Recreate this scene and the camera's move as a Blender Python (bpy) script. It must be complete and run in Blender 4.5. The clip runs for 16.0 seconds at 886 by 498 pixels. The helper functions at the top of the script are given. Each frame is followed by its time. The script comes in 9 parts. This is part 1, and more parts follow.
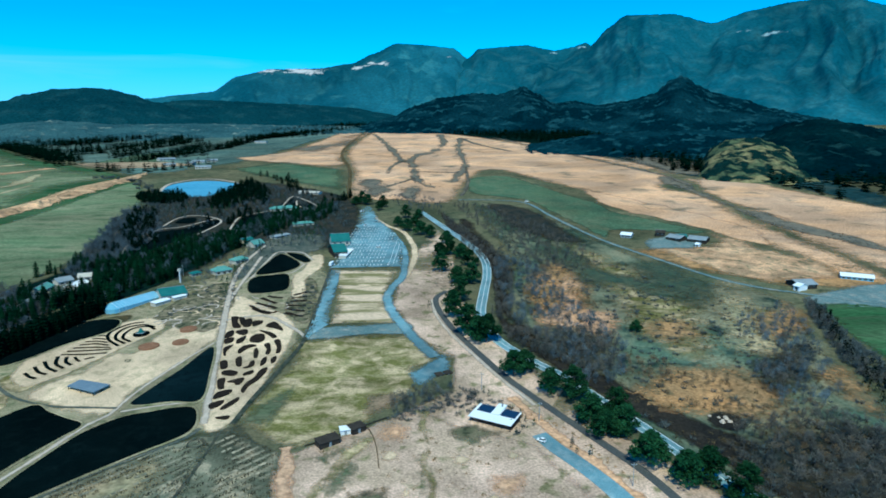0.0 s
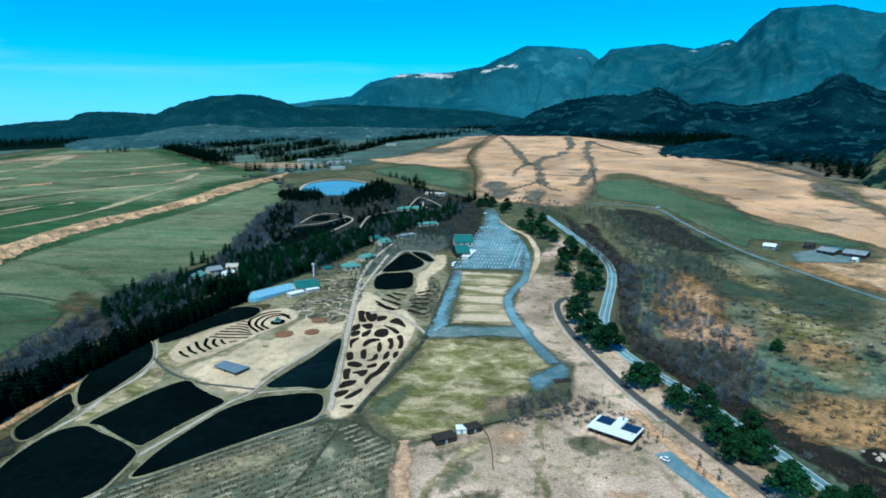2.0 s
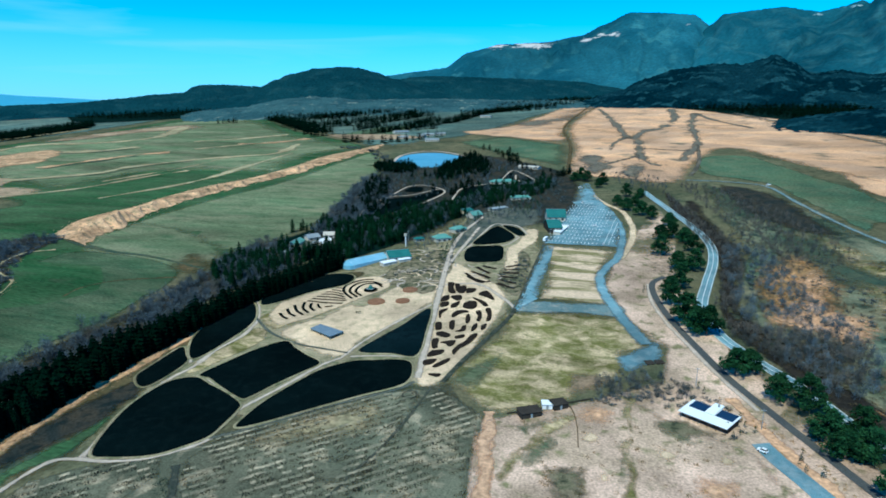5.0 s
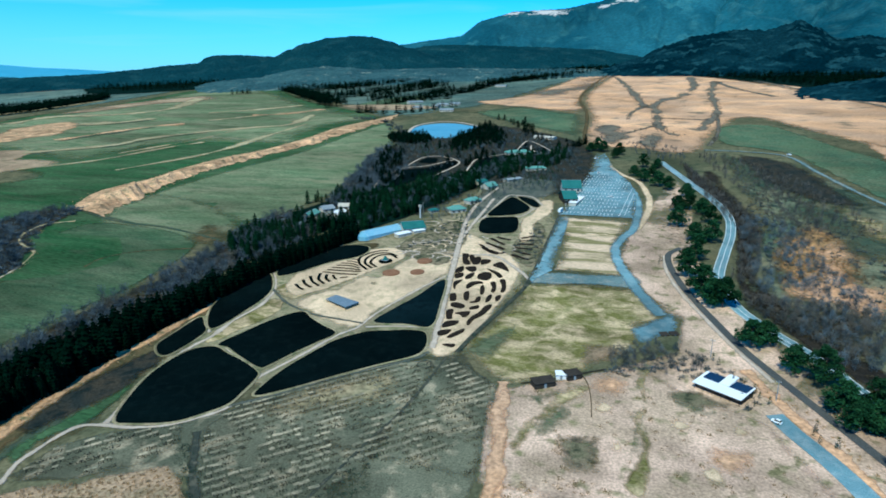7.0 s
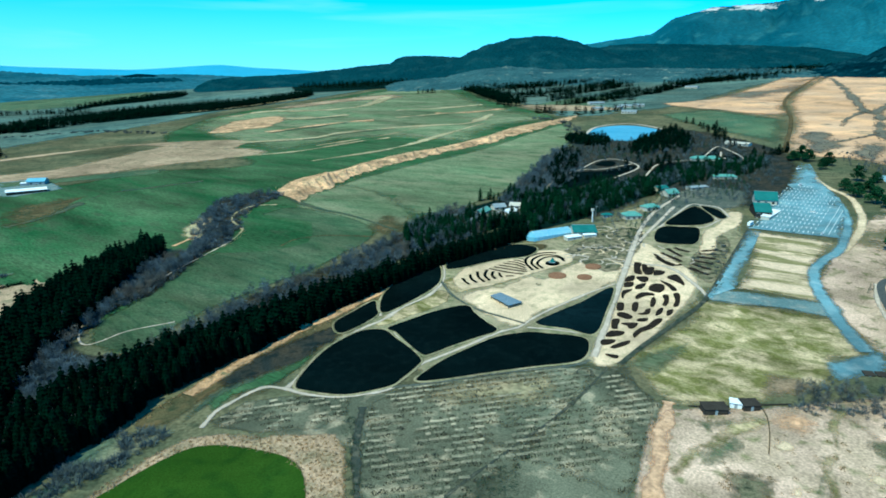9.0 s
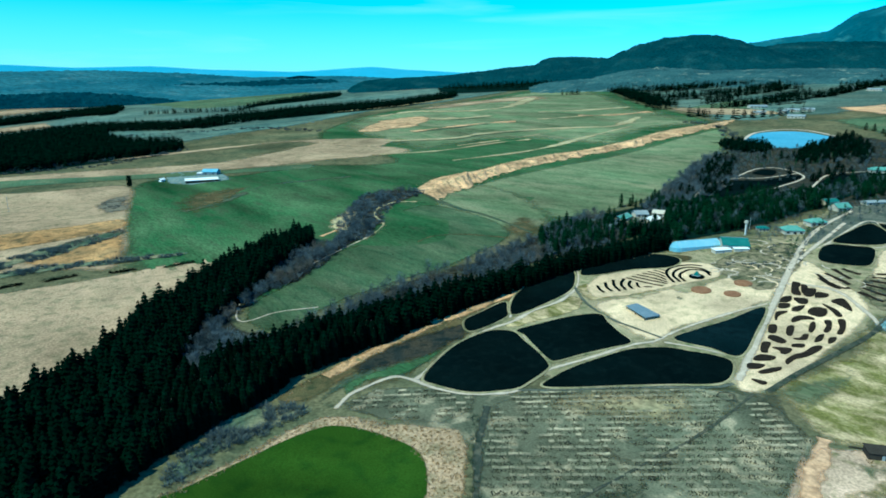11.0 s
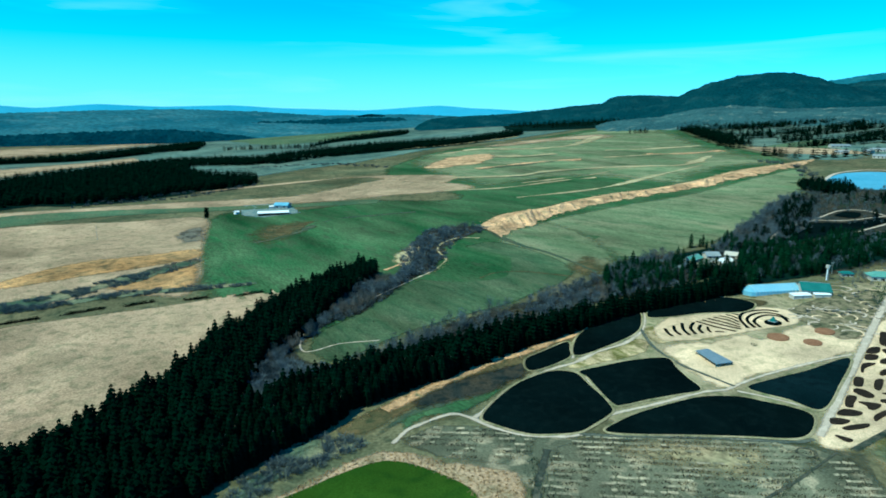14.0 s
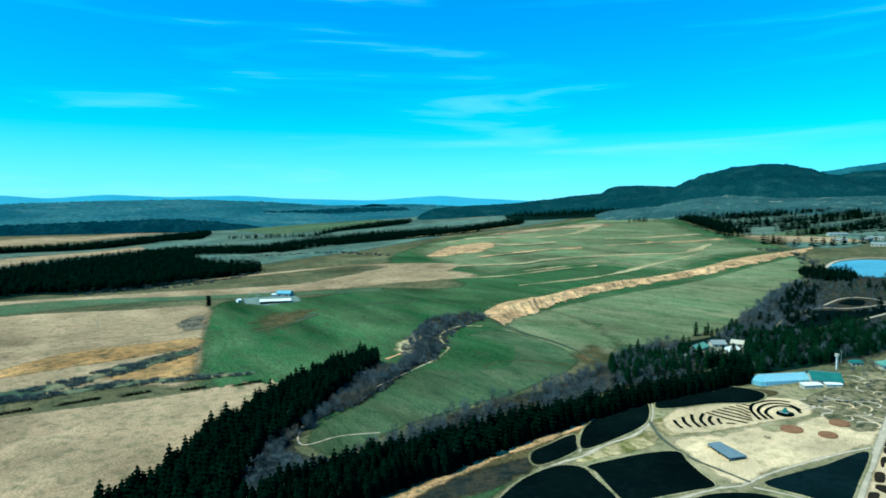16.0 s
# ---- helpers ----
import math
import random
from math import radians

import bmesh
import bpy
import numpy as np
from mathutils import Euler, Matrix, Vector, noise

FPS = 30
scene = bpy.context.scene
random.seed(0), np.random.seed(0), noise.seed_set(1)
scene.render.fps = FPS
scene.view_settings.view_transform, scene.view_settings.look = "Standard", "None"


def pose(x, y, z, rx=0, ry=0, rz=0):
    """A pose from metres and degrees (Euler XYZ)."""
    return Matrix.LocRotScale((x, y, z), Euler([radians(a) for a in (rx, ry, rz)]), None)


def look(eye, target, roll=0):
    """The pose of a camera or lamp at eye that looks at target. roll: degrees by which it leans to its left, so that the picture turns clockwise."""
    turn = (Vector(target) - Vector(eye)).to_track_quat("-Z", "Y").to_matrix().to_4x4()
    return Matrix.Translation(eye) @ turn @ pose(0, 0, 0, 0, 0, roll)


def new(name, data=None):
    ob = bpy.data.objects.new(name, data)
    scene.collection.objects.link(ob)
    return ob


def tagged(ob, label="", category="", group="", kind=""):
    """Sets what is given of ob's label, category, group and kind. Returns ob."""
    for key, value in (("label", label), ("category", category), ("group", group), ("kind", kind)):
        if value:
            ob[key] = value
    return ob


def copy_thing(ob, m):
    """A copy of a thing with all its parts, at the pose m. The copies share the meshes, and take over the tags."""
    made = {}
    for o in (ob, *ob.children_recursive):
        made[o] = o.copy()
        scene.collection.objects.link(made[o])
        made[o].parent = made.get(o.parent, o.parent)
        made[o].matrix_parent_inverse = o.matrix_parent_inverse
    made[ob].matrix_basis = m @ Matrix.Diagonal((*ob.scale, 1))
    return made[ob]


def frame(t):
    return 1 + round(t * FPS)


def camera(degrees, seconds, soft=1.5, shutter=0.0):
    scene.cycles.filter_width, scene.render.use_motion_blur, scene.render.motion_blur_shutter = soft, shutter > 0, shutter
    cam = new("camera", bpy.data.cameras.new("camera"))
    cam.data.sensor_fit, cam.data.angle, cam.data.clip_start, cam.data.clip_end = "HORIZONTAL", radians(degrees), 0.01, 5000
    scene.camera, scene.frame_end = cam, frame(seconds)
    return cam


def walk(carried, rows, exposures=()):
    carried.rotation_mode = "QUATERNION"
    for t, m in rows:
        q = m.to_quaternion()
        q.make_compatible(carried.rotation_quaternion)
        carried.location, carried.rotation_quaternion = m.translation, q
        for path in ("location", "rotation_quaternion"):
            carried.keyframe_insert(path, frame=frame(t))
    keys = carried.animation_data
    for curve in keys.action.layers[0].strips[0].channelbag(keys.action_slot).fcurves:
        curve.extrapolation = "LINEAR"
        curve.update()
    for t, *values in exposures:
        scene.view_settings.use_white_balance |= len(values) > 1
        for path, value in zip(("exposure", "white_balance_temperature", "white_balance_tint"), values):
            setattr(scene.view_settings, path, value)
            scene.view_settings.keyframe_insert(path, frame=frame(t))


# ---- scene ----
EYE = 130.0
cam = camera(71.34, 16.0, soft=1.75)
walk(cam, [
    (0.0, pose(0, 0, EYE, 79.36, 0, 0.00) @ pose(0, 0, 0, 0, 0, 0.19)),
    (0.5, pose(0, 0, EYE, 79.40, 0, 2.88) @ pose(0, 0, 0, 0, 0, 0.21)),
    (1.0, pose(0, 0, EYE, 79.47, 0, 5.80) @ pose(0, 0, 0, 0, 0, 0.23)),
    (1.5, pose(0, 0, EYE, 79.52, 0, 8.83) @ pose(0, 0, 0, 0, 0, 0.22)),
    (2.0, pose(0, 0, EYE, 79.56, 0, 11.52) @ pose(0, 0, 0, 0, 0, 0.19)),
    (2.5, pose(0, 0, EYE, 79.60, 0, 13.90) @ pose(0, 0, 0, 0, 0, 0.27)),
    (3.0, pose(0, 0, EYE, 79.62, 0, 16.01) @ pose(0, 0, 0, 0, 0, 0.28)),
    (3.5, pose(0, 0, EYE, 79.52, 0, 17.85) @ pose(0, 0, 0, 0, 0, 0.33)),
    (4.0, pose(0, 0, EYE, 79.08, 0, 18.94) @ pose(0, 0, 0, 0, 0, 0.28)),
    (6.5, pose(0, 0, EYE, 74.43, 0, 20.76) @ pose(0, 0, 0, 0, 0, -0.03)),
    (7.0, pose(0, 0, EYE, 74.37, 0, 21.48) @ pose(0, 0, 0, 0, 0, -0.15)),
    (7.5, pose(0, 0, EYE, 74.33, 0, 25.25) @ pose(0, 0, 0, 0, 0, -0.19)),
    (8.0, pose(0, 0, EYE, 74.35, 0, 29.97) @ pose(0, 0, 0, 0, 0, -0.11)),
    (8.5, pose(0, 0, EYE, 74.35, 0, 34.11) @ pose(0, 0, 0, 0, 0, -0.05)),
    (9.0, pose(0, 0, EYE, 74.39, 0, 37.54) @ pose(0, 0, 0, 0, 0, 0.02)),
    (9.5, pose(0, 0, EYE, 74.44, 0, 40.41) @ pose(0, 0, 0, 0, 0, -0.03)),
    (10.0, pose(0, 0, EYE, 74.48, 0, 43.85) @ pose(0, 0, 0, 0, 0, 0.05)),
    (10.2, pose(0, 0, EYE, 74.50, 0, 45.27) @ pose(0, 0, 0, 0, 0, 0.05)),
    (12.3, pose(0, 0, EYE, 74.73, 0, 55.30) @ pose(0, 0, 0, 0, 0, 0.06)),
    (12.5, pose(0, 0, EYE, 74.85, 0, 55.54) @ pose(0, 0, 0, 0, 0, 0.11)),
    (13.0, pose(0, 0, EYE, 75.37, 0, 55.91) @ pose(0, 0, 0, 0, 0, 0.10)),
    (13.5, pose(0, 0, EYE, 76.01, 0, 56.17) @ pose(0, 0, 0, 0, 0, 0.09)),
    (14.0, pose(0, 0, EYE, 77.86, 0, 56.34) @ pose(0, 0, 0, 0, 0, 0.01)),
    (14.5, pose(0, 0, EYE, 79.87, 0, 56.45) @ pose(0, 0, 0, 0, 0, 0.05)),
    (15.0, pose(0, 0, EYE, 81.89, 0, 56.50) @ pose(0, 0, 0, 0, 0, -0.02)),
    (15.5, pose(0, 0, EYE, 83.95, 0, 56.53) @ pose(0, 0, 0, 0, 0, -0.05)),
    (16.0, pose(0, 0, EYE, 86.01, 0, 56.55) @ pose(0, 0, 0, 0, 0, -0.06)),
], [(0.0, -0.27, 5030, -3.5), (4.0, -0.20, 5130, 1.0), (7.0, -0.18, 5240, 2.0), (8.0, -0.06, 5210, -4.0), (9.0, 0.1, 5150, -12.0), (12.5, 0.08, 5160, -17.0), (16.0, 0.1, 5460, -16.0)])

# ---- sky and sun ----
SUN_FROM = Vector((-0.04, -0.58, 0.81)).normalized()
world = bpy.data.worlds.new("sky")
scene.world = world
world.use_nodes = True
wn, wl = world.node_tree.nodes, world.node_tree.links
wn.clear()
sky = wn.new("ShaderNodeTexSky")
sky.sky_type, sky.sun_disc = "NISHITA", False
sky.sun_elevation = math.asin(SUN_FROM.z)
sky.sun_rotation = math.atan2(SUN_FROM.x, SUN_FROM.y)
sky.altitude, sky.air_density, sky.dust_density, sky.ozone_density = 800, 1.0, 0.3, 2.0
tint = wn.new("ShaderNodeMix")
tint.data_type, tint.blend_type = "RGBA", "MULTIPLY"
tint.inputs[0].default_value = 1.0
tint.inputs[7].default_value = (0.06, 0.75, 1.12, 1)
wl.new(sky.outputs[0], tint.inputs[6])
coord = wn.new("ShaderNodeTexCoord")
smap = wn.new("ShaderNodeMapping")
smap.inputs["Scale"].default_value = (1.6, 1.6, 17.0)
wl.new(coord.outputs["Generated"], smap.inputs["Vector"])
cloud = wn.new("ShaderNodeTexNoise")
cloud.inputs["Scale"].default_value, cloud.inputs["Detail"].default_value = 1.6, 7
cloud.inputs["Distortion"].default_value = 0.6
wl.new(smap.outputs[0], cloud.inputs["Vector"])
cramp = wn.new("ShaderNodeValToRGB")
cramp.color_ramp.elements[0].position, cramp.color_ramp.elements[1].position = 0.52, 0.78
wl.new(cloud.outputs[0], cramp.inputs[0])
cfac = wn.new("ShaderNodeMath")
cfac.operation = "MULTIPLY"
cfac.inputs[1].default_value = 0.42
wl.new(cramp.outputs[0], cfac.inputs[0])
cmix = wn.new("ShaderNodeMix")
cmix.data_type = "RGBA"
cmix.inputs[7].default_value = (2.6, 5.2, 6.9, 1)
wl.new(cfac.outputs[0], cmix.inputs[0])
wl.new(tint.outputs[2], cmix.inputs[6])
# pale air low over the horizon
sep = wn.new("ShaderNodeSeparateXYZ")
wl.new(coord.outputs["Generated"], sep.inputs[0])
low = wn.new("ShaderNodeMapRange")
low.inputs["From Min"].default_value, low.inputs["From Max"].default_value = 0.0, 0.15
low.inputs["To Min"].default_value, low.inputs["To Max"].default_value = 0.62, 0.0
wl.new(sep.outputs[2], low.inputs["Value"])
air = wn.new("ShaderNodeMix")
air.data_type = "RGBA"
air.inputs[7].default_value = (3.1, 4.7, 6.6, 1)
wl.new(low.outputs[0], air.inputs[0])
wl.new(cmix.outputs[2], air.inputs[6])
back = wn.new("ShaderNodeBackground")
back.inputs["Strength"].default_value = 0.178
wl.new(air.outputs[2], back.inputs[0])
wout = wn.new("ShaderNodeOutputWorld")
wl.new(back.outputs[0], wout.inputs[0])

lamp = bpy.data.lights.new("sun", "SUN")
lamp.energy, lamp.angle, lamp.color = 5.0, radians(0.5), (1.0, 0.89, 0.59)
sun = new("sun", lamp)
sun.matrix_world = look(SUN_FROM * 400, (0, 0, 0))


# ---- materials ----
def noise_node(nodes, links, vec, scale, detail=4.0, distort=0.0):
    n = nodes.new("ShaderNodeTexNoise")
    n.inputs["Scale"].default_value, n.inputs["Detail"].default_value = scale, detail
    n.inputs["Distortion"].default_value = distort
    links.new(vec, n.inputs["Vector"])
    return n


def blend(nodes, links, fac, a, b):
    m = nodes.new("ShaderNodeMix")
    m.data_type = "RGBA"
    links.new(fac, m.inputs[0])
    for value, slot in ((a, 6), (b, 7)):
        if isinstance(value, tuple):
            m.inputs[slot].default_value = (*value, 1)
        else:
            links.new(value, m.inputs[slot])
    return m.outputs[2]


def ramp(nodes, links, src, lo, hi):
    r = nodes.new("ShaderNodeMapRange")
    r.inputs["From Min"].default_value, r.inputs["From Max"].default_value = lo, hi
    links.new(src, r.inputs["Value"])
    return r.outputs[0]


def mat(name, a, b, c=None, big=40.0, mid=6.0, fine=0.8, rough=1.0, metal=0.0, bump=0.3, each=0.0, stretch=(1, 1, 1), turn=0.0, contrast=0.16, spec=0.0, at=0.48, vary=0.5, broad=0.0, lump=0.0):
    """Surface with colours a and b mixed in patches `big` metres across, c in patches `mid` metres across, and grain `fine` metres across."""
    m = bpy.data.materials.new(name)
    m.use_nodes = True
    nodes, links = m.node_tree.nodes, m.node_tree.links
    bsdf = nodes["Principled BSDF"]
    geo = nodes.new("ShaderNodeNewGeometry")
    mp = nodes.new("ShaderNodeMapping")
    mp.inputs["Scale"].default_value, mp.inputs["Rotation"].default_value = stretch, (0, 0, radians(turn))
    links.new(geo.outputs["Position"], mp.inputs["Vector"])
    n1 = noise_node(nodes, links, mp.outputs[0], 1.0 / big, 6, 0.4)
    n2 = noise_node(nodes, links, mp.outputs[0], 1.0 / mid, 5, 0.3)
    n3 = noise_node(nodes, links, mp.outputs[0], 1.0 / fine, 3)
    col = blend(nodes, links, ramp(nodes, links, n1.outputs[0], 0.5 - contrast, 0.5 + contrast), a, b)
    if c:
        col = blend(nodes, links, ramp(nodes, links, n2.outputs[0], at, at + contrast * 1.6), col, c)
    hsv = nodes.new("ShaderNodeHueSaturation")
    links.new(col, hsv.inputs["Color"])
    val = ramp(nodes, links, n3.outputs[0], 0.2, 0.8)
    span = nodes.new("ShaderNodeMapRange")
    span.inputs["To Min"].default_value, span.inputs["To Max"].default_value = 1 - vary, 1 + vary
    links.new(val, span.inputs["Value"])
    out = span.outputs[0]
    if broad:
        n0 = noise_node(nodes, links, mp.outputs[0], 1.0 / (big * 2.3), 3, 0.8)
        wide = nodes.new("ShaderNodeMapRange")
        wide.inputs["From Min"].default_value, wide.inputs["From Max"].default_value = 0.3, 0.7
        wide.inputs["To Min"].default_value, wide.inputs["To Max"].default_value = 1 - broad, 1 + broad
        links.new(n0.outputs[0], wide.inputs["Value"])
        both = nodes.new("ShaderNodeMath")
        both.operation = "MULTIPLY"
        links.new(out, both.inputs[0])
        links.new(wide.outputs[0], both.inputs[1])
        out = both.outputs[0]
    if each:
        info = nodes.new("ShaderNodeObjectInfo")
        add = nodes.new("ShaderNodeMath")
        add.operation = "MULTIPLY_ADD"
        add.inputs[1].default_value, add.inputs[2].default_value = 2 * each, 1 - each
        links.new(info.outputs["Random"], add.inputs[0])
        isl = nodes.new("ShaderNodeMath")
        isl.operation = "MULTIPLY_ADD"
        isl.inputs[1].default_value, isl.inputs[2].default_value = 2 * each, 1 - each
        links.new(geo.outputs["Random Per Island"], isl.inputs[0])
        for o in (add, isl):
            mul = nodes.new("ShaderNodeMath")
            mul.operation = "MULTIPLY"
            links.new(out, mul.inputs[0])
            links.new(o.outputs[0], mul.inputs[1])
            out = mul.outputs[0]
    links.new(out, hsv.inputs["Value"])
    links.new(hsv.outputs[0], bsdf.inputs["Base Color"])
    bsdf.inputs["Roughness"].default_value, bsdf.inputs["Metallic"].default_value = rough, metal
    bsdf.inputs["Specular IOR Level"].default_value = spec
    if bump:
        bp = nodes.new("ShaderNodeBump")
        bp.inputs["Strength"].default_value, bp.inputs["Distance"].default_value = bump, fine * 0.5
        links.new(n3.outputs[0], bp.inputs["Height"])
        links.new(bp.outputs[0], bsdf.inputs["Normal"])
        if lump:
            wide_bump = nodes.new("ShaderNodeBump")
            wide_bump.inputs["Strength"].default_value, wide_bump.inputs["Distance"].default_value = 1.0, lump
            links.new(n1.outputs[0], wide_bump.inputs["Height"])
            links.new(wide_bump.outputs[0], bp.inputs["Normal"])
    return m


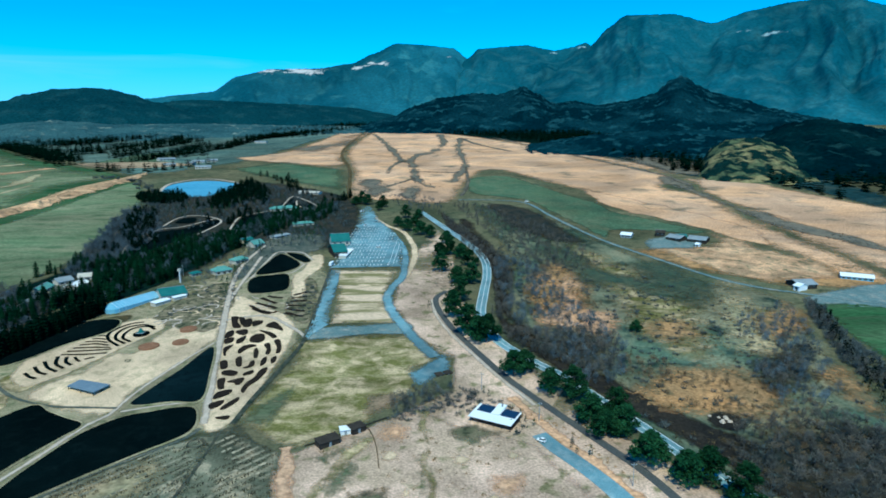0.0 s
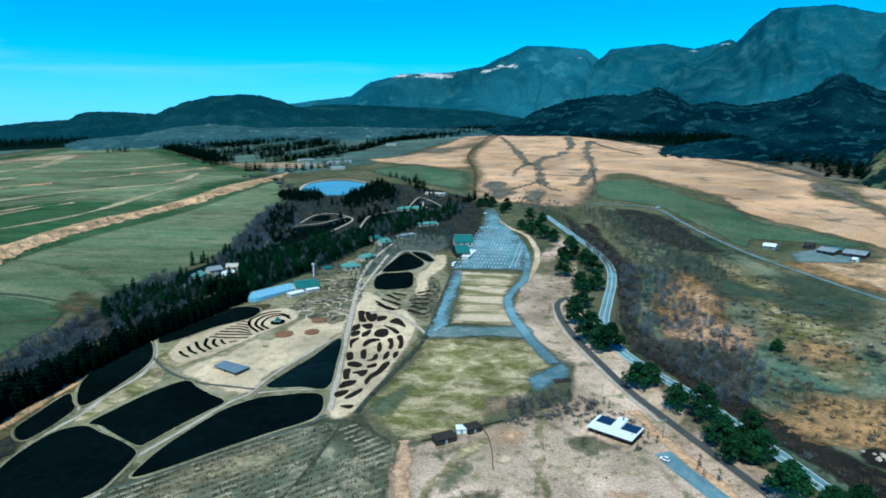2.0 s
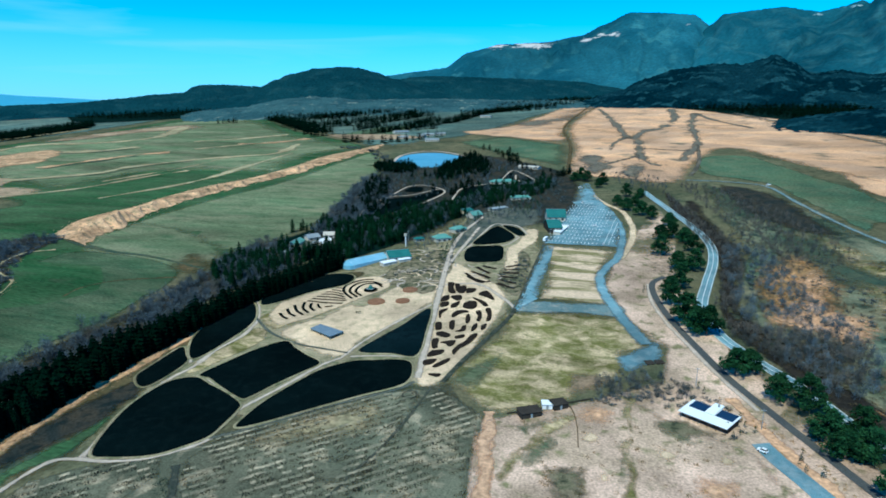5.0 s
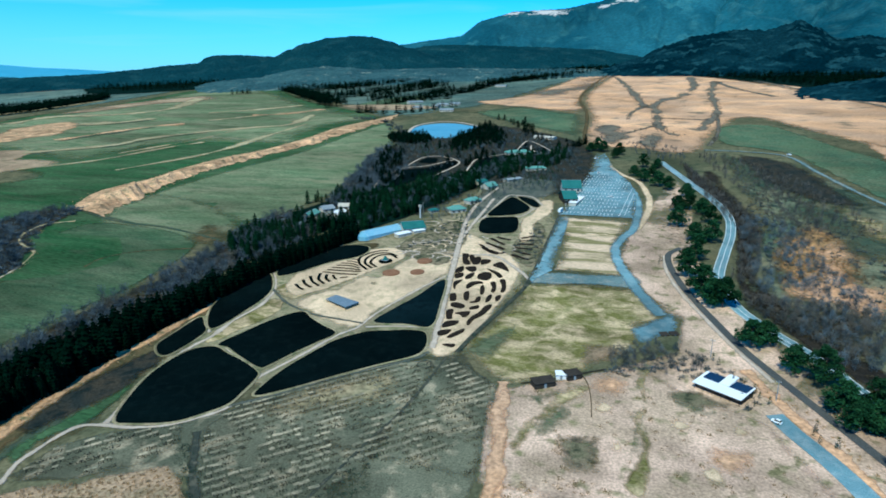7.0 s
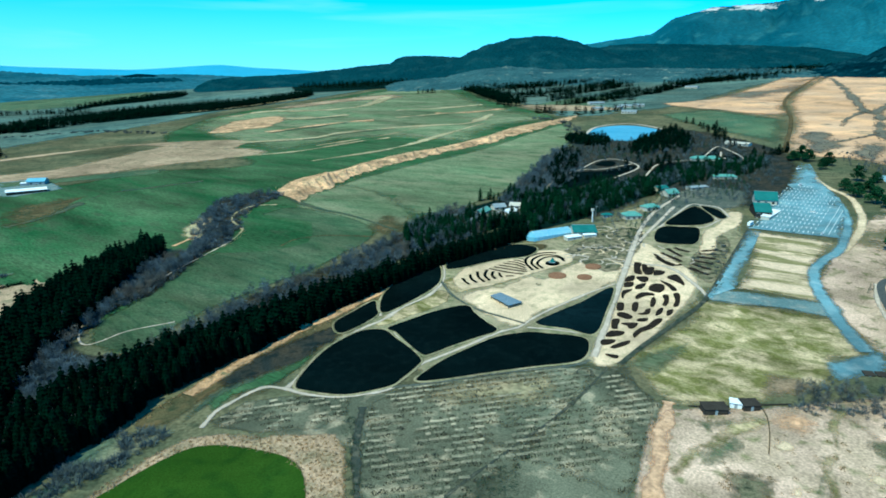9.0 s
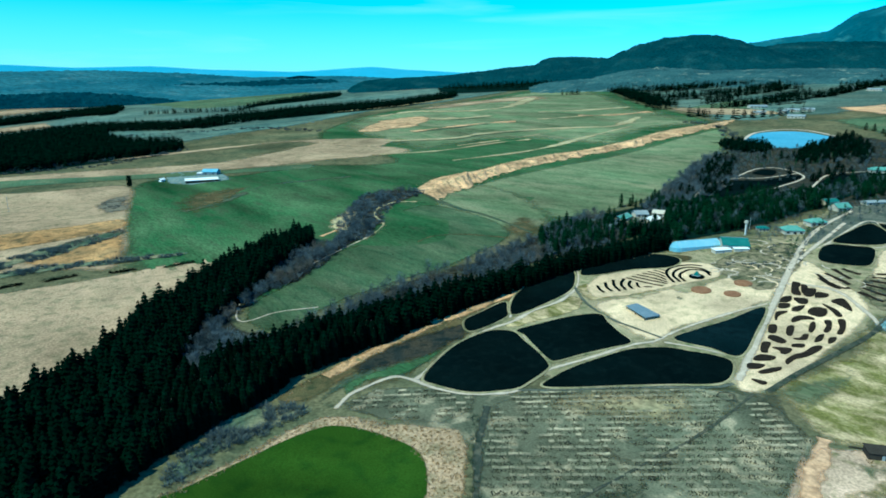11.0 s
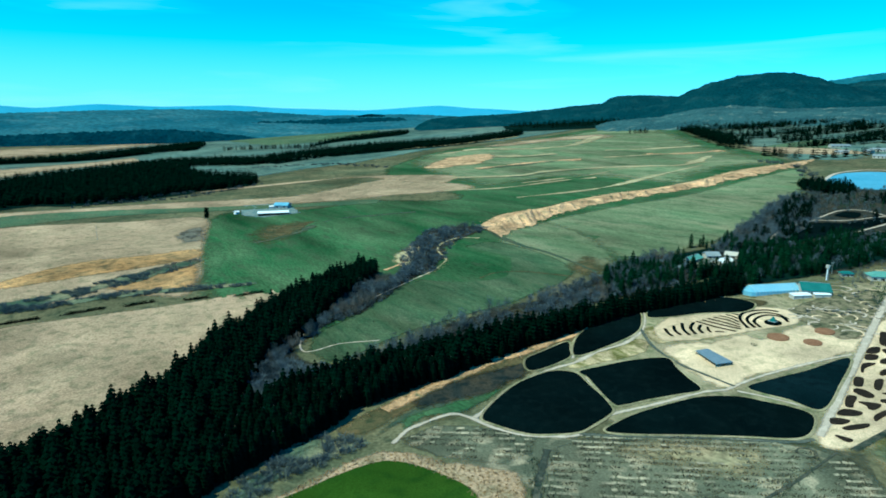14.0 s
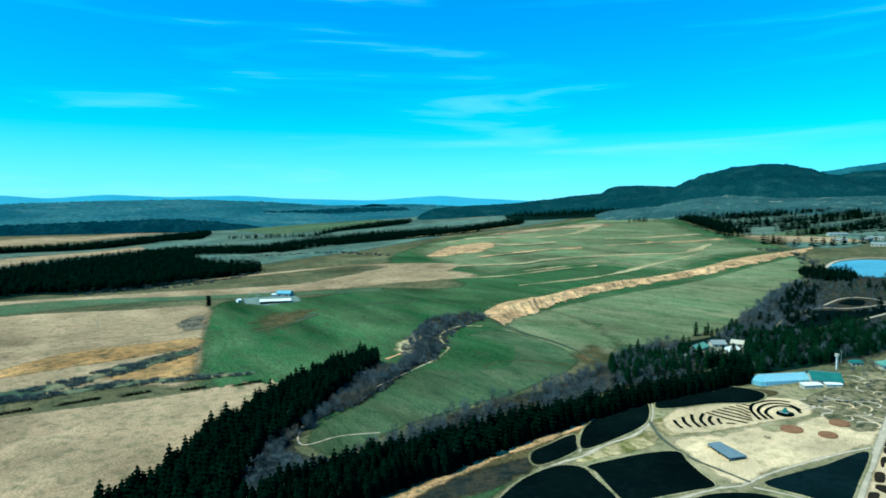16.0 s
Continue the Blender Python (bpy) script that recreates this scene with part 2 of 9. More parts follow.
M = {
    "ground": mat("mixed dry grass", (0.15, 0.13, 0.072), (0.075, 0.085, 0.048), (0.04, 0.05, 0.03), 60, 9, 1.5, broad=0.32),
    "pasture": mat("green pasture", (0.024, 0.074, 0.028), (0.072, 0.118, 0.056), (0.050, 0.076, 0.039), 80, 16, 2.5, stretch=(0.5, 1.8, 1), turn=25, broad=0.45, lump=7),
    "meadow": mat("pale green meadow", (0.125, 0.165, 0.085), (0.185, 0.185, 0.108), (0.070, 0.115, 0.056), 70, 16, 2.0, stretch=(0.6, 1.6, 1), turn=25, broad=0.4, lump=6),
    "drypasture": mat("dry pale pasture grass", (0.36, 0.295, 0.17), (0.24, 0.22, 0.125), (0.44, 0.33, 0.19), 50, 14, 2.0, broad=0.35),
    "farfield": mat("far green field", (0.062, 0.105, 0.062), (0.09, 0.13, 0.07), (0.12, 0.13, 0.075), 70, 25, 2.5, broad=0.3),
    "lush": mat("lush green turf", (0.022, 0.052, 0.006), (0.031, 0.064, 0.008), (0.015, 0.041, 0.006), 26, 8, 0.6, vary=0.3, broad=0.25),
    "tan": mat("dry tan grass", (0.39, 0.265, 0.17), (0.30, 0.215, 0.135), (0.17, 0.145, 0.085), 40, 7, 1.0, broad=0.35, lump=3),
    "pink": mat("pale dry turf", (0.58, 0.40, 0.29), (0.40, 0.285, 0.195), (0.20, 0.175, 0.088), 22, 7, 0.9, contrast=0.09, broad=0.35, at=0.54, vary=0.5),
    "orange": mat("orange dead grass", (0.65, 0.37, 0.20), (0.52, 0.32, 0.195), (0.17, 0.14, 0.095), 70, 38, 1.6, at=0.57, contrast=0.10, broad=0.3, lump=14),
    "rust": mat("rusty dry brush", (0.46, 0.25, 0.105), (0.26, 0.165, 0.08), (0.09, 0.08, 0.045), 22, 7, 1.4, broad=0.35),
    "olive": mat("olive lawn with worn patches", (0.140, 0.130, 0.042), (0.47, 0.355, 0.205), (0.24, 0.205, 0.095), 13, 5, 0.9, stretch=(0.85, 1.25, 1), contrast=0.08, at=0.49, broad=0.35, lump=1.0),
    "straw": mat("striped dry lawn", (0.62, 0.45, 0.30), (0.22, 0.19, 0.085), (0.66, 0.48, 0.31), 18, 7, 0.9, stretch=(0.4, 1.7, 1), contrast=0.07, at=0.58),
    "sand": mat("pale sand", (0.70, 0.51, 0.325), (0.56, 0.41, 0.265), (0.38, 0.30, 0.175), 25, 5, 0.5, broad=0.3),
    "bedbase": mat("trodden garden earth", (0.33, 0.265, 0.165), (0.21, 0.19, 0.105), (0.10, 0.115, 0.055), 16, 5, 0.6, broad=0.35),
    "soil": mat("black volcanic soil", (0.0014, 0.0042, 0.0048), (0.0022, 0.0058, 0.0062), (0.0035, 0.0075, 0.0078), 20, 4, 0.5, vary=0.4, broad=0.3),
    "mazesoil": mat("dark tilled soil", (0.024, 0.018, 0.014), (0.016, 0.014, 0.012), (0.034, 0.026, 0.02), 10, 2.5, 0.4, spec=0.0),
    "vine": mat("tilled brown earth", (0.092, 0.096, 0.064), (0.132, 0.130, 0.086), (0.34, 0.28, 0.185), 26, 9, 0.7, contrast=0.10, at=0.54, broad=0.45),
    "asphalt": mat("pale worn asphalt", (0.165, 0.275, 0.305), (0.125, 0.22, 0.255), (0.25, 0.325, 0.34), 25, 5, 0.4, rough=0.8, vary=0.35, broad=0.35),
    "lane": mat("dark grey lane", (0.065, 0.070, 0.070), (0.085, 0.088, 0.085), None, 20, 5, 0.4),
    "gravel": mat("pale gravel", (0.50, 0.40, 0.31), (0.40, 0.33, 0.26), (0.58, 0.47, 0.37), 14, 4, 0.4, vary=0.3),
    "line": mat("white road paint", (0.75, 0.76, 0.76), (0.62, 0.63, 0.63), None, 4, 1, 0.2, vary=0.2),
    "verge": mat("brown rough grass", (0.125, 0.09, 0.045), (0.07, 0.07, 0.036), (0.03, 0.044, 0.024), 14, 5, 0.8, broad=0.35),
    # haze of the distance is put into the next two colours
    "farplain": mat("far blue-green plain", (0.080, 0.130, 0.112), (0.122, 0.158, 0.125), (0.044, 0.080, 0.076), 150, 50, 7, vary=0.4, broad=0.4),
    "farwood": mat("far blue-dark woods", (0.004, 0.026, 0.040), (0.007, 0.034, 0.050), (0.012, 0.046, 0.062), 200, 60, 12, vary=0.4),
    "sprout": mat("dark soil with faint sprouts", (0.003, 0.009, 0.011), (0.006, 0.015, 0.018), (0.0025, 0.006, 0.008), 25, 5, 0.5),
    # the dark second tone puts shade between the clumps
    "russet": mat("russet leafless trees", (0.170, 0.152, 0.128), (0.055, 0.062, 0.060), (0.125, 0.125, 0.11), 10, 4, 0.6, each=0.15, contrast=0.12, at=0.56),
    # blue of the haze is put into the volcano's slopes
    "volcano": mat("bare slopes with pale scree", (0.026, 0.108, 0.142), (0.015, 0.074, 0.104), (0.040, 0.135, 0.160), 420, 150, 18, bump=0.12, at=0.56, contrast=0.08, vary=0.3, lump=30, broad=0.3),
    "bankgrass": mat("tall tan bank grass", (0.60, 0.35, 0.19), (0.38, 0.245, 0.14), (0.16, 0.145, 0.08), 14, 6, 1.2, contrast=0.10, at=0.52, broad=0.4, lump=3),
    "heath": mat("rough heath", (0.195, 0.178, 0.108), (0.076, 0.112, 0.074), (0.025, 0.045, 0.036), 45, 13, 1.5, contrast=0.12, at=0.48, broad=0.38, lump=4),
    "gardenrough": mat("rough garden beds", (0.24, 0.19, 0.12), (0.12, 0.115, 0.065), (0.045, 0.05, 0.03), 9, 4, 0.6, contrast=0.10),
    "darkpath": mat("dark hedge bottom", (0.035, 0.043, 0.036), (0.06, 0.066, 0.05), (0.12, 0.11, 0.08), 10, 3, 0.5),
    "tealyard": mat("worn teal-grey ground", (0.16, 0.22, 0.215), (0.11, 0.165, 0.165), (0.27, 0.27, 0.235), 20, 6, 0.8),
    # the shade below the conifers is put into this colour
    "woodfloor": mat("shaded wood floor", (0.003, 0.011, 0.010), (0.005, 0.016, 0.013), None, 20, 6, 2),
    "brushfloor": mat("grey brushy ground", (0.145, 0.130, 0.102), (0.19, 0.158, 0.112), (0.085, 0.086, 0.072), 40, 12, 1.8),
    "dormant": mat("dormant stems", (0.045, 0.048, 0.038), (0.070, 0.066, 0.048), None, 8, 2, 0.4, each=0.2),
    # lighter than the nearer woods: haze put into the colour
    "hazewood": mat("hazy wooded hill", (0.006, 0.030, 0.040), (0.009, 0.040, 0.050), (0.020, 0.060, 0.068), 220, 70, 9, bump=0.3, at=0.52, lump=25),
    # these blues carry the air haze over woods and fields
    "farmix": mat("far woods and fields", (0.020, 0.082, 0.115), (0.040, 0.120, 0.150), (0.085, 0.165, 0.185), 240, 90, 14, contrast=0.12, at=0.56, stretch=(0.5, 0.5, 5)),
    "paleband": mat("pale brush band", (0.13, 0.17, 0.155), (0.08, 0.12, 0.115), (0.26, 0.25, 0.20), 120, 40, 8),
    # thicket shade is in this colour; verge, garden and heath slope share it
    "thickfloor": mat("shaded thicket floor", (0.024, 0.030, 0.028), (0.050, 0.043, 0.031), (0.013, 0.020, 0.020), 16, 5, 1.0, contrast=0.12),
    "woodlandfloor": mat("leaf-strewn garden ground", (0.112, 0.115, 0.092), (0.068, 0.082, 0.068), (0.24, 0.21, 0.16), 20, 6, 1.0, contrast=0.1, at=0.58),
    "brushtwig": mat("grey brown brush", (0.22, 0.195, 0.16), (0.15, 0.14, 0.12), (0.27, 0.23, 0.17), 30, 8, 1.0, each=0.2),
    # burnt ground; hedge strips and the rock hollow borrow it as shade
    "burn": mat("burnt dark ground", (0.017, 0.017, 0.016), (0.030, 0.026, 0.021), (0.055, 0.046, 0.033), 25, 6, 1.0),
    "cedar": mat("dark cedar foliage", (0.0006, 0.0042, 0.0028), (0.0016, 0.0080, 0.0046), None, 14, 3, 0.7, each=0.3),
    "evergreen": mat("dull green conifer foliage", (0.0018, 0.0098, 0.0050), (0.0040, 0.0165, 0.0070), None, 16, 3, 0.7, each=0.35),
    "pine": mat("pine foliage", (0.011, 0.040, 0.017), (0.019, 0.056, 0.022), None, 6, 2, 0.4, each=0.3),
    "bark": mat("grey brown bark", (0.12, 0.09, 0.07), (0.16, 0.13, 0.11), None, 4, 1, 0.2),
    "twig": mat("bare grey twigs", (0.078, 0.098, 0.102), (0.050, 0.066, 0.070), (0.115, 0.128, 0.122), 18, 5, 0.6, each=0.2),
    "scrub": mat("dry scrub", (0.14, 0.105, 0.055), (0.08, 0.07, 0.04), (0.19, 0.13, 0.06), 22, 6, 0.8, each=0.25),
    "reed": mat("tall pale reeds", (0.46, 0.315, 0.175), (0.38, 0.265, 0.145), (0.30, 0.21, 0.115), 14, 4, 0.6, each=0.12),
    "hillwood": mat("wooded hillside", (0.002, 0.013, 0.020), (0.006, 0.026, 0.036), (0.015, 0.050, 0.062), 160, 48, 9, bump=0.5, at=0.55, contrast=0.05, lump=20),
    "greybrush": mat("grey leafless brush", (0.045, 0.098, 0.105), (0.030, 0.072, 0.082), (0.15, 0.19, 0.165), 110, 45, 6, bump=0.4, at=0.58, contrast=0.07, vary=0.5, lump=8),
    "hillbrush": mat("grey brush hillside", (0.018, 0.042, 0.044), (0.010, 0.028, 0.032), (0.045, 0.062, 0.052), 150, 40, 9, bump=0.3, broad=0.32, lump=12),
    # base colour holds the haze in front of the mountains
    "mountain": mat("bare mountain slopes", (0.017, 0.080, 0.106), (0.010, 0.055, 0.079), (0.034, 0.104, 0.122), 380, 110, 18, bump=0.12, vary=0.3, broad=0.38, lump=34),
    "yellowhill": mat("grassy hill", (0.21, 0.180, 0.085), (0.075, 0.095, 0.050), (0.006, 0.020, 0.018), 75, 26, 6, bump=0.4, at=0.45, contrast=0.05, lump=9),
    # flat pale blue painted in place of haze
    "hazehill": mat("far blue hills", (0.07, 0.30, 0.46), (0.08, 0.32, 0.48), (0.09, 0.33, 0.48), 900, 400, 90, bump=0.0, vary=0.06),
    "greenroof": mat("green metal roof", (0.03, 0.125, 0.12), (0.04, 0.155, 0.145), None, 6, 2, 0.3, rough=0.45, bump=0.05, vary=0.2),
    "blueroof": mat("pale blue film roof", (0.16, 0.36, 0.50), (0.20, 0.42, 0.56), None, 8, 2, 0.4, rough=0.35, bump=0.05, vary=0.2),
    "white": mat("white painted metal", (0.80, 0.81, 0.82), (0.74, 0.76, 0.78), None, 6, 2, 0.3, rough=0.5, bump=0.05, vary=0.1),
    "grey": mat("weathered grey metal", (0.22, 0.25, 0.27), (0.28, 0.31, 0.33), None, 5, 1.5, 0.3, rough=0.55, bump=0.1, vary=0.2),
    "dark": mat("dark stained wood", (0.035, 0.03, 0.026), (0.05, 0.043, 0.036), None, 4, 1, 0.2),
    "wall": mat("cream plaster", (0.52, 0.47, 0.40), (0.46, 0.42, 0.36), None, 5, 1.5, 0.2, vary=0.15),
    "panel": mat("solar glass", (0.012, 0.022, 0.05), (0.016, 0.03, 0.06), None, 2, 0.5, 0.1, rough=0.15, bump=0, spec=0.6, vary=0.1),
    "glass": mat("window glass", (0.02, 0.03, 0.035), (0.03, 0.04, 0.045), None, 2, 0.5, 0.1, rough=0.1, bump=0, spec=0.6, vary=0.1),
    "rubber": mat("black rubber", (0.02, 0.02, 0.02), (0.03, 0.03, 0.03), None, 1, 0.3, 0.05),
    "redbrown": mat("red brown bark mulch", (0.19, 0.095, 0.055), (0.25, 0.13, 0.075), None, 4, 1, 0.3),
    "palegreen": mat("pale turquoise metal roof", (0.11, 0.26, 0.22), (0.15, 0.31, 0.27), None, 6, 2, 0.3, rough=0.6, bump=0.05, vary=0.3),
    # dark grass, reused as the shade of terrace feet and the ditch
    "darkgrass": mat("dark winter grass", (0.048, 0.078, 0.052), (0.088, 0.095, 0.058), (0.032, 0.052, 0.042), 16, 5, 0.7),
    "darkwood": mat("dense dark hill wood", (0.0012, 0.0085, 0.012), (0.003, 0.015, 0.018), (0.012, 0.034, 0.036), 160, 40, 9, bump=0.35, at=0.58, contrast=0.07, lump=10),
    # light and dark patches paint shading onto the twig clumps
    "greytwig": mat("pale grey twigs", (0.130, 0.165, 0.190), (0.036, 0.052, 0.062), (0.098, 0.116, 0.126), 9, 4, 0.6, each=0.15, contrast=0.12, at=0.56),
    "lobe": mat("grey-green mown grass", (0.046, 0.080, 0.040), (0.078, 0.098, 0.055), (0.034, 0.064, 0.033), 40, 12, 1.5, stretch=(0.6, 1.8, 1), turn=35, broad=0.4, lump=5),
    "water": mat("calm water", (0.13, 0.27, 0.30), (0.17, 0.32, 0.34), None, 60, 20, 3, rough=0.25, bump=0.02, spec=0.5, vary=0.2),
}


def scree(m, spots, tone=(0.50, 0.47, 0.45)):
    """Pale bare rubble on a mountain, in ragged streaks round the given (azimuth, height angle, distance, reach)."""
    nodes, links = m.node_tree.nodes, m.node_tree.links
    bsdf = nodes["Principled BSDF"]
    col = bsdf.inputs["Base Color"].links[0].from_socket
    geo = nodes.new("ShaderNodeNewGeometry")
    for a, e, r, reach in spots:
        c = Vector((-r * math.sin(radians(a)), r * math.cos(radians(a)), EYE + r * math.tan(radians(e))))
        off = nodes.new("ShaderNodeVectorMath")
        off.operation = "SUBTRACT"
        off.inputs[1].default_value = c
        links.new(geo.outputs["Position"], off.inputs[0])
        mp = nodes.new("ShaderNodeMapping")
        mp.inputs["Scale"].default_value = (1 / reach, 0.25 / reach, 3.2 / reach)
        mp.inputs["Rotation"].default_value = (0, radians(-14), radians(a))
        links.new(off.outputs[0], mp.inputs["Vector"])
        size = nodes.new("ShaderNodeVectorMath")
        size.operation = "LENGTH"
        links.new(mp.outputs[0], size.inputs[0])
        n = noise_node(nodes, links, geo.outputs["Position"], 1 / 55, 6, 0.5)
        add = nodes.new("ShaderNodeMath")
        add.operation = "MULTIPLY_ADD"
        add.inputs[1].default_value = 2.4
        links.new(n.outputs[0], add.inputs[0])
        neg = nodes.new("ShaderNodeMath")
        neg.operation = "MULTIPLY_ADD"
        neg.inputs[1].default_value, neg.inputs[2].default_value = -1.0, -0.55
        links.new(size.outputs["Value"], neg.inputs[0])
        links.new(neg.outputs[0], add.inputs[2])
        col = blend(nodes, links, ramp(nodes, links, add.outputs[0], 0.0, 0.35), col, tone)
    links.new(col, bsdf.inputs["Base Color"])


scree(M["volcano"], [(5.7, 6.05, 4350, 110), (7.6, 5.75, 4350, 90), (12.2, 5.35, 4520, 170), (15.3, 5.2, 4520, 110), (-0.6, 6.5, 4450, 40), (1.5, 6.4, 4450, 30)])
scree(M["mountain"], [(-9.8, 6.9, 4350, 55), (-12.2, 7.3, 4350, 60), (-26.8, 7.7, 3950, 75), (-24.6, 8.0, 4000, 45)], (0.25, 0.34, 0.36))

# ---- ground ----
RISE, HEAD, START, SOFT = 0.065, radians(10), 150.0, 80.0


def land(x, y):
    """Height of the ground: level by the park, rising gently towards the mountains."""
    q = (x * math.sin(HEAD) + y * math.cos(HEAD) - START) / SOFT
    return RISE * SOFT * (math.log1p(math.exp(-abs(q))) + max(q, 0.0))


def lift(x, y, layer):
    return land(x, y) + layer * 0.02 * (1 + math.hypot(x, y) / 150)


def mesh_object(name, verts, faces, material, parent=None):
    me = bpy.data.meshes.new(name)
    me.from_pydata(verts, [], faces)
    me.materials.append(material)
    me.update()
    ob = new(name, me)
    if parent:
        ob.parent = parent
    return ob


def smooth_loop(points, steps=6):
    """Closed smooth outline through the given points."""
    out, n = [], len(points)
    for i in range(n):
        p0, p1, p2, p3 = (Vector(points[(i + k) % n]) for k in (-1, 0, 1, 2))
        for s in range(steps):
            t = s / steps
            out.append(0.5 * (2 * p1 + (p2 - p0) * t + (2 * p0 - 5 * p1 + 4 * p2 - p3) * t * t + (3 * p1 - p0 - 3 * p2 + p3) * t ** 3))
    return out


def smooth_line(points, steps=8):
    pts = [Vector(p) for p in points]
    pts = [2 * pts[0] - pts[1]] + pts + [2 * pts[-1] - pts[-2]]
    out = []
    for i in range(1, len(pts) - 2):
        p0, p1, p2, p3 = pts[i - 1:i + 3]
        for s in range(steps):
            t = s / steps
            out.append(0.5 * (2 * p1 + (p2 - p0) * t + (2 * p0 - 5 * p1 + 4 * p2 - p3) * t * t + (3 * p1 - p0 - 3 * p2 + p3) * t ** 3))
    out.append(pts[-2])
    return out


def inside(p, poly):
    hit, j = False, len(poly) - 1
    for i in range(len(poly)):
        a, b = poly[i], poly[j]
        if (a[1] > p[1]) != (b[1] > p[1]) and p[0] < (b[0] - a[0]) * (p[1] - a[1]) / (b[1] - a[1]) + a[0]:
            hit = not hit
        j = i
    return hit


SOFTENED = {}


def softened(m):
    """The same surface, thinning out in tufts towards the patch's rim (attribute 'edge')."""
    if m.name not in SOFTENED:
        c = m.copy()
        c.name = m.name + " thinning at the rim"
        nodes, links = c.node_tree.nodes, c.node_tree.links
        at = nodes.new("ShaderNodeAttribute")
        at.attribute_name = "edge"
        geo = nodes.new("ShaderNodeNewGeometry")
        n1 = noise_node(nodes, links, geo.outputs["Position"], 0.35, 6)
        n2 = noise_node(nodes, links, geo.outputs["Position"], 0.06, 4)
        add = nodes.new("ShaderNodeMath")
        links.new(n1.outputs[0], add.inputs[0])
        links.new(n2.outputs[0], add.inputs[1])
        mul = nodes.new("ShaderNodeMath")
        mul.operation = "MULTIPLY_ADD"
        mul.inputs[1].default_value, mul.inputs[2].default_value = 2.0, -2.0
        links.new(add.outputs[0], mul.inputs[0])
        tot = nodes.new("ShaderNodeMath")
        tot.operation = "MULTIPLY_ADD"
        tot.inputs[1].default_value = 2.0
        links.new(at.outputs["Fac"], tot.inputs[0])
        links.new(mul.outputs[0], tot.inputs[2])
        links.new(ramp(nodes, links, tot.outputs[0], 0.1, 1.5), nodes["Principled BSDF"].inputs["Alpha"])
        SOFTENED[m.name] = c
    return SOFTENED[m.name]


from mathutils.geometry import delaunay_2d_cdt


def patch(name, points, material, layer=1, label="", category="", kind="structure", smooth=True, rag=0.0, thick=0.0, group="", fade=None, shrink=1.0):
    """A stretch of ground with its own surface, lying on the land."""
    if shrink != 1.0:
        c = sum((Vector(p) for p in points), Vector((0, 0))) / len(points)
        points = [c + (Vector(p) - c) * shrink for p in points]
    loop = smooth_loop(points) if smooth else [Vector(p) for p in points]
    if rag:
        loop = [p + rag * Vector((noise.noise((p.x / rag / 3, p.y / rag / 3, 1)), noise.noise((p.x / rag / 3, p.y / rag / 3, 7)))) for p in loop]
    xs, ys = [p.x for p in loop], [p.y for p in loop]
    step = max(max(xs) - min(xs), max(ys) - min(ys)) / 14
    extra = []
    for i in range(1, 14):
        for j in range(1, 14):
            q = Vector((min(xs) + step * i, min(ys) + step * j))
            if inside(q, loop):
                extra.append(q)
    n = len(loop)
    mid = sum(loop, Vector((0, 0))) / n
    if fade is None:
        far_ = mid.length
        fade = 0.0 if thick else min(max(2.0, 0.012 * far_, 22 * (far_ / 1000) ** 2), 0.25 * min(max(xs) - min(xs), max(ys) - min(ys)))
    turn = 1 if sum(p.cross(q) for p, q in zip(loop, loop[1:] + loop[:1])) > 0 else -1
    if fade:
        for k in range(n):
            d = loop[(k + 1) % n] - loop[k - 1]
            if d.length > 1e-6:
                for g in (1.0, 0.5):
                    q = loop[k] + Vector((-d.y, d.x)).normalized() * fade * g * turn
                    if inside(q, loop):
                        extra.append(q)
    v, _, f, *_ = delaunay_2d_cdt(loop + extra, [(i, (i + 1) % n) for i in range(n)], [], 1, 0.001)
    verts = [(p.x, p.y, lift(p.x, p.y, layer) + thick) for p in v]
    faces = [tuple(t) for t in f]
    if thick:
        base = len(verts)
        verts += [(p.x, p.y, lift(p.x, p.y, layer) - 0.3) for p in loop] + [(p.x, p.y, lift(p.x, p.y, layer) + thick) for p in loop]
        faces += [(base + i, base + (i + 1) % n, base + n + (i + 1) % n, base + n + i) for i in range(n)]
    ob = mesh_object(name, verts, faces, material)
    bm = bmesh.new()
    bm.from_mesh(ob.data)
    bmesh.ops.recalc_face_normals(bm, faces=bm.faces)
    if sum(q.normal.z for q in bm.faces) < 0:
        bmesh.ops.reverse_faces(bm, faces=bm.faces)
    bm.to_mesh(ob.data)
    bm.free()
    if fade:
        ob.data.materials[0] = softened(material)
        p = np.array([(u.co.x, u.co.y) for u in ob.data.vertices])
        a0 = np.array([tuple(q) for q in loop])
        a1 = np.roll(a0, -1, axis=0)
        e = a1 - a0
        t = np.clip(((p[:, None] - a0) * e).sum(2) / np.maximum((e * e).sum(1), 1e-9), 0, 1)
        gap = np.linalg.norm(p[:, None] - (a0 + t[..., None] * e), axis=2).min(1)
        ob.data.attributes.new("edge", "FLOAT", "POINT").data.foreach_set("value", np.clip(gap / fade, 0, 1).astype(np.float32))
    return tagged(ob, label, category, group, kind)


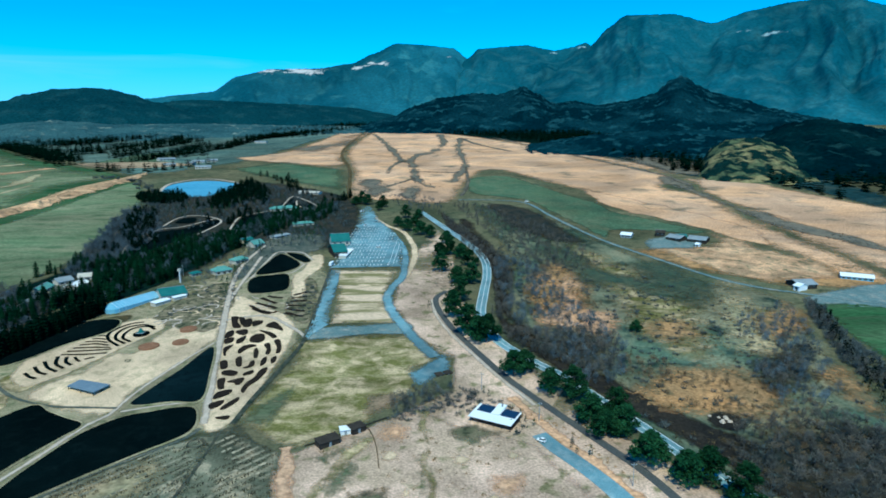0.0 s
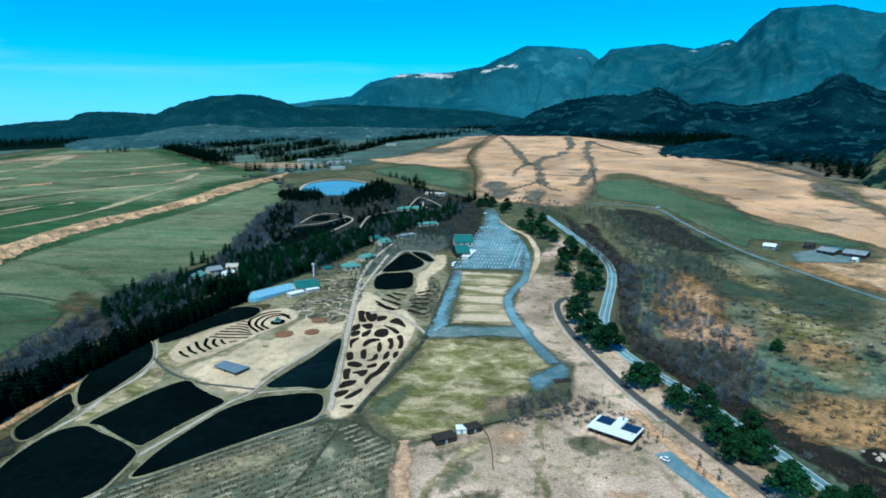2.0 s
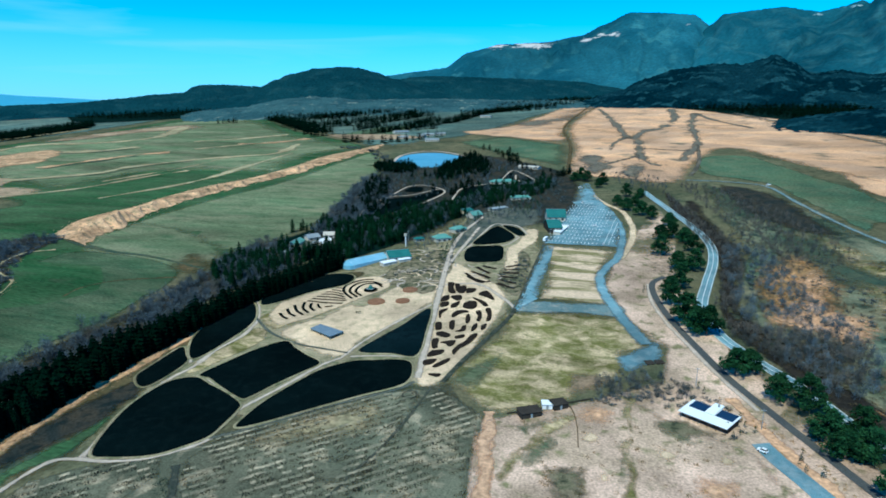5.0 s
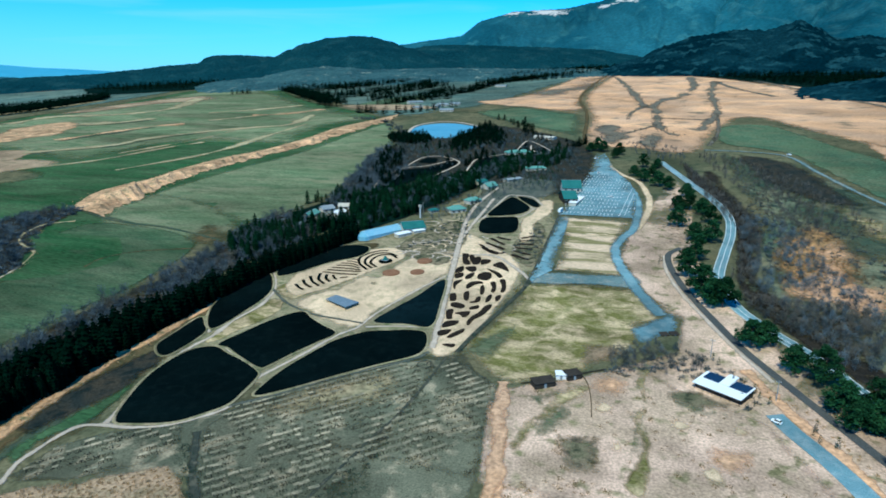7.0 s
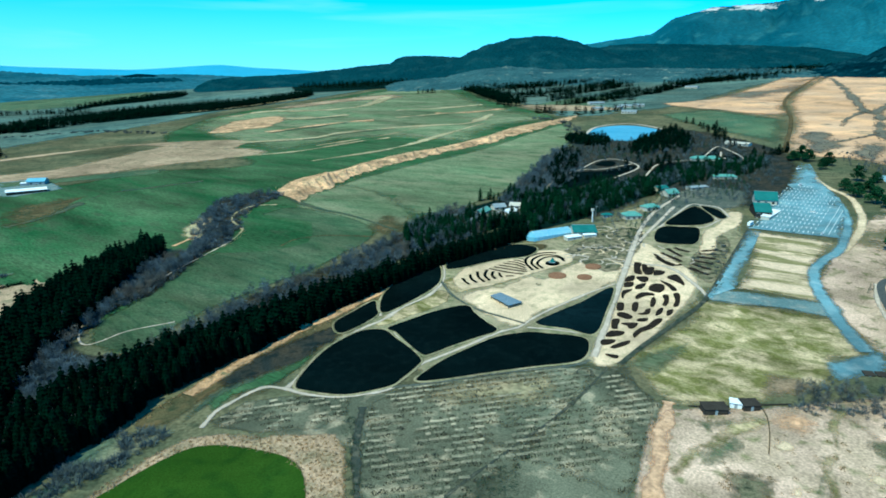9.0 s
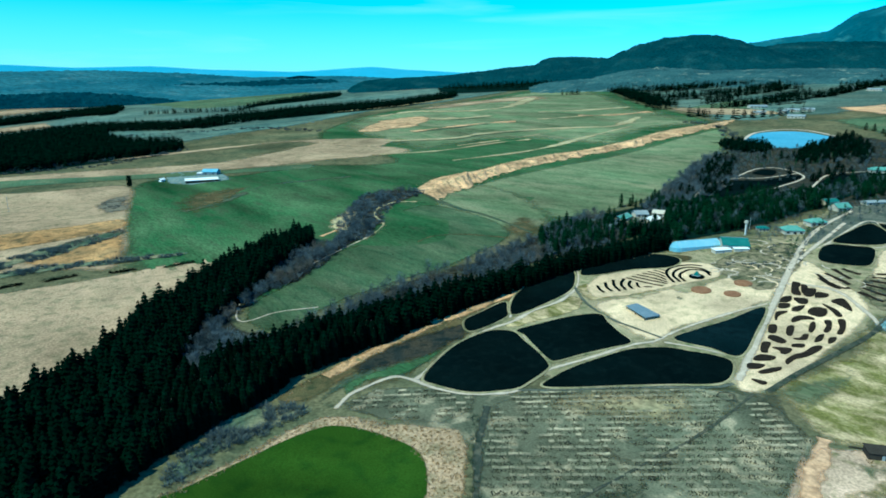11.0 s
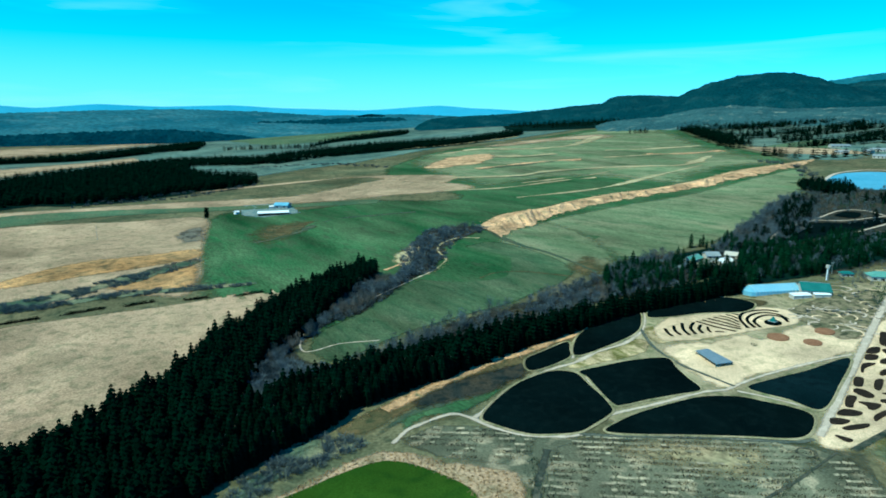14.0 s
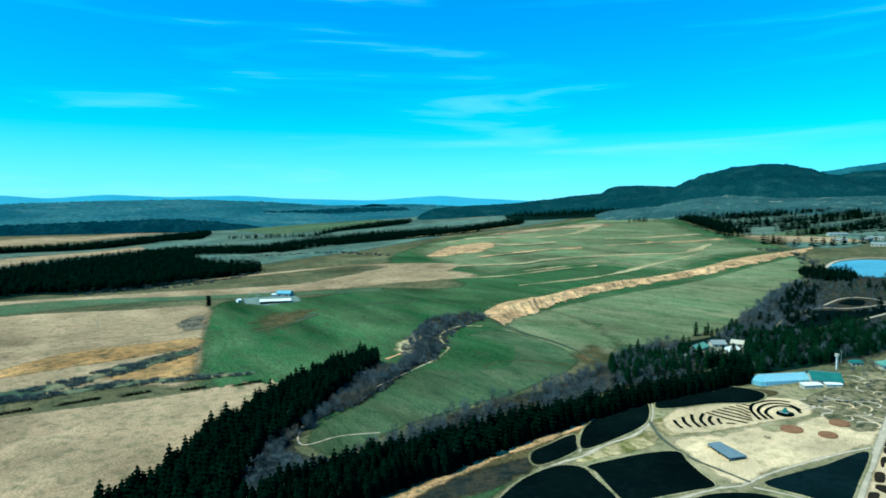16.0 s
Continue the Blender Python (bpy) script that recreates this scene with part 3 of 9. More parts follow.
def strip(name, points, width, material, layer=4, label="", category="", smooth=True, kind="structure", rag=0.0, soft=False, shift=0.0, grain=6.0):
    """A road or path along a line; width may be one number or (start, end)."""
    line = smooth_line(points) if smooth else [Vector(p) for p in points]
    w = width if isinstance(width, tuple) else (width, width)
    verts, n = [], len(line)
    for i, p in enumerate(line):
        d = (line[min(i + 1, n - 1)] - line[max(i - 1, 0)]).normalized()
        s = Vector((-d.y, d.x)) * (w[0] + (w[1] - w[0]) * i / (n - 1)) / 2
        if rag:
            s *= max(0.05, 1 + rag * (noise.noise((p.x / grain, p.y / grain, 3)) + 0.6 * noise.noise((p.x / grain * 2.7, p.y / grain * 2.7, 8))))
        for k in (1, 0.33, -0.33, -1):
            q = p + s * k + Vector((-d.y, d.x)) * shift
            verts.append((q.x, q.y, lift(q.x, q.y, layer)))
    faces = [(4 * i + k + 1, 4 * i + k, 4 * i + k + 4, 4 * i + k + 5)[::-1] for i in range(n - 1) for k in range(3)]
    ob = mesh_object(name, verts, faces, material)
    if ob.data.polygons[0].normal.z < 0:
        ob.data.flip_normals()
    if soft:
        ob.data.materials[0] = softened(material)
        ob.data.attributes.new("edge", "FLOAT", "POINT").data.foreach_set("value", np.tile(np.array([0, 0.9, 0.9, 0], np.float32), n))
    return tagged(ob, label, category, "", kind)


radii = [0.0] + [12 * 1.045 ** i for i in range(137)]
rings = 180
gv = [(0, 0, land(0, 0))]
for r in radii[1:]:
    r = min(r, 4900)
    for k in range(rings):
        a = 2 * math.pi * k / rings
        gv.append((r * math.sin(a), r * math.cos(a), land(r * math.sin(a), r * math.cos(a))))
gf = [(0, 1 + (k + 1) % rings, 1 + k) for k in range(rings)]
for i in range(len(radii) - 2):
    for k in range(rings):
        a, b = 1 + i * rings + k, 1 + i * rings + (k + 1) % rings
        gf.append((a, b, b + rings, a + rings))
tagged(mesh_object("ground", gv, gf, M["ground"]), "rolling dry brown and green grassland below mountains", "ground", "", "structure")


# ---- hills and mountains ----
def smooth_at(table, a):
    pts = sorted(table)
    if a <= pts[0][0]:
        return pts[0][1]
    for (a0, e0), (a1, e1) in zip(pts, pts[1:]):
        if a <= a1:
            t = (a - a0) / (a1 - a0)
            t = t * t * (3 - 2 * t) * 0.5 + t * 0.5
            return e0 + (e1 - e0) * t
    return pts[-1][1]


def ridge(name, crest, near, top, far, material, rough=0.12, spur=300.0, label="", seed=0, fine=0.0, power=1.2, gully=1.3):
    """A hill whose crest, `top` metres off, stands at the given (azimuth, height angle) pairs in degrees."""
    lo, hi = min(a for a, _ in crest) - 1.6, max(a for a, _ in crest) + 1.6
    cols, rows = max(40, int((hi - lo) / 0.16)), 46
    verts = []
    for i in range(cols + 1):
        a = lo + (hi - lo) * i / cols
        e = smooth_at(crest, a)
        edge = max(0.0, min(1.0, (a - lo) / 1.6, (hi - a) / 1.6)) ** 0.6
        for j in range(rows + 1):
            s = j / rows * 1.35
            r = near + (top - near) * s if s <= 1 else top + (far - top) * (s - 1) / 0.35
            x, y = -r * math.sin(radians(a)), r * math.cos(radians(a))
            foot = land(x, y) - 12
            peak = foot + (EYE + top * math.tan(radians(e)) - foot) * edge
            shape = min(s, 1.0) ** power if s <= 1 else 1 - ((s - 1) / 0.35) ** 1.5
            k = noise.fractal((x / spur + seed, y / spur, seed * 1.7), 1.0, 2.1, 5)
            warp = noise.noise((x / 500, y / 500, seed)) * 1.6
            rd = 0.7 - abs(noise.noise((a * 0.42 * 300 / spur + warp, r / 2600, 4.0 + seed))) * 2.4
            rd += 0.4 * (0.6 - abs(noise.noise((a * 1.3 * 300 / spur + warp * 2, r / 1500, 9.0 + seed))) * 2.4)
            body = max(0.0, s * (1 - min(s, 1) ** 3)) if s <= 1 else 0
            z = foot + max(0.0, peak - foot) * shape
            z += (peak - foot) * rough * (k * 0.9 + rd * gully) * body * 2.0
            if fine:
                z += fine * noise.noise((x / 14, y / 14, seed)) * min(1.0, s * 4)
            verts.append((x, y, max(z, foot)))
    faces = []
    for i in range(cols):
        for j in range(rows):
            a = i * (rows + 1) + j
            faces.append((a, a + 1, a + rows + 2, a + rows + 1))
    ob = mesh_object(name, verts, faces, material)
    if sum(p.normal.z for p in ob.data.polygons) < 0:
        ob.data.flip_normals()
    ob.data.shade_smooth()
    return tagged(ob, label, "mountain" if "mountain" in name else "hill", "", "structure")


ridge("far_hills", [(104.2, 1.22), (101.2, 0.99), (96.9, 0.78), (92.1, 0.83), (89.2, 0.63), (84.9, 0.95), (80.3, 0.78), (74.9, 0.92), (70.0, 0.67), (63.5, 0.52), (56.7, 0.94), (53.1, 0.68), (47.4, 0.41), (40.4, 0.59), (33.5, 0.56)], 4150, 4700, 4890, M["hazehill"], 0.0, 400, "far hills on the horizon in painted haze blue", 3)
ridge("far_woodland", [(101.9, -0.56), (96.5, -0.16), (90.2, 0.27), (84.7, 0.47), (78.6, 0.59), (73.3, 0.43), (66.7, 0.07), (59.7, 0.18), (51.6, -0.16), (46.7, -0.05)], 3300, 4050, 4200, M["farmix"], 0.02, 200, "far woods on the plain with blue haze painted in", 4, 6, 1.0, 0.0)
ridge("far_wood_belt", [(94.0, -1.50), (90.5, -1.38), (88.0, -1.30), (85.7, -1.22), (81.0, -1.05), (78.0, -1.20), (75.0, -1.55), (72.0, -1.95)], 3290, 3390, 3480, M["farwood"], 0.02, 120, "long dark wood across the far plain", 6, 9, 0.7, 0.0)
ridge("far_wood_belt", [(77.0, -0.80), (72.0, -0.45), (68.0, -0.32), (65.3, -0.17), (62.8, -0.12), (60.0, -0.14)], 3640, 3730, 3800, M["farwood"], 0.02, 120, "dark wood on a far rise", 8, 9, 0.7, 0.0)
ridge("small_far_hill", [(64.9, -0.41), (64.0, 0.06), (63.0, 0.21), (61.9, 0.16), (61.0, -0.20)], 3850, 3950, 4050, M["hillwood"], 0.03, 200, "small dark wooded hill far off", 5)
ridge("mountain_volcano", [(28.3, 1.97), (25.0, 2.71), (22.4, 3.08), (20.0, 3.37), (17.9, 4.71), (15.0, 5.39), (11.2, 5.52), (8.2, 6.00), (6.2, 6.89), (4.2, 7.76), (2.2, 7.68), (-0.8, 7.40), (-2.3, 6.44), (-4.3, 5.18), (-7.4, 3.70), (-9.9, 2.21)], 3350, 4600, 4880, M["volcano"], 0.11, 420, "bare volcano with a broad top, tinted with painted haze", 1, 5, 1.25, 1.0)
ridge("mountain_shoulder", [(2.3, 2.24), (-0.3, 4.71), (-2.3, 6.63), (-3.1, 7.34), (-7.3, 7.62), (-9.8, 7.11), (-11.2, 7.35), (-12.4, 7.74), (-13.6, 6.92), (-17.0, 5.43), (-22.5, 3.45)], 3250, 4450, 4860, M["mountain"], 0.11, 380, "bare mountain shoulder tinted with painted haze", 2, 5, 1.25, 1.0)
ridge("mountain_right", [(0.2, 2.24), (-4.9, 3.72), (-8.8, 5.37), (-12.9, 7.49), (-14.2, 8.82), (-15.6, 9.79), (-19.4, 9.71), (-22.5, 8.84), (-25.4, 9.61), (-28.1, 9.99), (-31.7, 10.10), (-34.2, 9.19), (-38.6, 7.79), (-44.4, 5.09), (-51.5, 2.63)], 2900, 4250, 4850, M["mountain"], 0.11, 420, "steep bare mountain with gullies, tinted with painted haze", 7, 5, 1.25, 1.0)
ridge("low_wooded_ridge", [(57.5, -0.25), (55.6, -0.04), (53.0, 0.08), (50.1, 0.24), (47.2, 0.56), (44.4, 0.93), (42.3, 1.10), (41.6, 1.55), (40.8, 1.76), (38.7, 1.78), (36.3, 1.66), (33.1, 1.5), (27.1, 1.09)], 2900, 3250, 3500, M["hazewood"], 0.08, 250, "low dark wooded ridge", 11, 4, 1.0, 0.15)
ridge("wooded_hill", [(39.7, 0.37), (37.1, 1.2), (36.0, 1.68), (35.0, 2.18), (33.4, 2.78), (31.4, 3.24), (29.3, 3.42), (27.7, 3.36), (26.1, 2.99), (24.6, 2.45), (22.1, 1.80), (17.6, 0.99), (14.3, 0.62)], 2600, 3000, 3300, M["hazewood"], 0.05, 300, "rounded dark wooded hill", 12, 4, 0.9, 0.15)
ridge("wooded_ridge", [(28.9, 0.56), (26.4, 1.56), (24.2, 2.36), (22.8, 2.60), (21.1, 2.70), (18.0, 2.61), (13.3, 2.47), (8.3, 2.22), (5.3, 1.74), (2.3, 0.99)], 2750, 3150, 3400, M["hazewood"], 0.05, 280, "long dark wooded ridge", 13, 4, 0.9, 0.15)
ridge("wooded_foothills", [(7.4, 0.63), (4.8, 1.34), (2.6, 2.40), (0.2, 3.14), (-3.1, 3.55), (-4.8, 3.40), (-6.1, 3.74), (-7.1, 4.08), (-8.2, 3.60), (-9.9, 2.60), (-11.6, 2.85), (-13.8, 2.44), (-16.2, 2.80), (-18.5, 3.46), (-19.0, 3.98), (-19.7, 4.52), (-20.5, 4.82), (-21.2, 4.35), (-21.9, 3.95), (-23.0, 3.38), (-24.9, 2.88), (-27.7, 1.95), (-30.5, 1.30), (-35.2, 0.36), (-39.5, -0.21)], 2120, 2650, 2900, M["hillwood"], 0.10, 260, "dark wooded foothills", 14, 9, 0.8, 0.3)
ridge("brush_slope", [(41.5, -0.45), (40.3, -0.3), (37.6, -0.1), (35.7, 0.35), (34.0, 0.65), (31.9, 0.85), (29.5, 0.75), (28.1, 0.6), (26.1, 0.6), (22.0, 0.7), (19.0, 0.7), (14.0, 0.6), (9.0, 0.6), (5.0, 0.4)], 2050, 2580, 2700, M["greybrush"], 0.06, 160, "pale grey leafless slope below the wooded hill", 18, 5, 1.0, 0.3)
ridge("grassy_hill", [(-20.0, -3.9), (-22.0, -2.9), (-23.4, -1.0), (-24.4, -0.42), (-26.6, -0.3), (-28.4, -0.95), (-30.4, -2.0), (-33.2, -3.60)], 1020, 1330, 1480, M["yellowhill"], 0.14, 160, "rounded grassy hill with scattered trees", 15, 5, 0.8, 0.15)
ridge("near_wooded_hill", [(-25.4, -1.26), (-27.0, 0.21), (-28.9, 0.87), (-30.8, 1.15), (-32.7, 0.92), (-35.2, 0.27), (-38.0, -0.41), (-41.5, -1.73)], 1100, 1720, 1900, M["darkwood"], 0.08, 200, "dark wooded hill with a bare track", 16, 7, 0.8, 0.15)
ridge("wooded_slope", [(-8.0, -0.97), (-11.0, -0.47), (-13.9, -0.07), (-16.3, 0.18), (-18.2, 0.32), (-22.7, 0.26), (-27.0, 0.21), (-29.8, -0.46)], 1340, 1680, 1850, M["hillwood"], 0.06, 160, "dark wooded slope above the upland", 17, 6, 0.9, 0.2)

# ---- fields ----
patch("far_plain", [(-1791, -400), (-2255, -28), (-3896, 768), (-3992, 1716), (-3355, 2377), (-3367, 3401), (-2455, 4069), (-1147, 3006), (-516, 1386), (-553, 1110), (-711, 1261), (-973, 1479), (-1540, 2039), (-1712, 1919), (-1562, 1330), (-1549, 1057), (-1405, 720), (-1348, 493), (-1205, 228), (-1158, -24), (-1128, -261)], M["farplain"], 0.5, "far plain with dark copses, haze in its colour", "plain", fade=40)
patch("far_plain", [(-2534, 3604), (-1478, 2818), (-963, 2947), (-528, 3591), (-277, 3680), (-309, 2391), (-375, 1855), (-397, 1443), (-438, 1256), (-557, 1268), (-787, 1487), (-1233, 1740), (-1588, 1785), (-3000, 3397)], M["farplain"], 0.8, "far plain with dark copses, haze in its colour", "plain", fade=30)
patch("brush_plain", [(-49, 2275), (141, 2376), (386, 2439), (566, 1991), (632, 1502), (608, 1085), (601, 837), (530, 736), (516, 834), (487, 1035), (421, 1013), (394, 1066), (340, 1360), (262, 1649), (84, 2019)], M["hillbrush"], 0.8, "blue-grey brush below the woods", "brush", fade=20)
patch("pale_band", [(-1559, 1838), (-1814, 2321), (-1872, 2729), (-1513, 2646), (-1102, 2363), (-1054, 2081), (-1206, 1981), (-1331, 1824)], M["paleband"], 1.5, "pale brushy slope below the wooded hill", "brush", fade=30)
patch("far_woods_floor", [(-4448, -749), (-4499, -28), (-4481, 408), (-4412, 886), (-4300, 1327), (-4191, 1639), (-4312, 1286), (-5651, 699), (-4703, -37)], M["farwood"], 1, "far blue-dark woods", "woods", fade=20)
patch("far_woods_floor", [(-4440, -732), (-4500, -16), (-4464, 567), (-4390, 987), (-4464, 564), (-4500, -20)], M["farwood"], 1, "far blue-dark woods", "woods", fade=20)
patch("far_woods_floor", [(-4132, 1781), (-3886, 2268), (-4692, 3710), (-3274, 3087), (-3739, 2958), (-3887, 2268)], M["farwood"], 1, "far blue-dark woods", "woods", fade=20)
patch("pasture", [(-472.6, 92.0), (-841.3, 189.6), (-814.2, 310.5), (-807, 421), (-736.2, 512.2), (-1101, 588), (-1312, 763), (-1463, 998), (-1486, 1265), (-1636, 1834), (-1495, 1980), (-925, 1407), (-683, 1212), (-516, 1039), (-390.3, 808.9), (-325.6, 595.3), (-322.7, 458.3), (-328.4, 340.9), (-305.1, 263.9), (-302.3, 206.2), (-296.6, 166.5), (-282.4, 124.0), (-308.1, 115.5), (-321.2, 119.1), (-422.8, 140.0)], M["pasture"], 1, "wide green pasture with faint mowing tracks", "pasture")
patch("meadow", [(-378.7, 364.5), (-338.2, 403.8), (-316.8, 450.3), (-325.6, 595.3), (-390.3, 808.9), (-499, 1007), (-506, 891), (-492.7, 712.0), (-506.9, 597.9), (-506.7, 485.0), (-477.4, 387.8)], M["meadow"], 2, "pale green grass slope", "meadow")
patch("meadow", [(-319.8, 119.5), (-339.5, 133.6), (-351.5, 155.9), (-389.5, 205.2), (-404.6, 254.2), (-422.5, 287.1), (-464.5, 323.3), (-465.6, 371.3), (-385.9, 371.2), (-330.6, 343.2), (-309.8, 267.9), (-306.6, 209.2), (-300.7, 168.8), (-288.0, 126.6), (-307.7, 116.0)], M["lobe"], 3, "mown green meadow lobe", "meadow")
patch("dry_field", [(-426.9, -119.0), (-452.5, -74.7), (-460.5, -21.6), (-458.2, 8.8), (-452.6, 58.6), (-451.0, 88.0), (-451.7, 145.8), (-412.8, 153.2), (-355.6, 95.5), (-310.8, 48.5), (-261.9, 6.9), (-229.2, -20.7), (-213.7, -59.4), (-276.2, -108.6)], M["tan"], 1, "pale tan stubble field", "field")
patch("dry_field", [(-778.8, -222.7), (-857.2, -120.8), (-892.1, -23.1), (-859.7, 92.7), (-829.4, 183.3), (-640.8, 138.7), (-472.6, 92.0), (-491.2, 46.1), (-490.8, -21.7), (-470.8, -101.3)], M["tan"], 2, "dry tan field", "field")
patch("rusty_patch", [(-575.0, -43.1), (-604.8, -22.1), (-637.2, 28.0), (-634.4, 83.3), (-634.1, 130.1), (-591.8, 122.1), (-578.6, 74.7), (-571.7, 19.4), (-564.2, -21.9)], M["rust"], 3, "orange-brown dead grass", "field")
patch("rusty_patch", [(-525.1, 36.8), (-563.5, 72.3), (-587.4, 116.6), (-489.4, 94.9), (-489.6, 68.5)], M["rust"], 3, "orange-brown dead grass", "field")
patch("dry_field", [(-1003, 224), (-962, 349), (-1024, 523), (-1056, 614), (-922, 604), (-776, 583), (-816, 473), (-849, 359), (-882, 238), (-940, -23), (-943, -131), (-1019, -139), (-1035, -24)], M["tan"], 2, "long dry tan field", "field", rag=6)
patch("dry_field", [(-2624, -452), (-3158, -31), (-3142, 166), (-3518, 429), (-3896, 768), (-3617, 843), (-3328, 654), (-2760, 333), (-2508, 129), (-2343, -28), (-2023, -354)], M["tan"], 2, "far dry tan field", "field", smooth=True)
patch("dry_field", [(-1644, -292), (-1940, -27), (-2036, 101), (-2209, 263), (-2285, 392), (-2185, 459), (-1930, 256), (-1783, 87), (-1624, -26), (-1374, -248)], M["tan"], 2, "far dry tan field", "field")
patch("dry_field", [(-1451, 1088), (-1481, 1307), (-1412, 1533), (-1254, 1457), (-1331, 1305), (-1360, 1118)], M["tan"], 3, "far dry tan strip", "field", rag=8)
patch("dry_field", [(-1853, 2146), (-2284, 2824), (-2430, 3232), (-1877, 2521), (-1676, 2042)], M["pink"], 3, "far pale field", "field")
patch("dry_field", [(-2899, 1978), (-3195, 2574), (-2832, 2429), (-2327, 1979), (-2389, 1693)], M["tan"], 3, "far pale field", "field")
patch("dry_bank", [(-1188, 755), (-1257, 862), (-1240, 959), (-1174, 933), (-1100, 851), (-1067, 778), (-1093, 695)], M["bankgrass"], 4, "patch of tall orange-tan dead grass", "bank", rag=16, fade=14)


def terrace_bank(name, foot, top, label):
    """A low scarp of tall dead grass: the foot line, and where its brow meets the field behind."""
    a, b = smooth_line(foot, 22), smooth_line(top, 22)
    n = 320
    verts, cols = [], 6
    for i in range(n + 1):
        t = i / n
        f = t * (len(a) - 1)
        k = min(int(f), len(a) - 2)
        low = a[k].lerp(a[k + 1], f - k)
        f = t * (len(b) - 1)
        k = min(int(f), len(b) - 2)
        up = b[k].lerp(b[k + 1], f - k)
        low = low + (low - up).normalized() * 15 * noise.fractal((low.x / 22, low.y / 22, 3), 1, 2, 3)
        brow = low.lerp(up, 0.34 + 0.14 * noise.noise((low.x / 14, low.y / 14, 5)))
        rise = 0.64 * (up - low).length * (EYE - land(*low)) / low.length * min(1, 7 * t + 0.15, 7 * (1 - t) + 0.1) * (0.9 + 0.6 * noise.fractal((low.x / 18, low.y / 18, 9), 1, 2, 3))
        for s in range(cols):
            u = s / (cols - 2)
            p = low.lerp(brow, min(u, 1.0)) if s < cols - 1 else up
            fold = 0.5 * noise.noise((p.x / 6, p.y / 6, 2)) + 0.3 * noise.noise((p.x / 2.5, p.y / 2.5, 4))
            z = lift(p.x, p.y, 4.5) + (rise * u ** 1.25 + fold * min(1, 3 * u) if s < cols - 1 else -0.3)
            verts.append((p.x, p.y, z))
    faces = [(i * cols + s, (i + 1) * cols + s, (i + 1) * cols + s + 1, i * cols + s + 1) for i in range(n) for s in range(cols - 1)]
    ob = mesh_object(name, verts, faces, M["bankgrass"])
    if sum(p.normal.z for p in ob.data.polygons) < 0:
        ob.data.flip_normals()
    return tagged(ob, label, "bank", "", "structure")


BANK_FOOT = [(-476, 388), (-498, 437), (-516, 502), (-530, 570), (-528, 627), (-522, 713), (-511, 786), (-517, 913), (-518, 1028), (-533, 1116)]
BANK_TOP = [(-540, 405), (-573, 467), (-568, 532), (-576, 585), (-574, 666), (-557, 728), (-556, 835), (-568, 945), (-550, 1067), (-542, 1136)]
terrace_bank("terrace_bank", BANK_FOOT, BANK_TOP, "long scarp of tall orange-tan dead grass between pastures")
for pts, w_ in (([(-998, 746), (-986, 819), (-961, 916), (-919, 958)], 34), ([(-1169, 926), (-1099, 956), (-1068, 1028)], 46), ([(-927, 636), (-861, 692), (-836, 728), (-839, 783), (-794, 867), (-731, 929), (-686, 971), (-707, 1055), (-728, 1114)], 22), ([(-864, 1094), (-797, 1137), (-764, 1212)], 34),
                ([(-1361, 910), (-1373, 1037), (-1245, 1082), (-1195, 1202), (-1334, 1462)], 44), ([(-800, 535), (-744, 612), (-729, 705), (-704, 769)], 15), ([(-1642, 936), (-1604, 1116), (-1645, 1401)], 40), ([(-655, 560), (-620, 690), (-640, 850), (-655, 985)], 14), ([(-905, 1010), (-850, 1090), (-800, 1160)], 26), ([(-1010, 1130), (-930, 1200), (-870, 1290)], 30), ([(-760, 660), (-735, 790), (-745, 900)], 12)):
    strip("dry_strip", pts, w_, M["bankgrass"] if 30 < w_ < 36 else M["drypasture"], 4, "strip of tall dead grass between pasture terraces", "field", rag=1.3, soft=True, grain=55)
# shade along the terraces put into strips of darker grass
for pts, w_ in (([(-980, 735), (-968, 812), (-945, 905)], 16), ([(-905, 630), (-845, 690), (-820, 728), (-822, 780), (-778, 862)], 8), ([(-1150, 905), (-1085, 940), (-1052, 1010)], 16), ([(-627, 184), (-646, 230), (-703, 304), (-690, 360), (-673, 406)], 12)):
    strip("shaded_grass", pts, w_, M["darkgrass"], 4.2, "grass painted darker as shade at the foot of a terrace", "grass", rag=1.6, soft=True, grain=45)
patch("worn_pasture", [(-643.5, 181.1), (-717.7, 216.4), (-727.7, 261.2), (-698.2, 292.9), (-668.6, 272.5), (-636.1, 227.2), (-618.1, 190.7)], M["verge"], 3.6, "brown grazed patch in the pasture", "field", rag=12, fade=34)
patch("dry_field", [(-1105, 186), (-1115, 287), (-1119, 421), (-1098, 530), (-913, 564), (-886, 607), (-958, 657), (-1098, 562), (-1148, 432), (-1147, 328), (-1115, 227)], M["tan"], 3.4, "pale dry grass rise along the wood", "field", rag=7, fade=8)
# a dark strip fills in the shade under each sparse hedge
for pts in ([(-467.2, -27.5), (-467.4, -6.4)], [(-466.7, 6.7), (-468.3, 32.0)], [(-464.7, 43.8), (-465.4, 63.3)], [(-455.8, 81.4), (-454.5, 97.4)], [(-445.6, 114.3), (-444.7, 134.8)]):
    strip("hedge_floor", pts, 2.6, M["burn"], 5, "dark strip painted as the shade of a field hedge", "ground", soft=True)
# flat strip; the ditch's shadow is put into its dark colour
strip("ditch", [(-542.2, 409.5), (-477.4, 387.8), (-431.2, 377.9), (-390.3, 375.4), (-323.0, 360.2)], (10.0, 3.0), M["darkgrass"], 5, "drainage ditch with its shadow painted as dark grass", "ditch", soft=True)

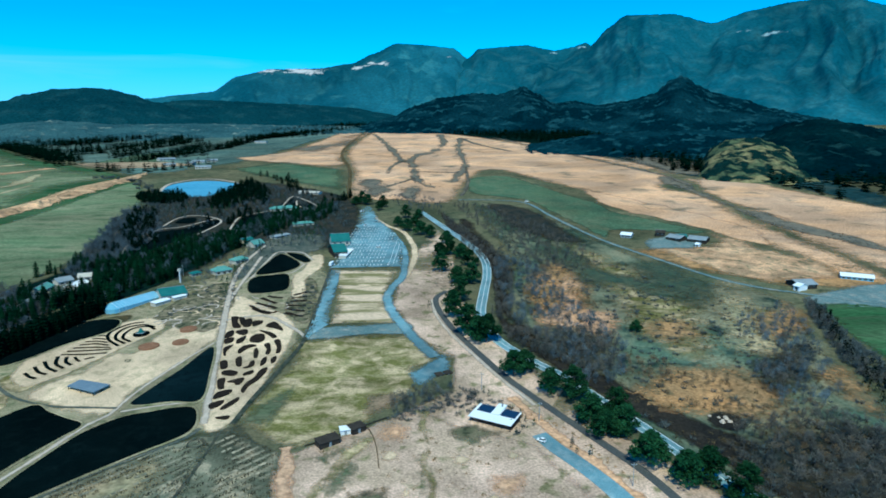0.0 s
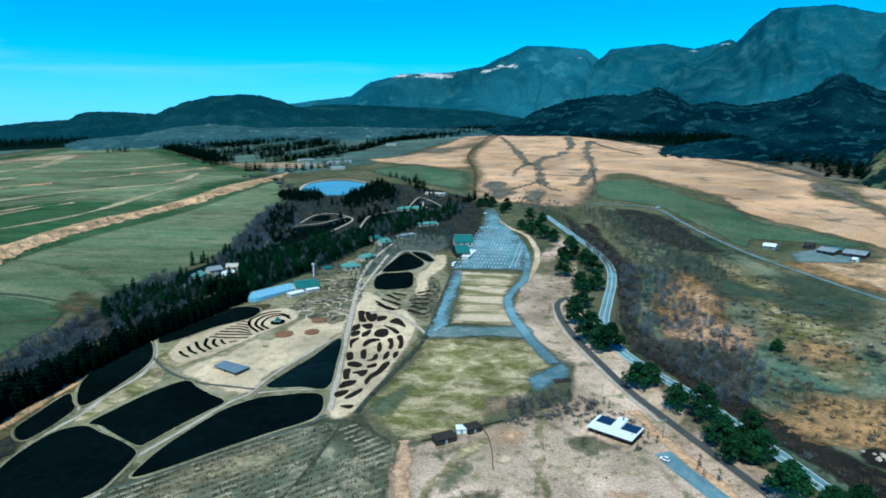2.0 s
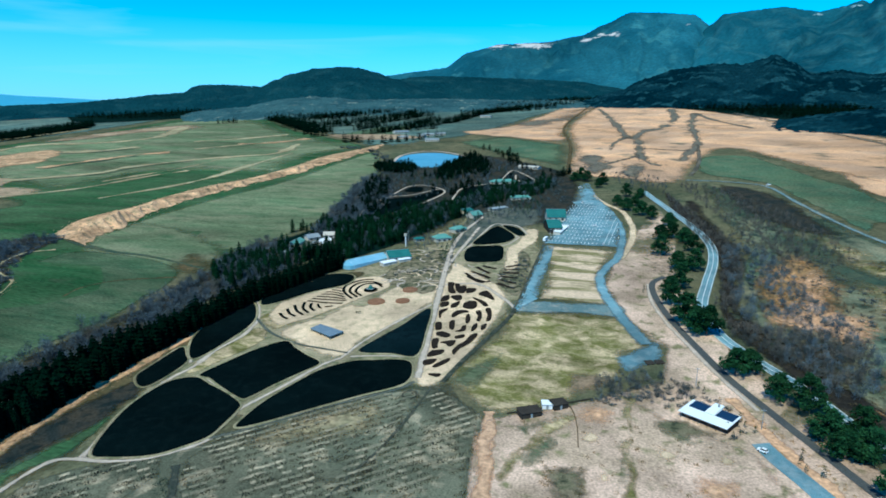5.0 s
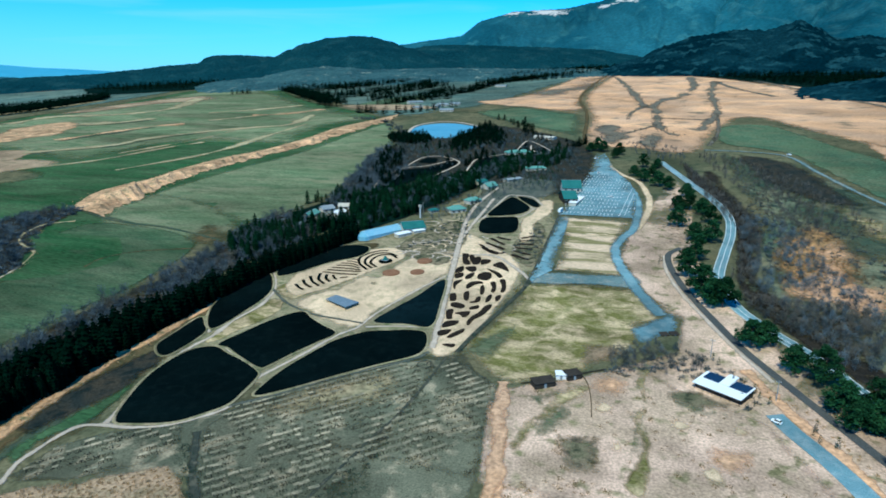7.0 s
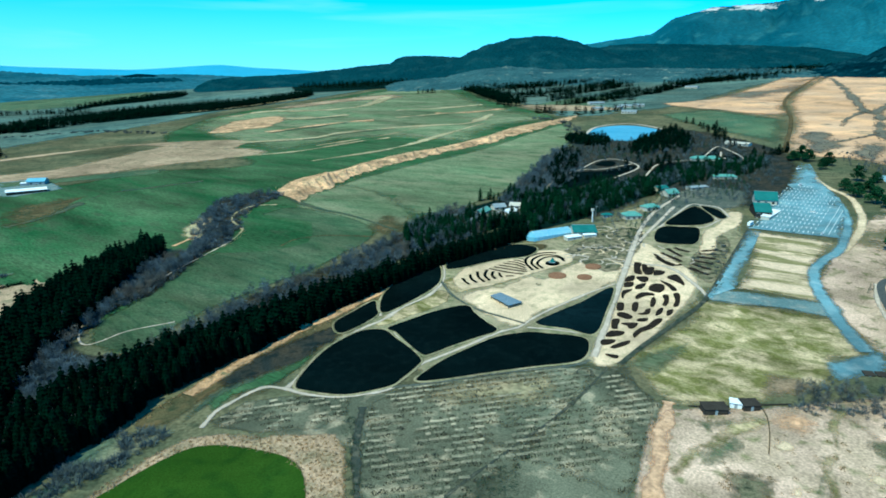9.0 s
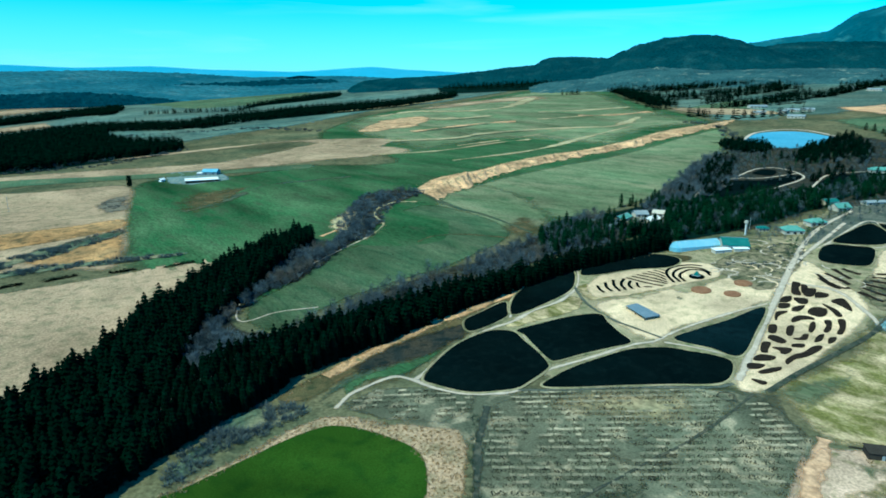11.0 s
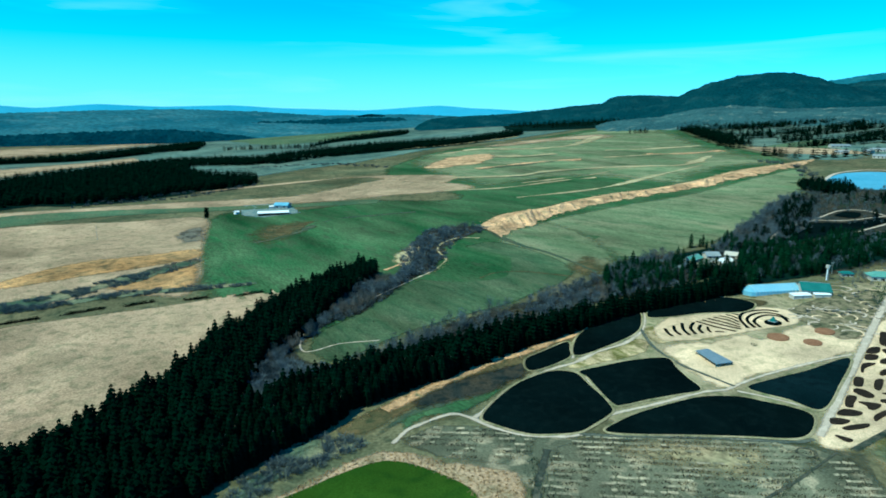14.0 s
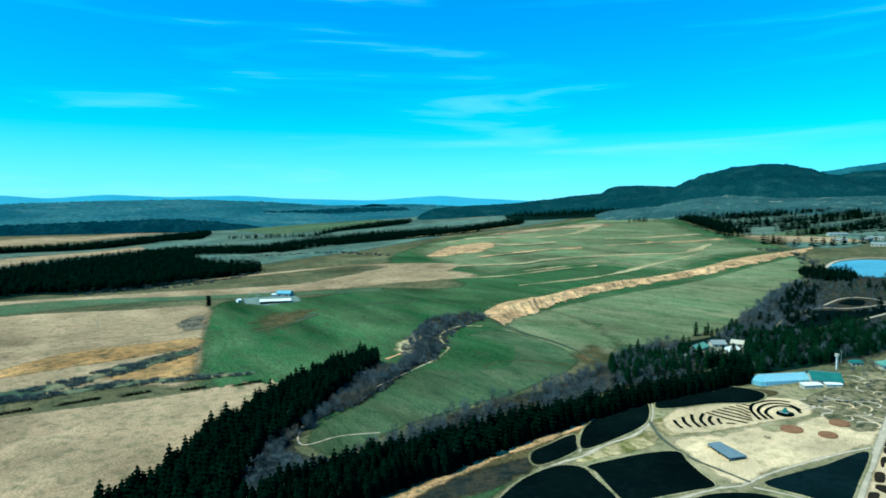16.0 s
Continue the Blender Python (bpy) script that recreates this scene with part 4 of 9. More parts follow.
patch("green_field", [(-967, -133), (-994, -23), (-981, 73), (-939, 175), (-910, 245), (-872, 316), (-819, 418), (-781.0, 397.8), (-835.9, 302.4), (-876.1, 198.0), (-915, 67), (-892.1, -23.1), (-877.2, -123.0)], M["farfield"], 3, "green strip below the far wood", "field", rag=4, fade=6)
patch("green_field", [(-3592, 852), (-3464, 1121), (-3374, 1449), (-2986, 1568), (-2604, 1338), (-2409, 1032), (-2489, 802), (-2731, 644)], M["farfield"], 2.2, "far grey-green field", "field", fade=20)
LOBE_EDGE = [(-488.8, 370.0), (-503.0, 358.0), (-503.8, 345.0), (-493.0, 325.1), (-472.3, 309.1), (-443.4, 298.2), (-432.3, 288.7), (-415.7, 266.8), (-403.2, 240.2), (-386.5, 205.4), (-369.0, 173.6), (-362.4, 152.5), (-351.3, 134.0), (-327.2, 118.7), (-313.6, 115.2), (-310.7, 121.6), (-312.1, 136.8), (-303.5, 157.7)]
# hedge and its shadow along the track, painted as one dark strip
strip("hedge_floor", [(x - 3.6, y - 2.2) for x, y in LOBE_EDGE[7:14]], (4.0, 3.4), M["burn"], 4.95, "dark strip painted for hedge and shadow beside the track", "ground", soft=True, rag=0.8)
strip("field_path", LOBE_EDGE[:9], (4.2, 2.0), M["drypasture"], 5.05, "pale dry margin round the meadow lobe", "track", soft=True, rag=0.9)
strip("field_path", LOBE_EDGE[7:], (1.5, 1.5), M["gravel"], 5.1, "narrow pale track round the meadow lobe", "track", soft=True, rag=0.5)
patch("dry_patch", [(-452.0, 250.0), (-486.0, 268.0), (-512.0, 300.0), (-505.0, 312.0), (-470.0, 285.0), (-440.0, 262.0)], M["drypasture"], 4.9, "tan dead grass under leafless trees", "grass", rag=5, fade=8)
strip("hedge_floor", [(-444.0, 237.0), (-456.0, 262.0), (-480.0, 285.0)], (5.0, 3.0), M["bankgrass"], 5, "tan dead grass at the end of the cedar belt", "grass", soft=True, rag=1.0)
strip("worn_track", [(-327.0, 338.0), (-345.0, 330.0), (-366.0, 318.0), (-376.0, 300.0), (-372.0, 282.0)], (2.6, 1.6), M["verge"], 5, "faint brown curved track in the meadow", "track", soft=True, rag=0.9)
patch("meadow", [(-480.8, 384.7), (-495.1, 474.0), (-379.0, 435.5), (-330.5, 398.4), (-321.6, 352.4), (-342.2, 345.4), (-389.0, 354.3)], M["meadow"], 2.3, "pale green grass slope", "meadow", rag=6, fade=14)
# paler grass laid over the far pasture in place of haze
patch("meadow", [(-1275, 741), (-1416, 966), (-1434, 1221), (-1566, 1757), (-1396, 1821), (-894, 1338), (-670, 1171), (-516, 1030), (-587, 1012), (-577, 887), (-536, 772), (-744, 759), (-773, 592), (-881, 613)], M["meadow"], 1.8, "far end of the pasture paled by painted haze", "meadow", rag=20, fade=60)
patch("dry_hollow", [(-354.4, 357.4), (-368.4, 388.1), (-350.8, 397.0), (-330.3, 381.3), (-319.4, 350.1), (-330.6, 343.2)], M["verge"], 4.5, "dry brown hollow in the meadow", "meadow", rag=14, fade=16)

patch("green_field", [(-728, 1284), (-723, 1467), (-676, 1544), (-609, 1454), (-615, 1198)], M["farfield"], 2.4, "far green field strip", "field", fade=12)
patch("dry_field", [(-771, 1299), (-588, 1312), (-513, 1244), (-638, 1200)], M["tan"], 2.6, "far pale field strip", "field", fade=10)
# ground darkened to give the trees their shade
patch("thicket_floor", [(-420.4, 225.9), (-428.9, 247.5), (-440.0, 279.5), (-438.2, 290.0), (-411.9, 245.9), (-359.0, 180.2), (-344.7, 143.6), (-328.9, 123.9), (-311.6, 103.9), (-335.4, 122.9), (-380.2, 173.5)], M["thickfloor"], 4.6, "ground under leafless trees painted dark as shade", "ground", rag=4, fade=6)

# floors of the woods, painted dark as the shade under the conifers
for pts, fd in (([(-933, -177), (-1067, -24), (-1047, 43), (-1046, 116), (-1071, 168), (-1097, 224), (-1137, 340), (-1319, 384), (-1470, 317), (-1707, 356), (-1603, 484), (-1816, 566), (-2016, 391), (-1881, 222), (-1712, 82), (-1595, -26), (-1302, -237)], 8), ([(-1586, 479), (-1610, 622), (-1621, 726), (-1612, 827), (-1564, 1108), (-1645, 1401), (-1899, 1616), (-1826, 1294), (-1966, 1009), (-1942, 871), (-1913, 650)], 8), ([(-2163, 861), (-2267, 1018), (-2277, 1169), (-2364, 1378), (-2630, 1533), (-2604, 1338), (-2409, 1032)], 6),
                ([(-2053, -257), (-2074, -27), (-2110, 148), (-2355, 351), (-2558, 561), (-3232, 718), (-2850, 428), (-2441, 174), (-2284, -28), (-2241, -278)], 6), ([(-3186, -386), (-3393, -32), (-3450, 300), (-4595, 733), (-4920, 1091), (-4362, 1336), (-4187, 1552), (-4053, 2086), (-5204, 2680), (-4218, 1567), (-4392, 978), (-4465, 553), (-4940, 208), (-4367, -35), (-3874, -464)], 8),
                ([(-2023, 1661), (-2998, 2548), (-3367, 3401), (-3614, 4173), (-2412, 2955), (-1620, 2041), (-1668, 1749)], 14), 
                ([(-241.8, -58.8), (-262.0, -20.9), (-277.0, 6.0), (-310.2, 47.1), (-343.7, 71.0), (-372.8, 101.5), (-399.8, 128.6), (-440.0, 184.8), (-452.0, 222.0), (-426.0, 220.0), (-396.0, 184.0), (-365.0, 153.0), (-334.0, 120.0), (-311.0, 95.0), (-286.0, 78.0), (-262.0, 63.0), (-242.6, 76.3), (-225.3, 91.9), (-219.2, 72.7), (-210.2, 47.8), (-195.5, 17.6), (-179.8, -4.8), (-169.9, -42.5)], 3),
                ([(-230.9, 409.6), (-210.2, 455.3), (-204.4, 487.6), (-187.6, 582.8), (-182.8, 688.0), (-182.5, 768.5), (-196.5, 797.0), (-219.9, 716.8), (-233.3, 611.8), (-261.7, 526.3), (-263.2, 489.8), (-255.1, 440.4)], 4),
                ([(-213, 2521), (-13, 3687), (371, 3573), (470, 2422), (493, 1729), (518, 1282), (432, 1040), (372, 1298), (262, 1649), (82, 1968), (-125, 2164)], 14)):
    patch("woods_floor", pts, M["woodfloor"], 2.5, "ground under conifers painted dark as shade", "woods", fade=fd)

# right of the park
patch("dry_slope", [(171.2, 546.8), (243.0, 560.4), (277.8, 526.1), (318.2, 488.4), (345.3, 438.7), (310.9, 420.1), (260.6, 434.9), (221.9, 457.5), (191.0, 490.2)], M["rust"], 2, "brown dry slope below the farm", "field", rag=6, fade=16)
patch("worn_yard", [(250.5, 413.5), (292.7, 433.8), (326.3, 442.2), (374.6, 424.3), (335.2, 377.0), (287.0, 385.8), (246.8, 397.1)], M["tealyard"], 3, "worn teal-grey yard by the barns", "yard", fade=6)
patch("orange_field", [(-129.9, 864.2), (-171, 1157), (-246, 1522), (-276, 2133), (-216, 2562), (-46, 2151), (82, 1968), (182, 1734), (268, 1368), (339, 1180), (385, 1016), (375, 879), (341.7, 678.2), (334.7, 539.5), (344.2, 468.0), (342.3, 368.6), (412.9, 481.3), (464.9, 641.4), (453.5, 740.4), (507, 1019), (413, 993), (396, 1193), (301, 1544), (209, 1998), (-8, 2267), (-227, 2692), (-301, 2321), (-253, 1522), (-381, 1481), (-303, 1262), (-183, 1158), (-136.3, 864.6)], M["orange"], 2, "orange dead-grass upland", "field", smooth=False)
patch("orange_field", [(-134.1, 850.1), (-167, 1116), (-235, 1492), (-259, 1998), (-236, 2525), (-90, 2282), (84, 2019), (186, 1773), (247, 1551), (344, 1198), (381, 1016), (329, 909), (362, 830), (341.7, 678.2), (344.1, 582.8), (344.8, 501.1), (337.3, 439.0), (306.5, 469.5), (291.1, 573.7), (249.7, 683.4), (212.6, 840.5), (151, 995), (89, 1133), (42, 991), (11.7, 796.1), (-62.8, 813.7)], M["orange"], 3, "orange dead-grass upland", "field")
patch("orange_field", [(409, 993), (480, 1022), (489, 897), (508, 820), (530, 736), (551.0, 651.3), (412.9, 481.3), (392.2, 536.9), (372.1, 593.4), (372.1, 676.5), (363.0, 765.5), (367, 879)], M["orange"], 3, "orange dead-grass slope", "field", rag=8)
patch("orange_field", [(-381, 1481), (-354, 1751), (-301, 2321), (-273, 3240), (-234, 3107), (-250, 2073), (-246, 1522), (-195, 1252), (-260, 1278)], M["orange"], 3, "pale dead-grass slope", "field")
patch("orange_field", [(-461.1, 1377.5), (-390.1, 1509.9), (-373.6, 2040.1), (-350.1, 2737.3), (-299.3, 2728.9), (-240.6, 1532.3), (-200.8, 1240.3), (-302.2, 1259.7)], M["orange"], 3.1, "pale dead-grass slope beside the hedge-lined track", "field", rag=14, fade=22)
patch("green_field", [(-412, 1179), (-331, 1286), (-181, 1158), (-139, 890), (-192, 937), (-286, 1030)], M["farfield"], 3, "green field by the upland", "field", smooth=False)
patch("green_field", [(46.8, 1021.2), (104.6, 1047.2), (139.6, 961.4), (170.7, 854.0), (193.3, 787.9), (207.9, 714.2), (233.5, 676.1), (258.0, 631.3), (265.7, 616.0), (247.3, 603.8), (220.0, 618.4), (177.8, 626.0), (157.7, 593.9), (144.2, 644.6), (128.7, 721.4), (110.0, 801.5), (84.0, 832.1), (36.8, 880.8)], M["farfield"], 4, "long blue-green field", "field", rag=5, fade=6)
patch("orange_field", [(197.2, 804.4), (211.7, 727.8), (237.5, 688.3), (262.2, 642.0), (275.1, 606.3), (283.6, 578.7), (300.5, 561.7), (320.0, 620.0), (290.0, 720.0), (240.0, 830.0), (205.0, 900.0)], M["orange"], 3.5, "orange dead-grass slope", "field", rag=8, fade=8)
patch("dry_field", [(269.7, 606.3), (290.4, 551.5), (308.1, 514.3), (301.3, 459.5), (259.6, 446.6), (230.5, 451.4), (216.2, 472.7), (201.2, 513.0), (191.2, 548.6), (245.7, 561.3)], M["bankgrass"], 3.45, "tan dead grass beside the country road", "field", rag=10, fade=14)
patch("green_field", [(247.4, 398.2), (271.7, 400.9), (290.8, 391.2), (342.3, 368.6), (259.0, 272.5), (233.1, 308.3), (234.3, 342.0)], M["pasture"], 3, "green field by the gully", "field", smooth=False)
patch("heath", [(45.4, 746.8), (114.8, 707.4), (151.7, 592.1), (185.0, 474.1), (234.5, 416.5), (228.6, 372.0), (210.9, 305.3), (205.5, 257.2), (201.2, 221.1), (152.4, 161.3), (105.3, 166.4), (94.7, 207.6), (77.5, 249.5), (61.7, 295.0), (37.8, 340.4), (38.4, 423.0), (55.6, 513.1)], M["heath"], 1, "rough heath of dry grass and scrub", "heath", fade=14)
for pts in ([(65.9, 448.8), (90.7, 494.2), (107.8, 447.3), (100.2, 397.2), (114.3, 380.5), (108.2, 347.2), (86.2, 352.2), (60.8, 362.2), (58.9, 398.5)], [(86.6, 281.9), (117.5, 307.4), (149.6, 299.8), (161.5, 268.8), (157.2, 243.3), (128.8, 239.2), (102.7, 251.5), (87.9, 259.4)],
            [(179.8, 373.4), (203.6, 358.2), (198.9, 320.2), (181.9, 306.0), (176.2, 336.8)], [(201.3, 388.5), (235.7, 404.4), (221.8, 353.0), (194.7, 326.5), (185.2, 345.1)], [(67.7, 495.1), (97.8, 507.8), (98.1, 462.1), (72.0, 376.6), (53.7, 348.6), (55.2, 398.6)], [(189.6, 298.9), (210.9, 305.3), (208.8, 273.5), (196.3, 238.1), (184.0, 247.6), (179.7, 268.5)], [(130.5, 374.9), (158.7, 374.1), (150.7, 337.4), (125.4, 329.9)],):
    patch("rusty_patch", pts, M["rust"], 3, "rusty orange dry brush", "heath", rag=14, fade=22)
for pts in ([(119.0, 593.6), (145.8, 528.0), (166.0, 445.2), (169.3, 373.7), (156.3, 321.3), (132.3, 300.2), (116.0, 330.1), (111.4, 396.9), (105.7, 477.2)], [(176.3, 418.4), (209.4, 405.2), (212.9, 362.6), (192.1, 336.4), (179.8, 373.4)]):
    patch("heath_green", pts, M["olive"], 2, "olive green rough grass", "heath", rag=14, fade=26)
patch("burnt_strip", [(-2.7, 731.5), (36.6, 597.6), (49.2, 495.8), (39.1, 388.1), (57.3, 339.9), (77.5, 301.4), (96.4, 270.1), (113.0, 246.4), (135.9, 222.1), (151.0, 192.9), (130.5, 179.1), (116.2, 193.3), (103.0, 222.5), (85.5, 251.8), (67.5, 282.3), (50.6, 316.2), (33.6, 367.7), (37.3, 449.8), (32.8, 532.8), (9.1, 611.3)], M["burn"], 3, "dark burnt ground in the stream valley", "ground")

patch("rusty_patch", [(62.7, 368.6), (76.5, 424.0), (95.8, 471.5), (111.1, 479.2), (93.1, 406.3), (110.1, 391.5), (115.7, 365.2), (97.0, 343.9), (75.5, 351.6)], M["orange"], 3.6, "orange dry grass on the heath", "heath", rag=12, fade=18)
patch("burnt_slope", [(29.8, 786.6), (83.6, 754.1), (121.9, 661.2), (135.5, 575.0), (105.3, 566.4), (78.2, 598.3), (43.7, 662.1)], M["darkgrass"], 3.2, "dark green slope below the country road", "ground", rag=18, fade=30)

# the park
patch("dry_turf", [(-35.3, 445.4), (-22.8, 555.4), (-8.5, 652.3), (8.6, 575.6), (10.4, 424.0), (31.3, 340.5), (58.2, 276.5), (79.2, 231.2), (101.0, 194.1), (108.1, 171.4), (34.0, 151.3), (-12.5, 141.8), (-52.8, 162.9), (-64.7, 213.1), (-58.9, 224.7), (-32.2, 244.0), (-11.4, 263.8), (4.3, 277.6), (4.8, 310.0), (-14.4, 341.7), (-35.8, 401.5)], M["pink"], 2, "pale pinkish dry turf", "turf", smooth=False)
patch("garden_earth", [(-104.5, 238.2), (-88.7, 240.2), (-81.7, 335.0), (-78.2, 366.0), (-82.9, 454.1), (-116.8, 559.6), (-154.0, 583.2), (-185.6, 562.6), (-191.2, 505.4), (-197.0, 430.9), (-221.3, 385.1), (-241.0, 347.4), (-251.6, 308.4), (-255.4, 265.1), (-258.9, 215.3), (-248.5, 191.2), (-209.5, 190.9), (-151.1, 190.4), (-131.4, 206.7)], M["bedbase"], 2, "trodden tan earth of the flower park", "ground", smooth=False)
patch("verge", [(-210.7, 102.4), (-218.8, 131.6), (-217.2, 168.8), (-217.2, 205.0), (-230.7, 235.9), (-234.4, 303.6), (-198.4, 375.2), (-215.7, 381.4), (-255.4, 318.2), (-252.4, 259.0), (-241.3, 175.0), (-233.7, 133.4), (-223.2, 94.3)], M["verge"], 3, "brown grass verge beside the cedars", "verge")
patch("verge_green", [(-207.1, 104.7), (-210.7, 126.1), (-202.5, 147.4), (-217.2, 189.7), (-214.5, 218.8), (-217.2, 205.0), (-219.3, 157.7), (-218.6, 123.7)], M["darkgrass"], 4, "green grass verge beside the garden beds", "verge")
patch("dry_turf", [(-65.8, 216.9), (-51.2, 230.9), (-32.1, 242.6), (-11.2, 260.1), (11.0, 243.4), (37.8, 229.6), (45.7, 211.8), (56.5, 188.5), (52.8, 162.1), (-52.8, 162.9)], M["pink"], 3, "pinkish dry meadow", "turf", smooth=False)
for pts, mk in (([(-49.6, 222.6), (-41.7, 228.6), (-31.4, 237.1), (-32.6, 228.5), (-40.1, 218.5), (-45.9, 214.8)], "meadow"), ([(-12.4, 258.5), (-6.1, 260.0), (-6.6, 228.2), (-7.1, 194.7), (-10.7, 189.1), (-10.2, 224.1)], "meadow"), ([(-30.2, 237.1), (-20.5, 248.6), (-10.6, 243.7), (-16.0, 234.7), (-26.2, 231.8)], "orange"),
                ([(3.8, 241.2), (15.4, 236.5), (26.4, 229.8), (17.2, 227.8), (5.9, 230.1)], "meadow"), ([(-45.5, 202.3), (-35.4, 216.6), (-30.6, 212.7), (-35.8, 192.4)], "meadow"), ([(-62.8, 205.9), (-61.9, 218.8), (-56.2, 213.0), (-47.6, 172.7), (-53.8, 172.7)], "orange"), ([(15.9, 208.6), (28.8, 212.0), (31.6, 201.4), (20.8, 195.0)], "orange"),
                ([(-87.7, 252.1), (-77.2, 279.1), (-71.9, 304.6), (-70.3, 273.1), (-75.0, 242.3)], "meadow"), ([(-38.3, 272.6), (-17.3, 278.0), (-21.5, 261.3), (-33.1, 251.3)], "tan")):
    patch("worn_patch", pts, M[mk], 5, "uneven patch of greener or drier turf", "turf", rag=5, fade=9)
for pts, mk, fd in (([(-9.9, 251.3), (-5.6, 255.3), (-4.3, 219.9), (-3.7, 198.3), (-0.4, 175.3), (-6.9, 173.0), (-7.7, 196.9), (-9.0, 226.5)], "olive", 3), ([(-44.8, 183.7), (-39.6, 199.9), (-32.6, 218.3), (-28.4, 233.1), (-37.0, 230.1), (-45.2, 205.7), (-49.4, 189.0)], "olive", 5), ([(-34.0, 198.1), (-19.4, 201.4), (-16.1, 184.2), (-27.2, 178.7), (-33.8, 187.6)], "gardenrough", 8),
                    ([(-63.0, 216.6), (-56.6, 218.8), (-50.3, 188.7), (-44.5, 158.7), (-50.3, 156.6), (-56.0, 186.7)], "orange", 2), ([(3.0, 244.7), (18.6, 243.5), (27.5, 236.9), (12.4, 230.8), (1.1, 235.4)], "gardenrough", 6)):
    patch("worn_patch", pts, M[mk], 5.3, "uneven patch of greener or rougher turf", "turf", rag=5, fade=fd)
for c_, r_ in (((7.7, 218.3), 3.2), ((27.6, 221.5), 3.0), ((-13.2, 198.3), 2.4), ((17.7, 193.2), 3.5), ((-20.0, 222.0), 3.0)):
    patch("bare_spot", [(c_[0] + r_ * math.cos(k * 0.7854), c_[1] + 1.3 * r_ * math.sin(k * 0.7854)) for k in range(8)], M["sand"], 5.6, "bare sandy spot in the turf", "turf", rag=2, fade=2.5)
patch("garden_rough", [(-186.0, 381.4), (-180.8, 433.4), (-163.4, 458.8), (-147.4, 430.1), (-139.3, 384.4), (-141.0, 355.1), (-165.8, 361.9)], M["gardenrough"], 3.5, "rough winter garden beds by the greenhouse", "garden", rag=2, fade=3)
patch("garden_rough", [(-165.1, 463.3), (-181.2, 548.4), (-160.8, 620.5), (-116.9, 612.0), (-109.6, 556.8), (-129.0, 523.3), (-149.4, 470.6)], M["woodlandfloor"], 3.5, "worn forecourt by the pavilions", "yard", rag=3, fade=9)
patch("garden_rough", [(-108.4, 406.4), (-105.3, 466.0), (-90.9, 442.5), (-82.9, 371.8), (-95.9, 376.1)], M["gardenrough"], 3.5, "rough winter garden beds", "garden", rag=2, fade=3)
patch("lawn_upper", [(-88.8, 487.9), (-34.6, 485.8), (-39.5, 445.5), (-38.3, 413.2), (-28.7, 367.6), (-70.3, 366.8), (-74.8, 420.5)], M["straw"], 4, "dry lawn with olive stripes", "lawn", smooth=False)
patch("lawn_lower", [(-79.5, 340.0), (-15.3, 348.7), (-5.7, 310.2), (-13.4, 300.0), (-11.4, 277.9), (-24.0, 260.3), (-34.8, 245.5), (-59.4, 226.8), (-88.2, 249.7), (-85.4, 279.2), (-79.5, 311.9)], M["olive"], 4, "olive lawn with straw-coloured patches", "lawn", rag=3, fade=7)
patch("sand_ground", [(-196.2, 272.2), (-194.9, 290.1), (-185.0, 301.5), (-182.1, 324.2), (-169.4, 325.4), (-169.3, 354.6), (-156.3, 386.8), (-140.1, 370.8), (-131.6, 344.0), (-137.9, 306.3), (-147.1, 277.0), (-147.6, 255.2), (-160.2, 255.3), (-178.1, 262.2)], M["sand"], 3, "pale sandy event ground", "ground", rag=2, fade=4)
patch("maze_ground", [(-149.7, 416.8), (-139.1, 422.0), (-123.4, 405.6), (-101.9, 384.7), (-88.8, 358.1), (-86.8, 303.9), (-87.8, 258.0), (-94.6, 241.3), (-102.3, 243.1), (-109.0, 268.1), (-117.9, 303.9), (-132.5, 357.2)], M["sand"], 3.2, "pale gravel between the maze beds", "ground", rag=1, fade=3)
patch("maze_ground", [(-217.2, 291.5), (-225.1, 314.9), (-220.7, 337.0), (-207.6, 365.5), (-186.4, 380.1), (-169.5, 362.6), (-175.7, 342.1), (-186.4, 308.9), (-200.9, 283.1)], M["sand"], 3.8, "pale gravel between the fan beds", "ground", rag=1, fade=3)
strip("nursery_ditch", [(-159.6, 155.1), (-151.0, 144.5), (-142.7, 134.5), (-129.0, 121.2), (-110.6, 103.1)], 4.0, M["darkpath"], 6, "dark overgrown ditch beside the plant rows", "ditch", soft=True, rag=0.5)
patch("bed_grass", [(-212.0, 217.5), (-215.8, 231.7), (-213.8, 251.4), (-213.4, 275.3), (-200.1, 267.6), (-198.8, 252.2), (-203.2, 235.3), (-206.3, 217.8)], M["olive"], 4, "strip of olive grass between beds", "grass", rag=1, fade=2)
patch("bed_grass", [(-223.4, 291.5), (-206.2, 311.0), (-191.2, 338.9), (-178.7, 341.5), (-185.4, 307.4), (-194.9, 290.1), (-203.3, 276.4)], M["olive"], 3.5, "strip of olive grass below the fan", "grass", rag=1, fade=4)
patch("bed_grass", [(-224.0, 146.4), (-233.4, 176.7), (-227.3, 201.8), (-215.7, 199.3), (-211.0, 173.5), (-203.6, 154.5), (-201.1, 140.2), (-205.6, 125.6)], M["verge"], 4, "rough grass beside the cedars", "grass", rag=2, fade=6)
patch("verge_brown", [(-228.5, 136.1), (-233.1, 162.1), (-229.6, 200.6), (-216.9, 196.7), (-210.4, 165.7), (-215.0, 142.7), (-216.5, 130.9)], M["thickfloor"], 5.2, "dark weedy strip beside the cedars", "verge", rag=3, fade=5)
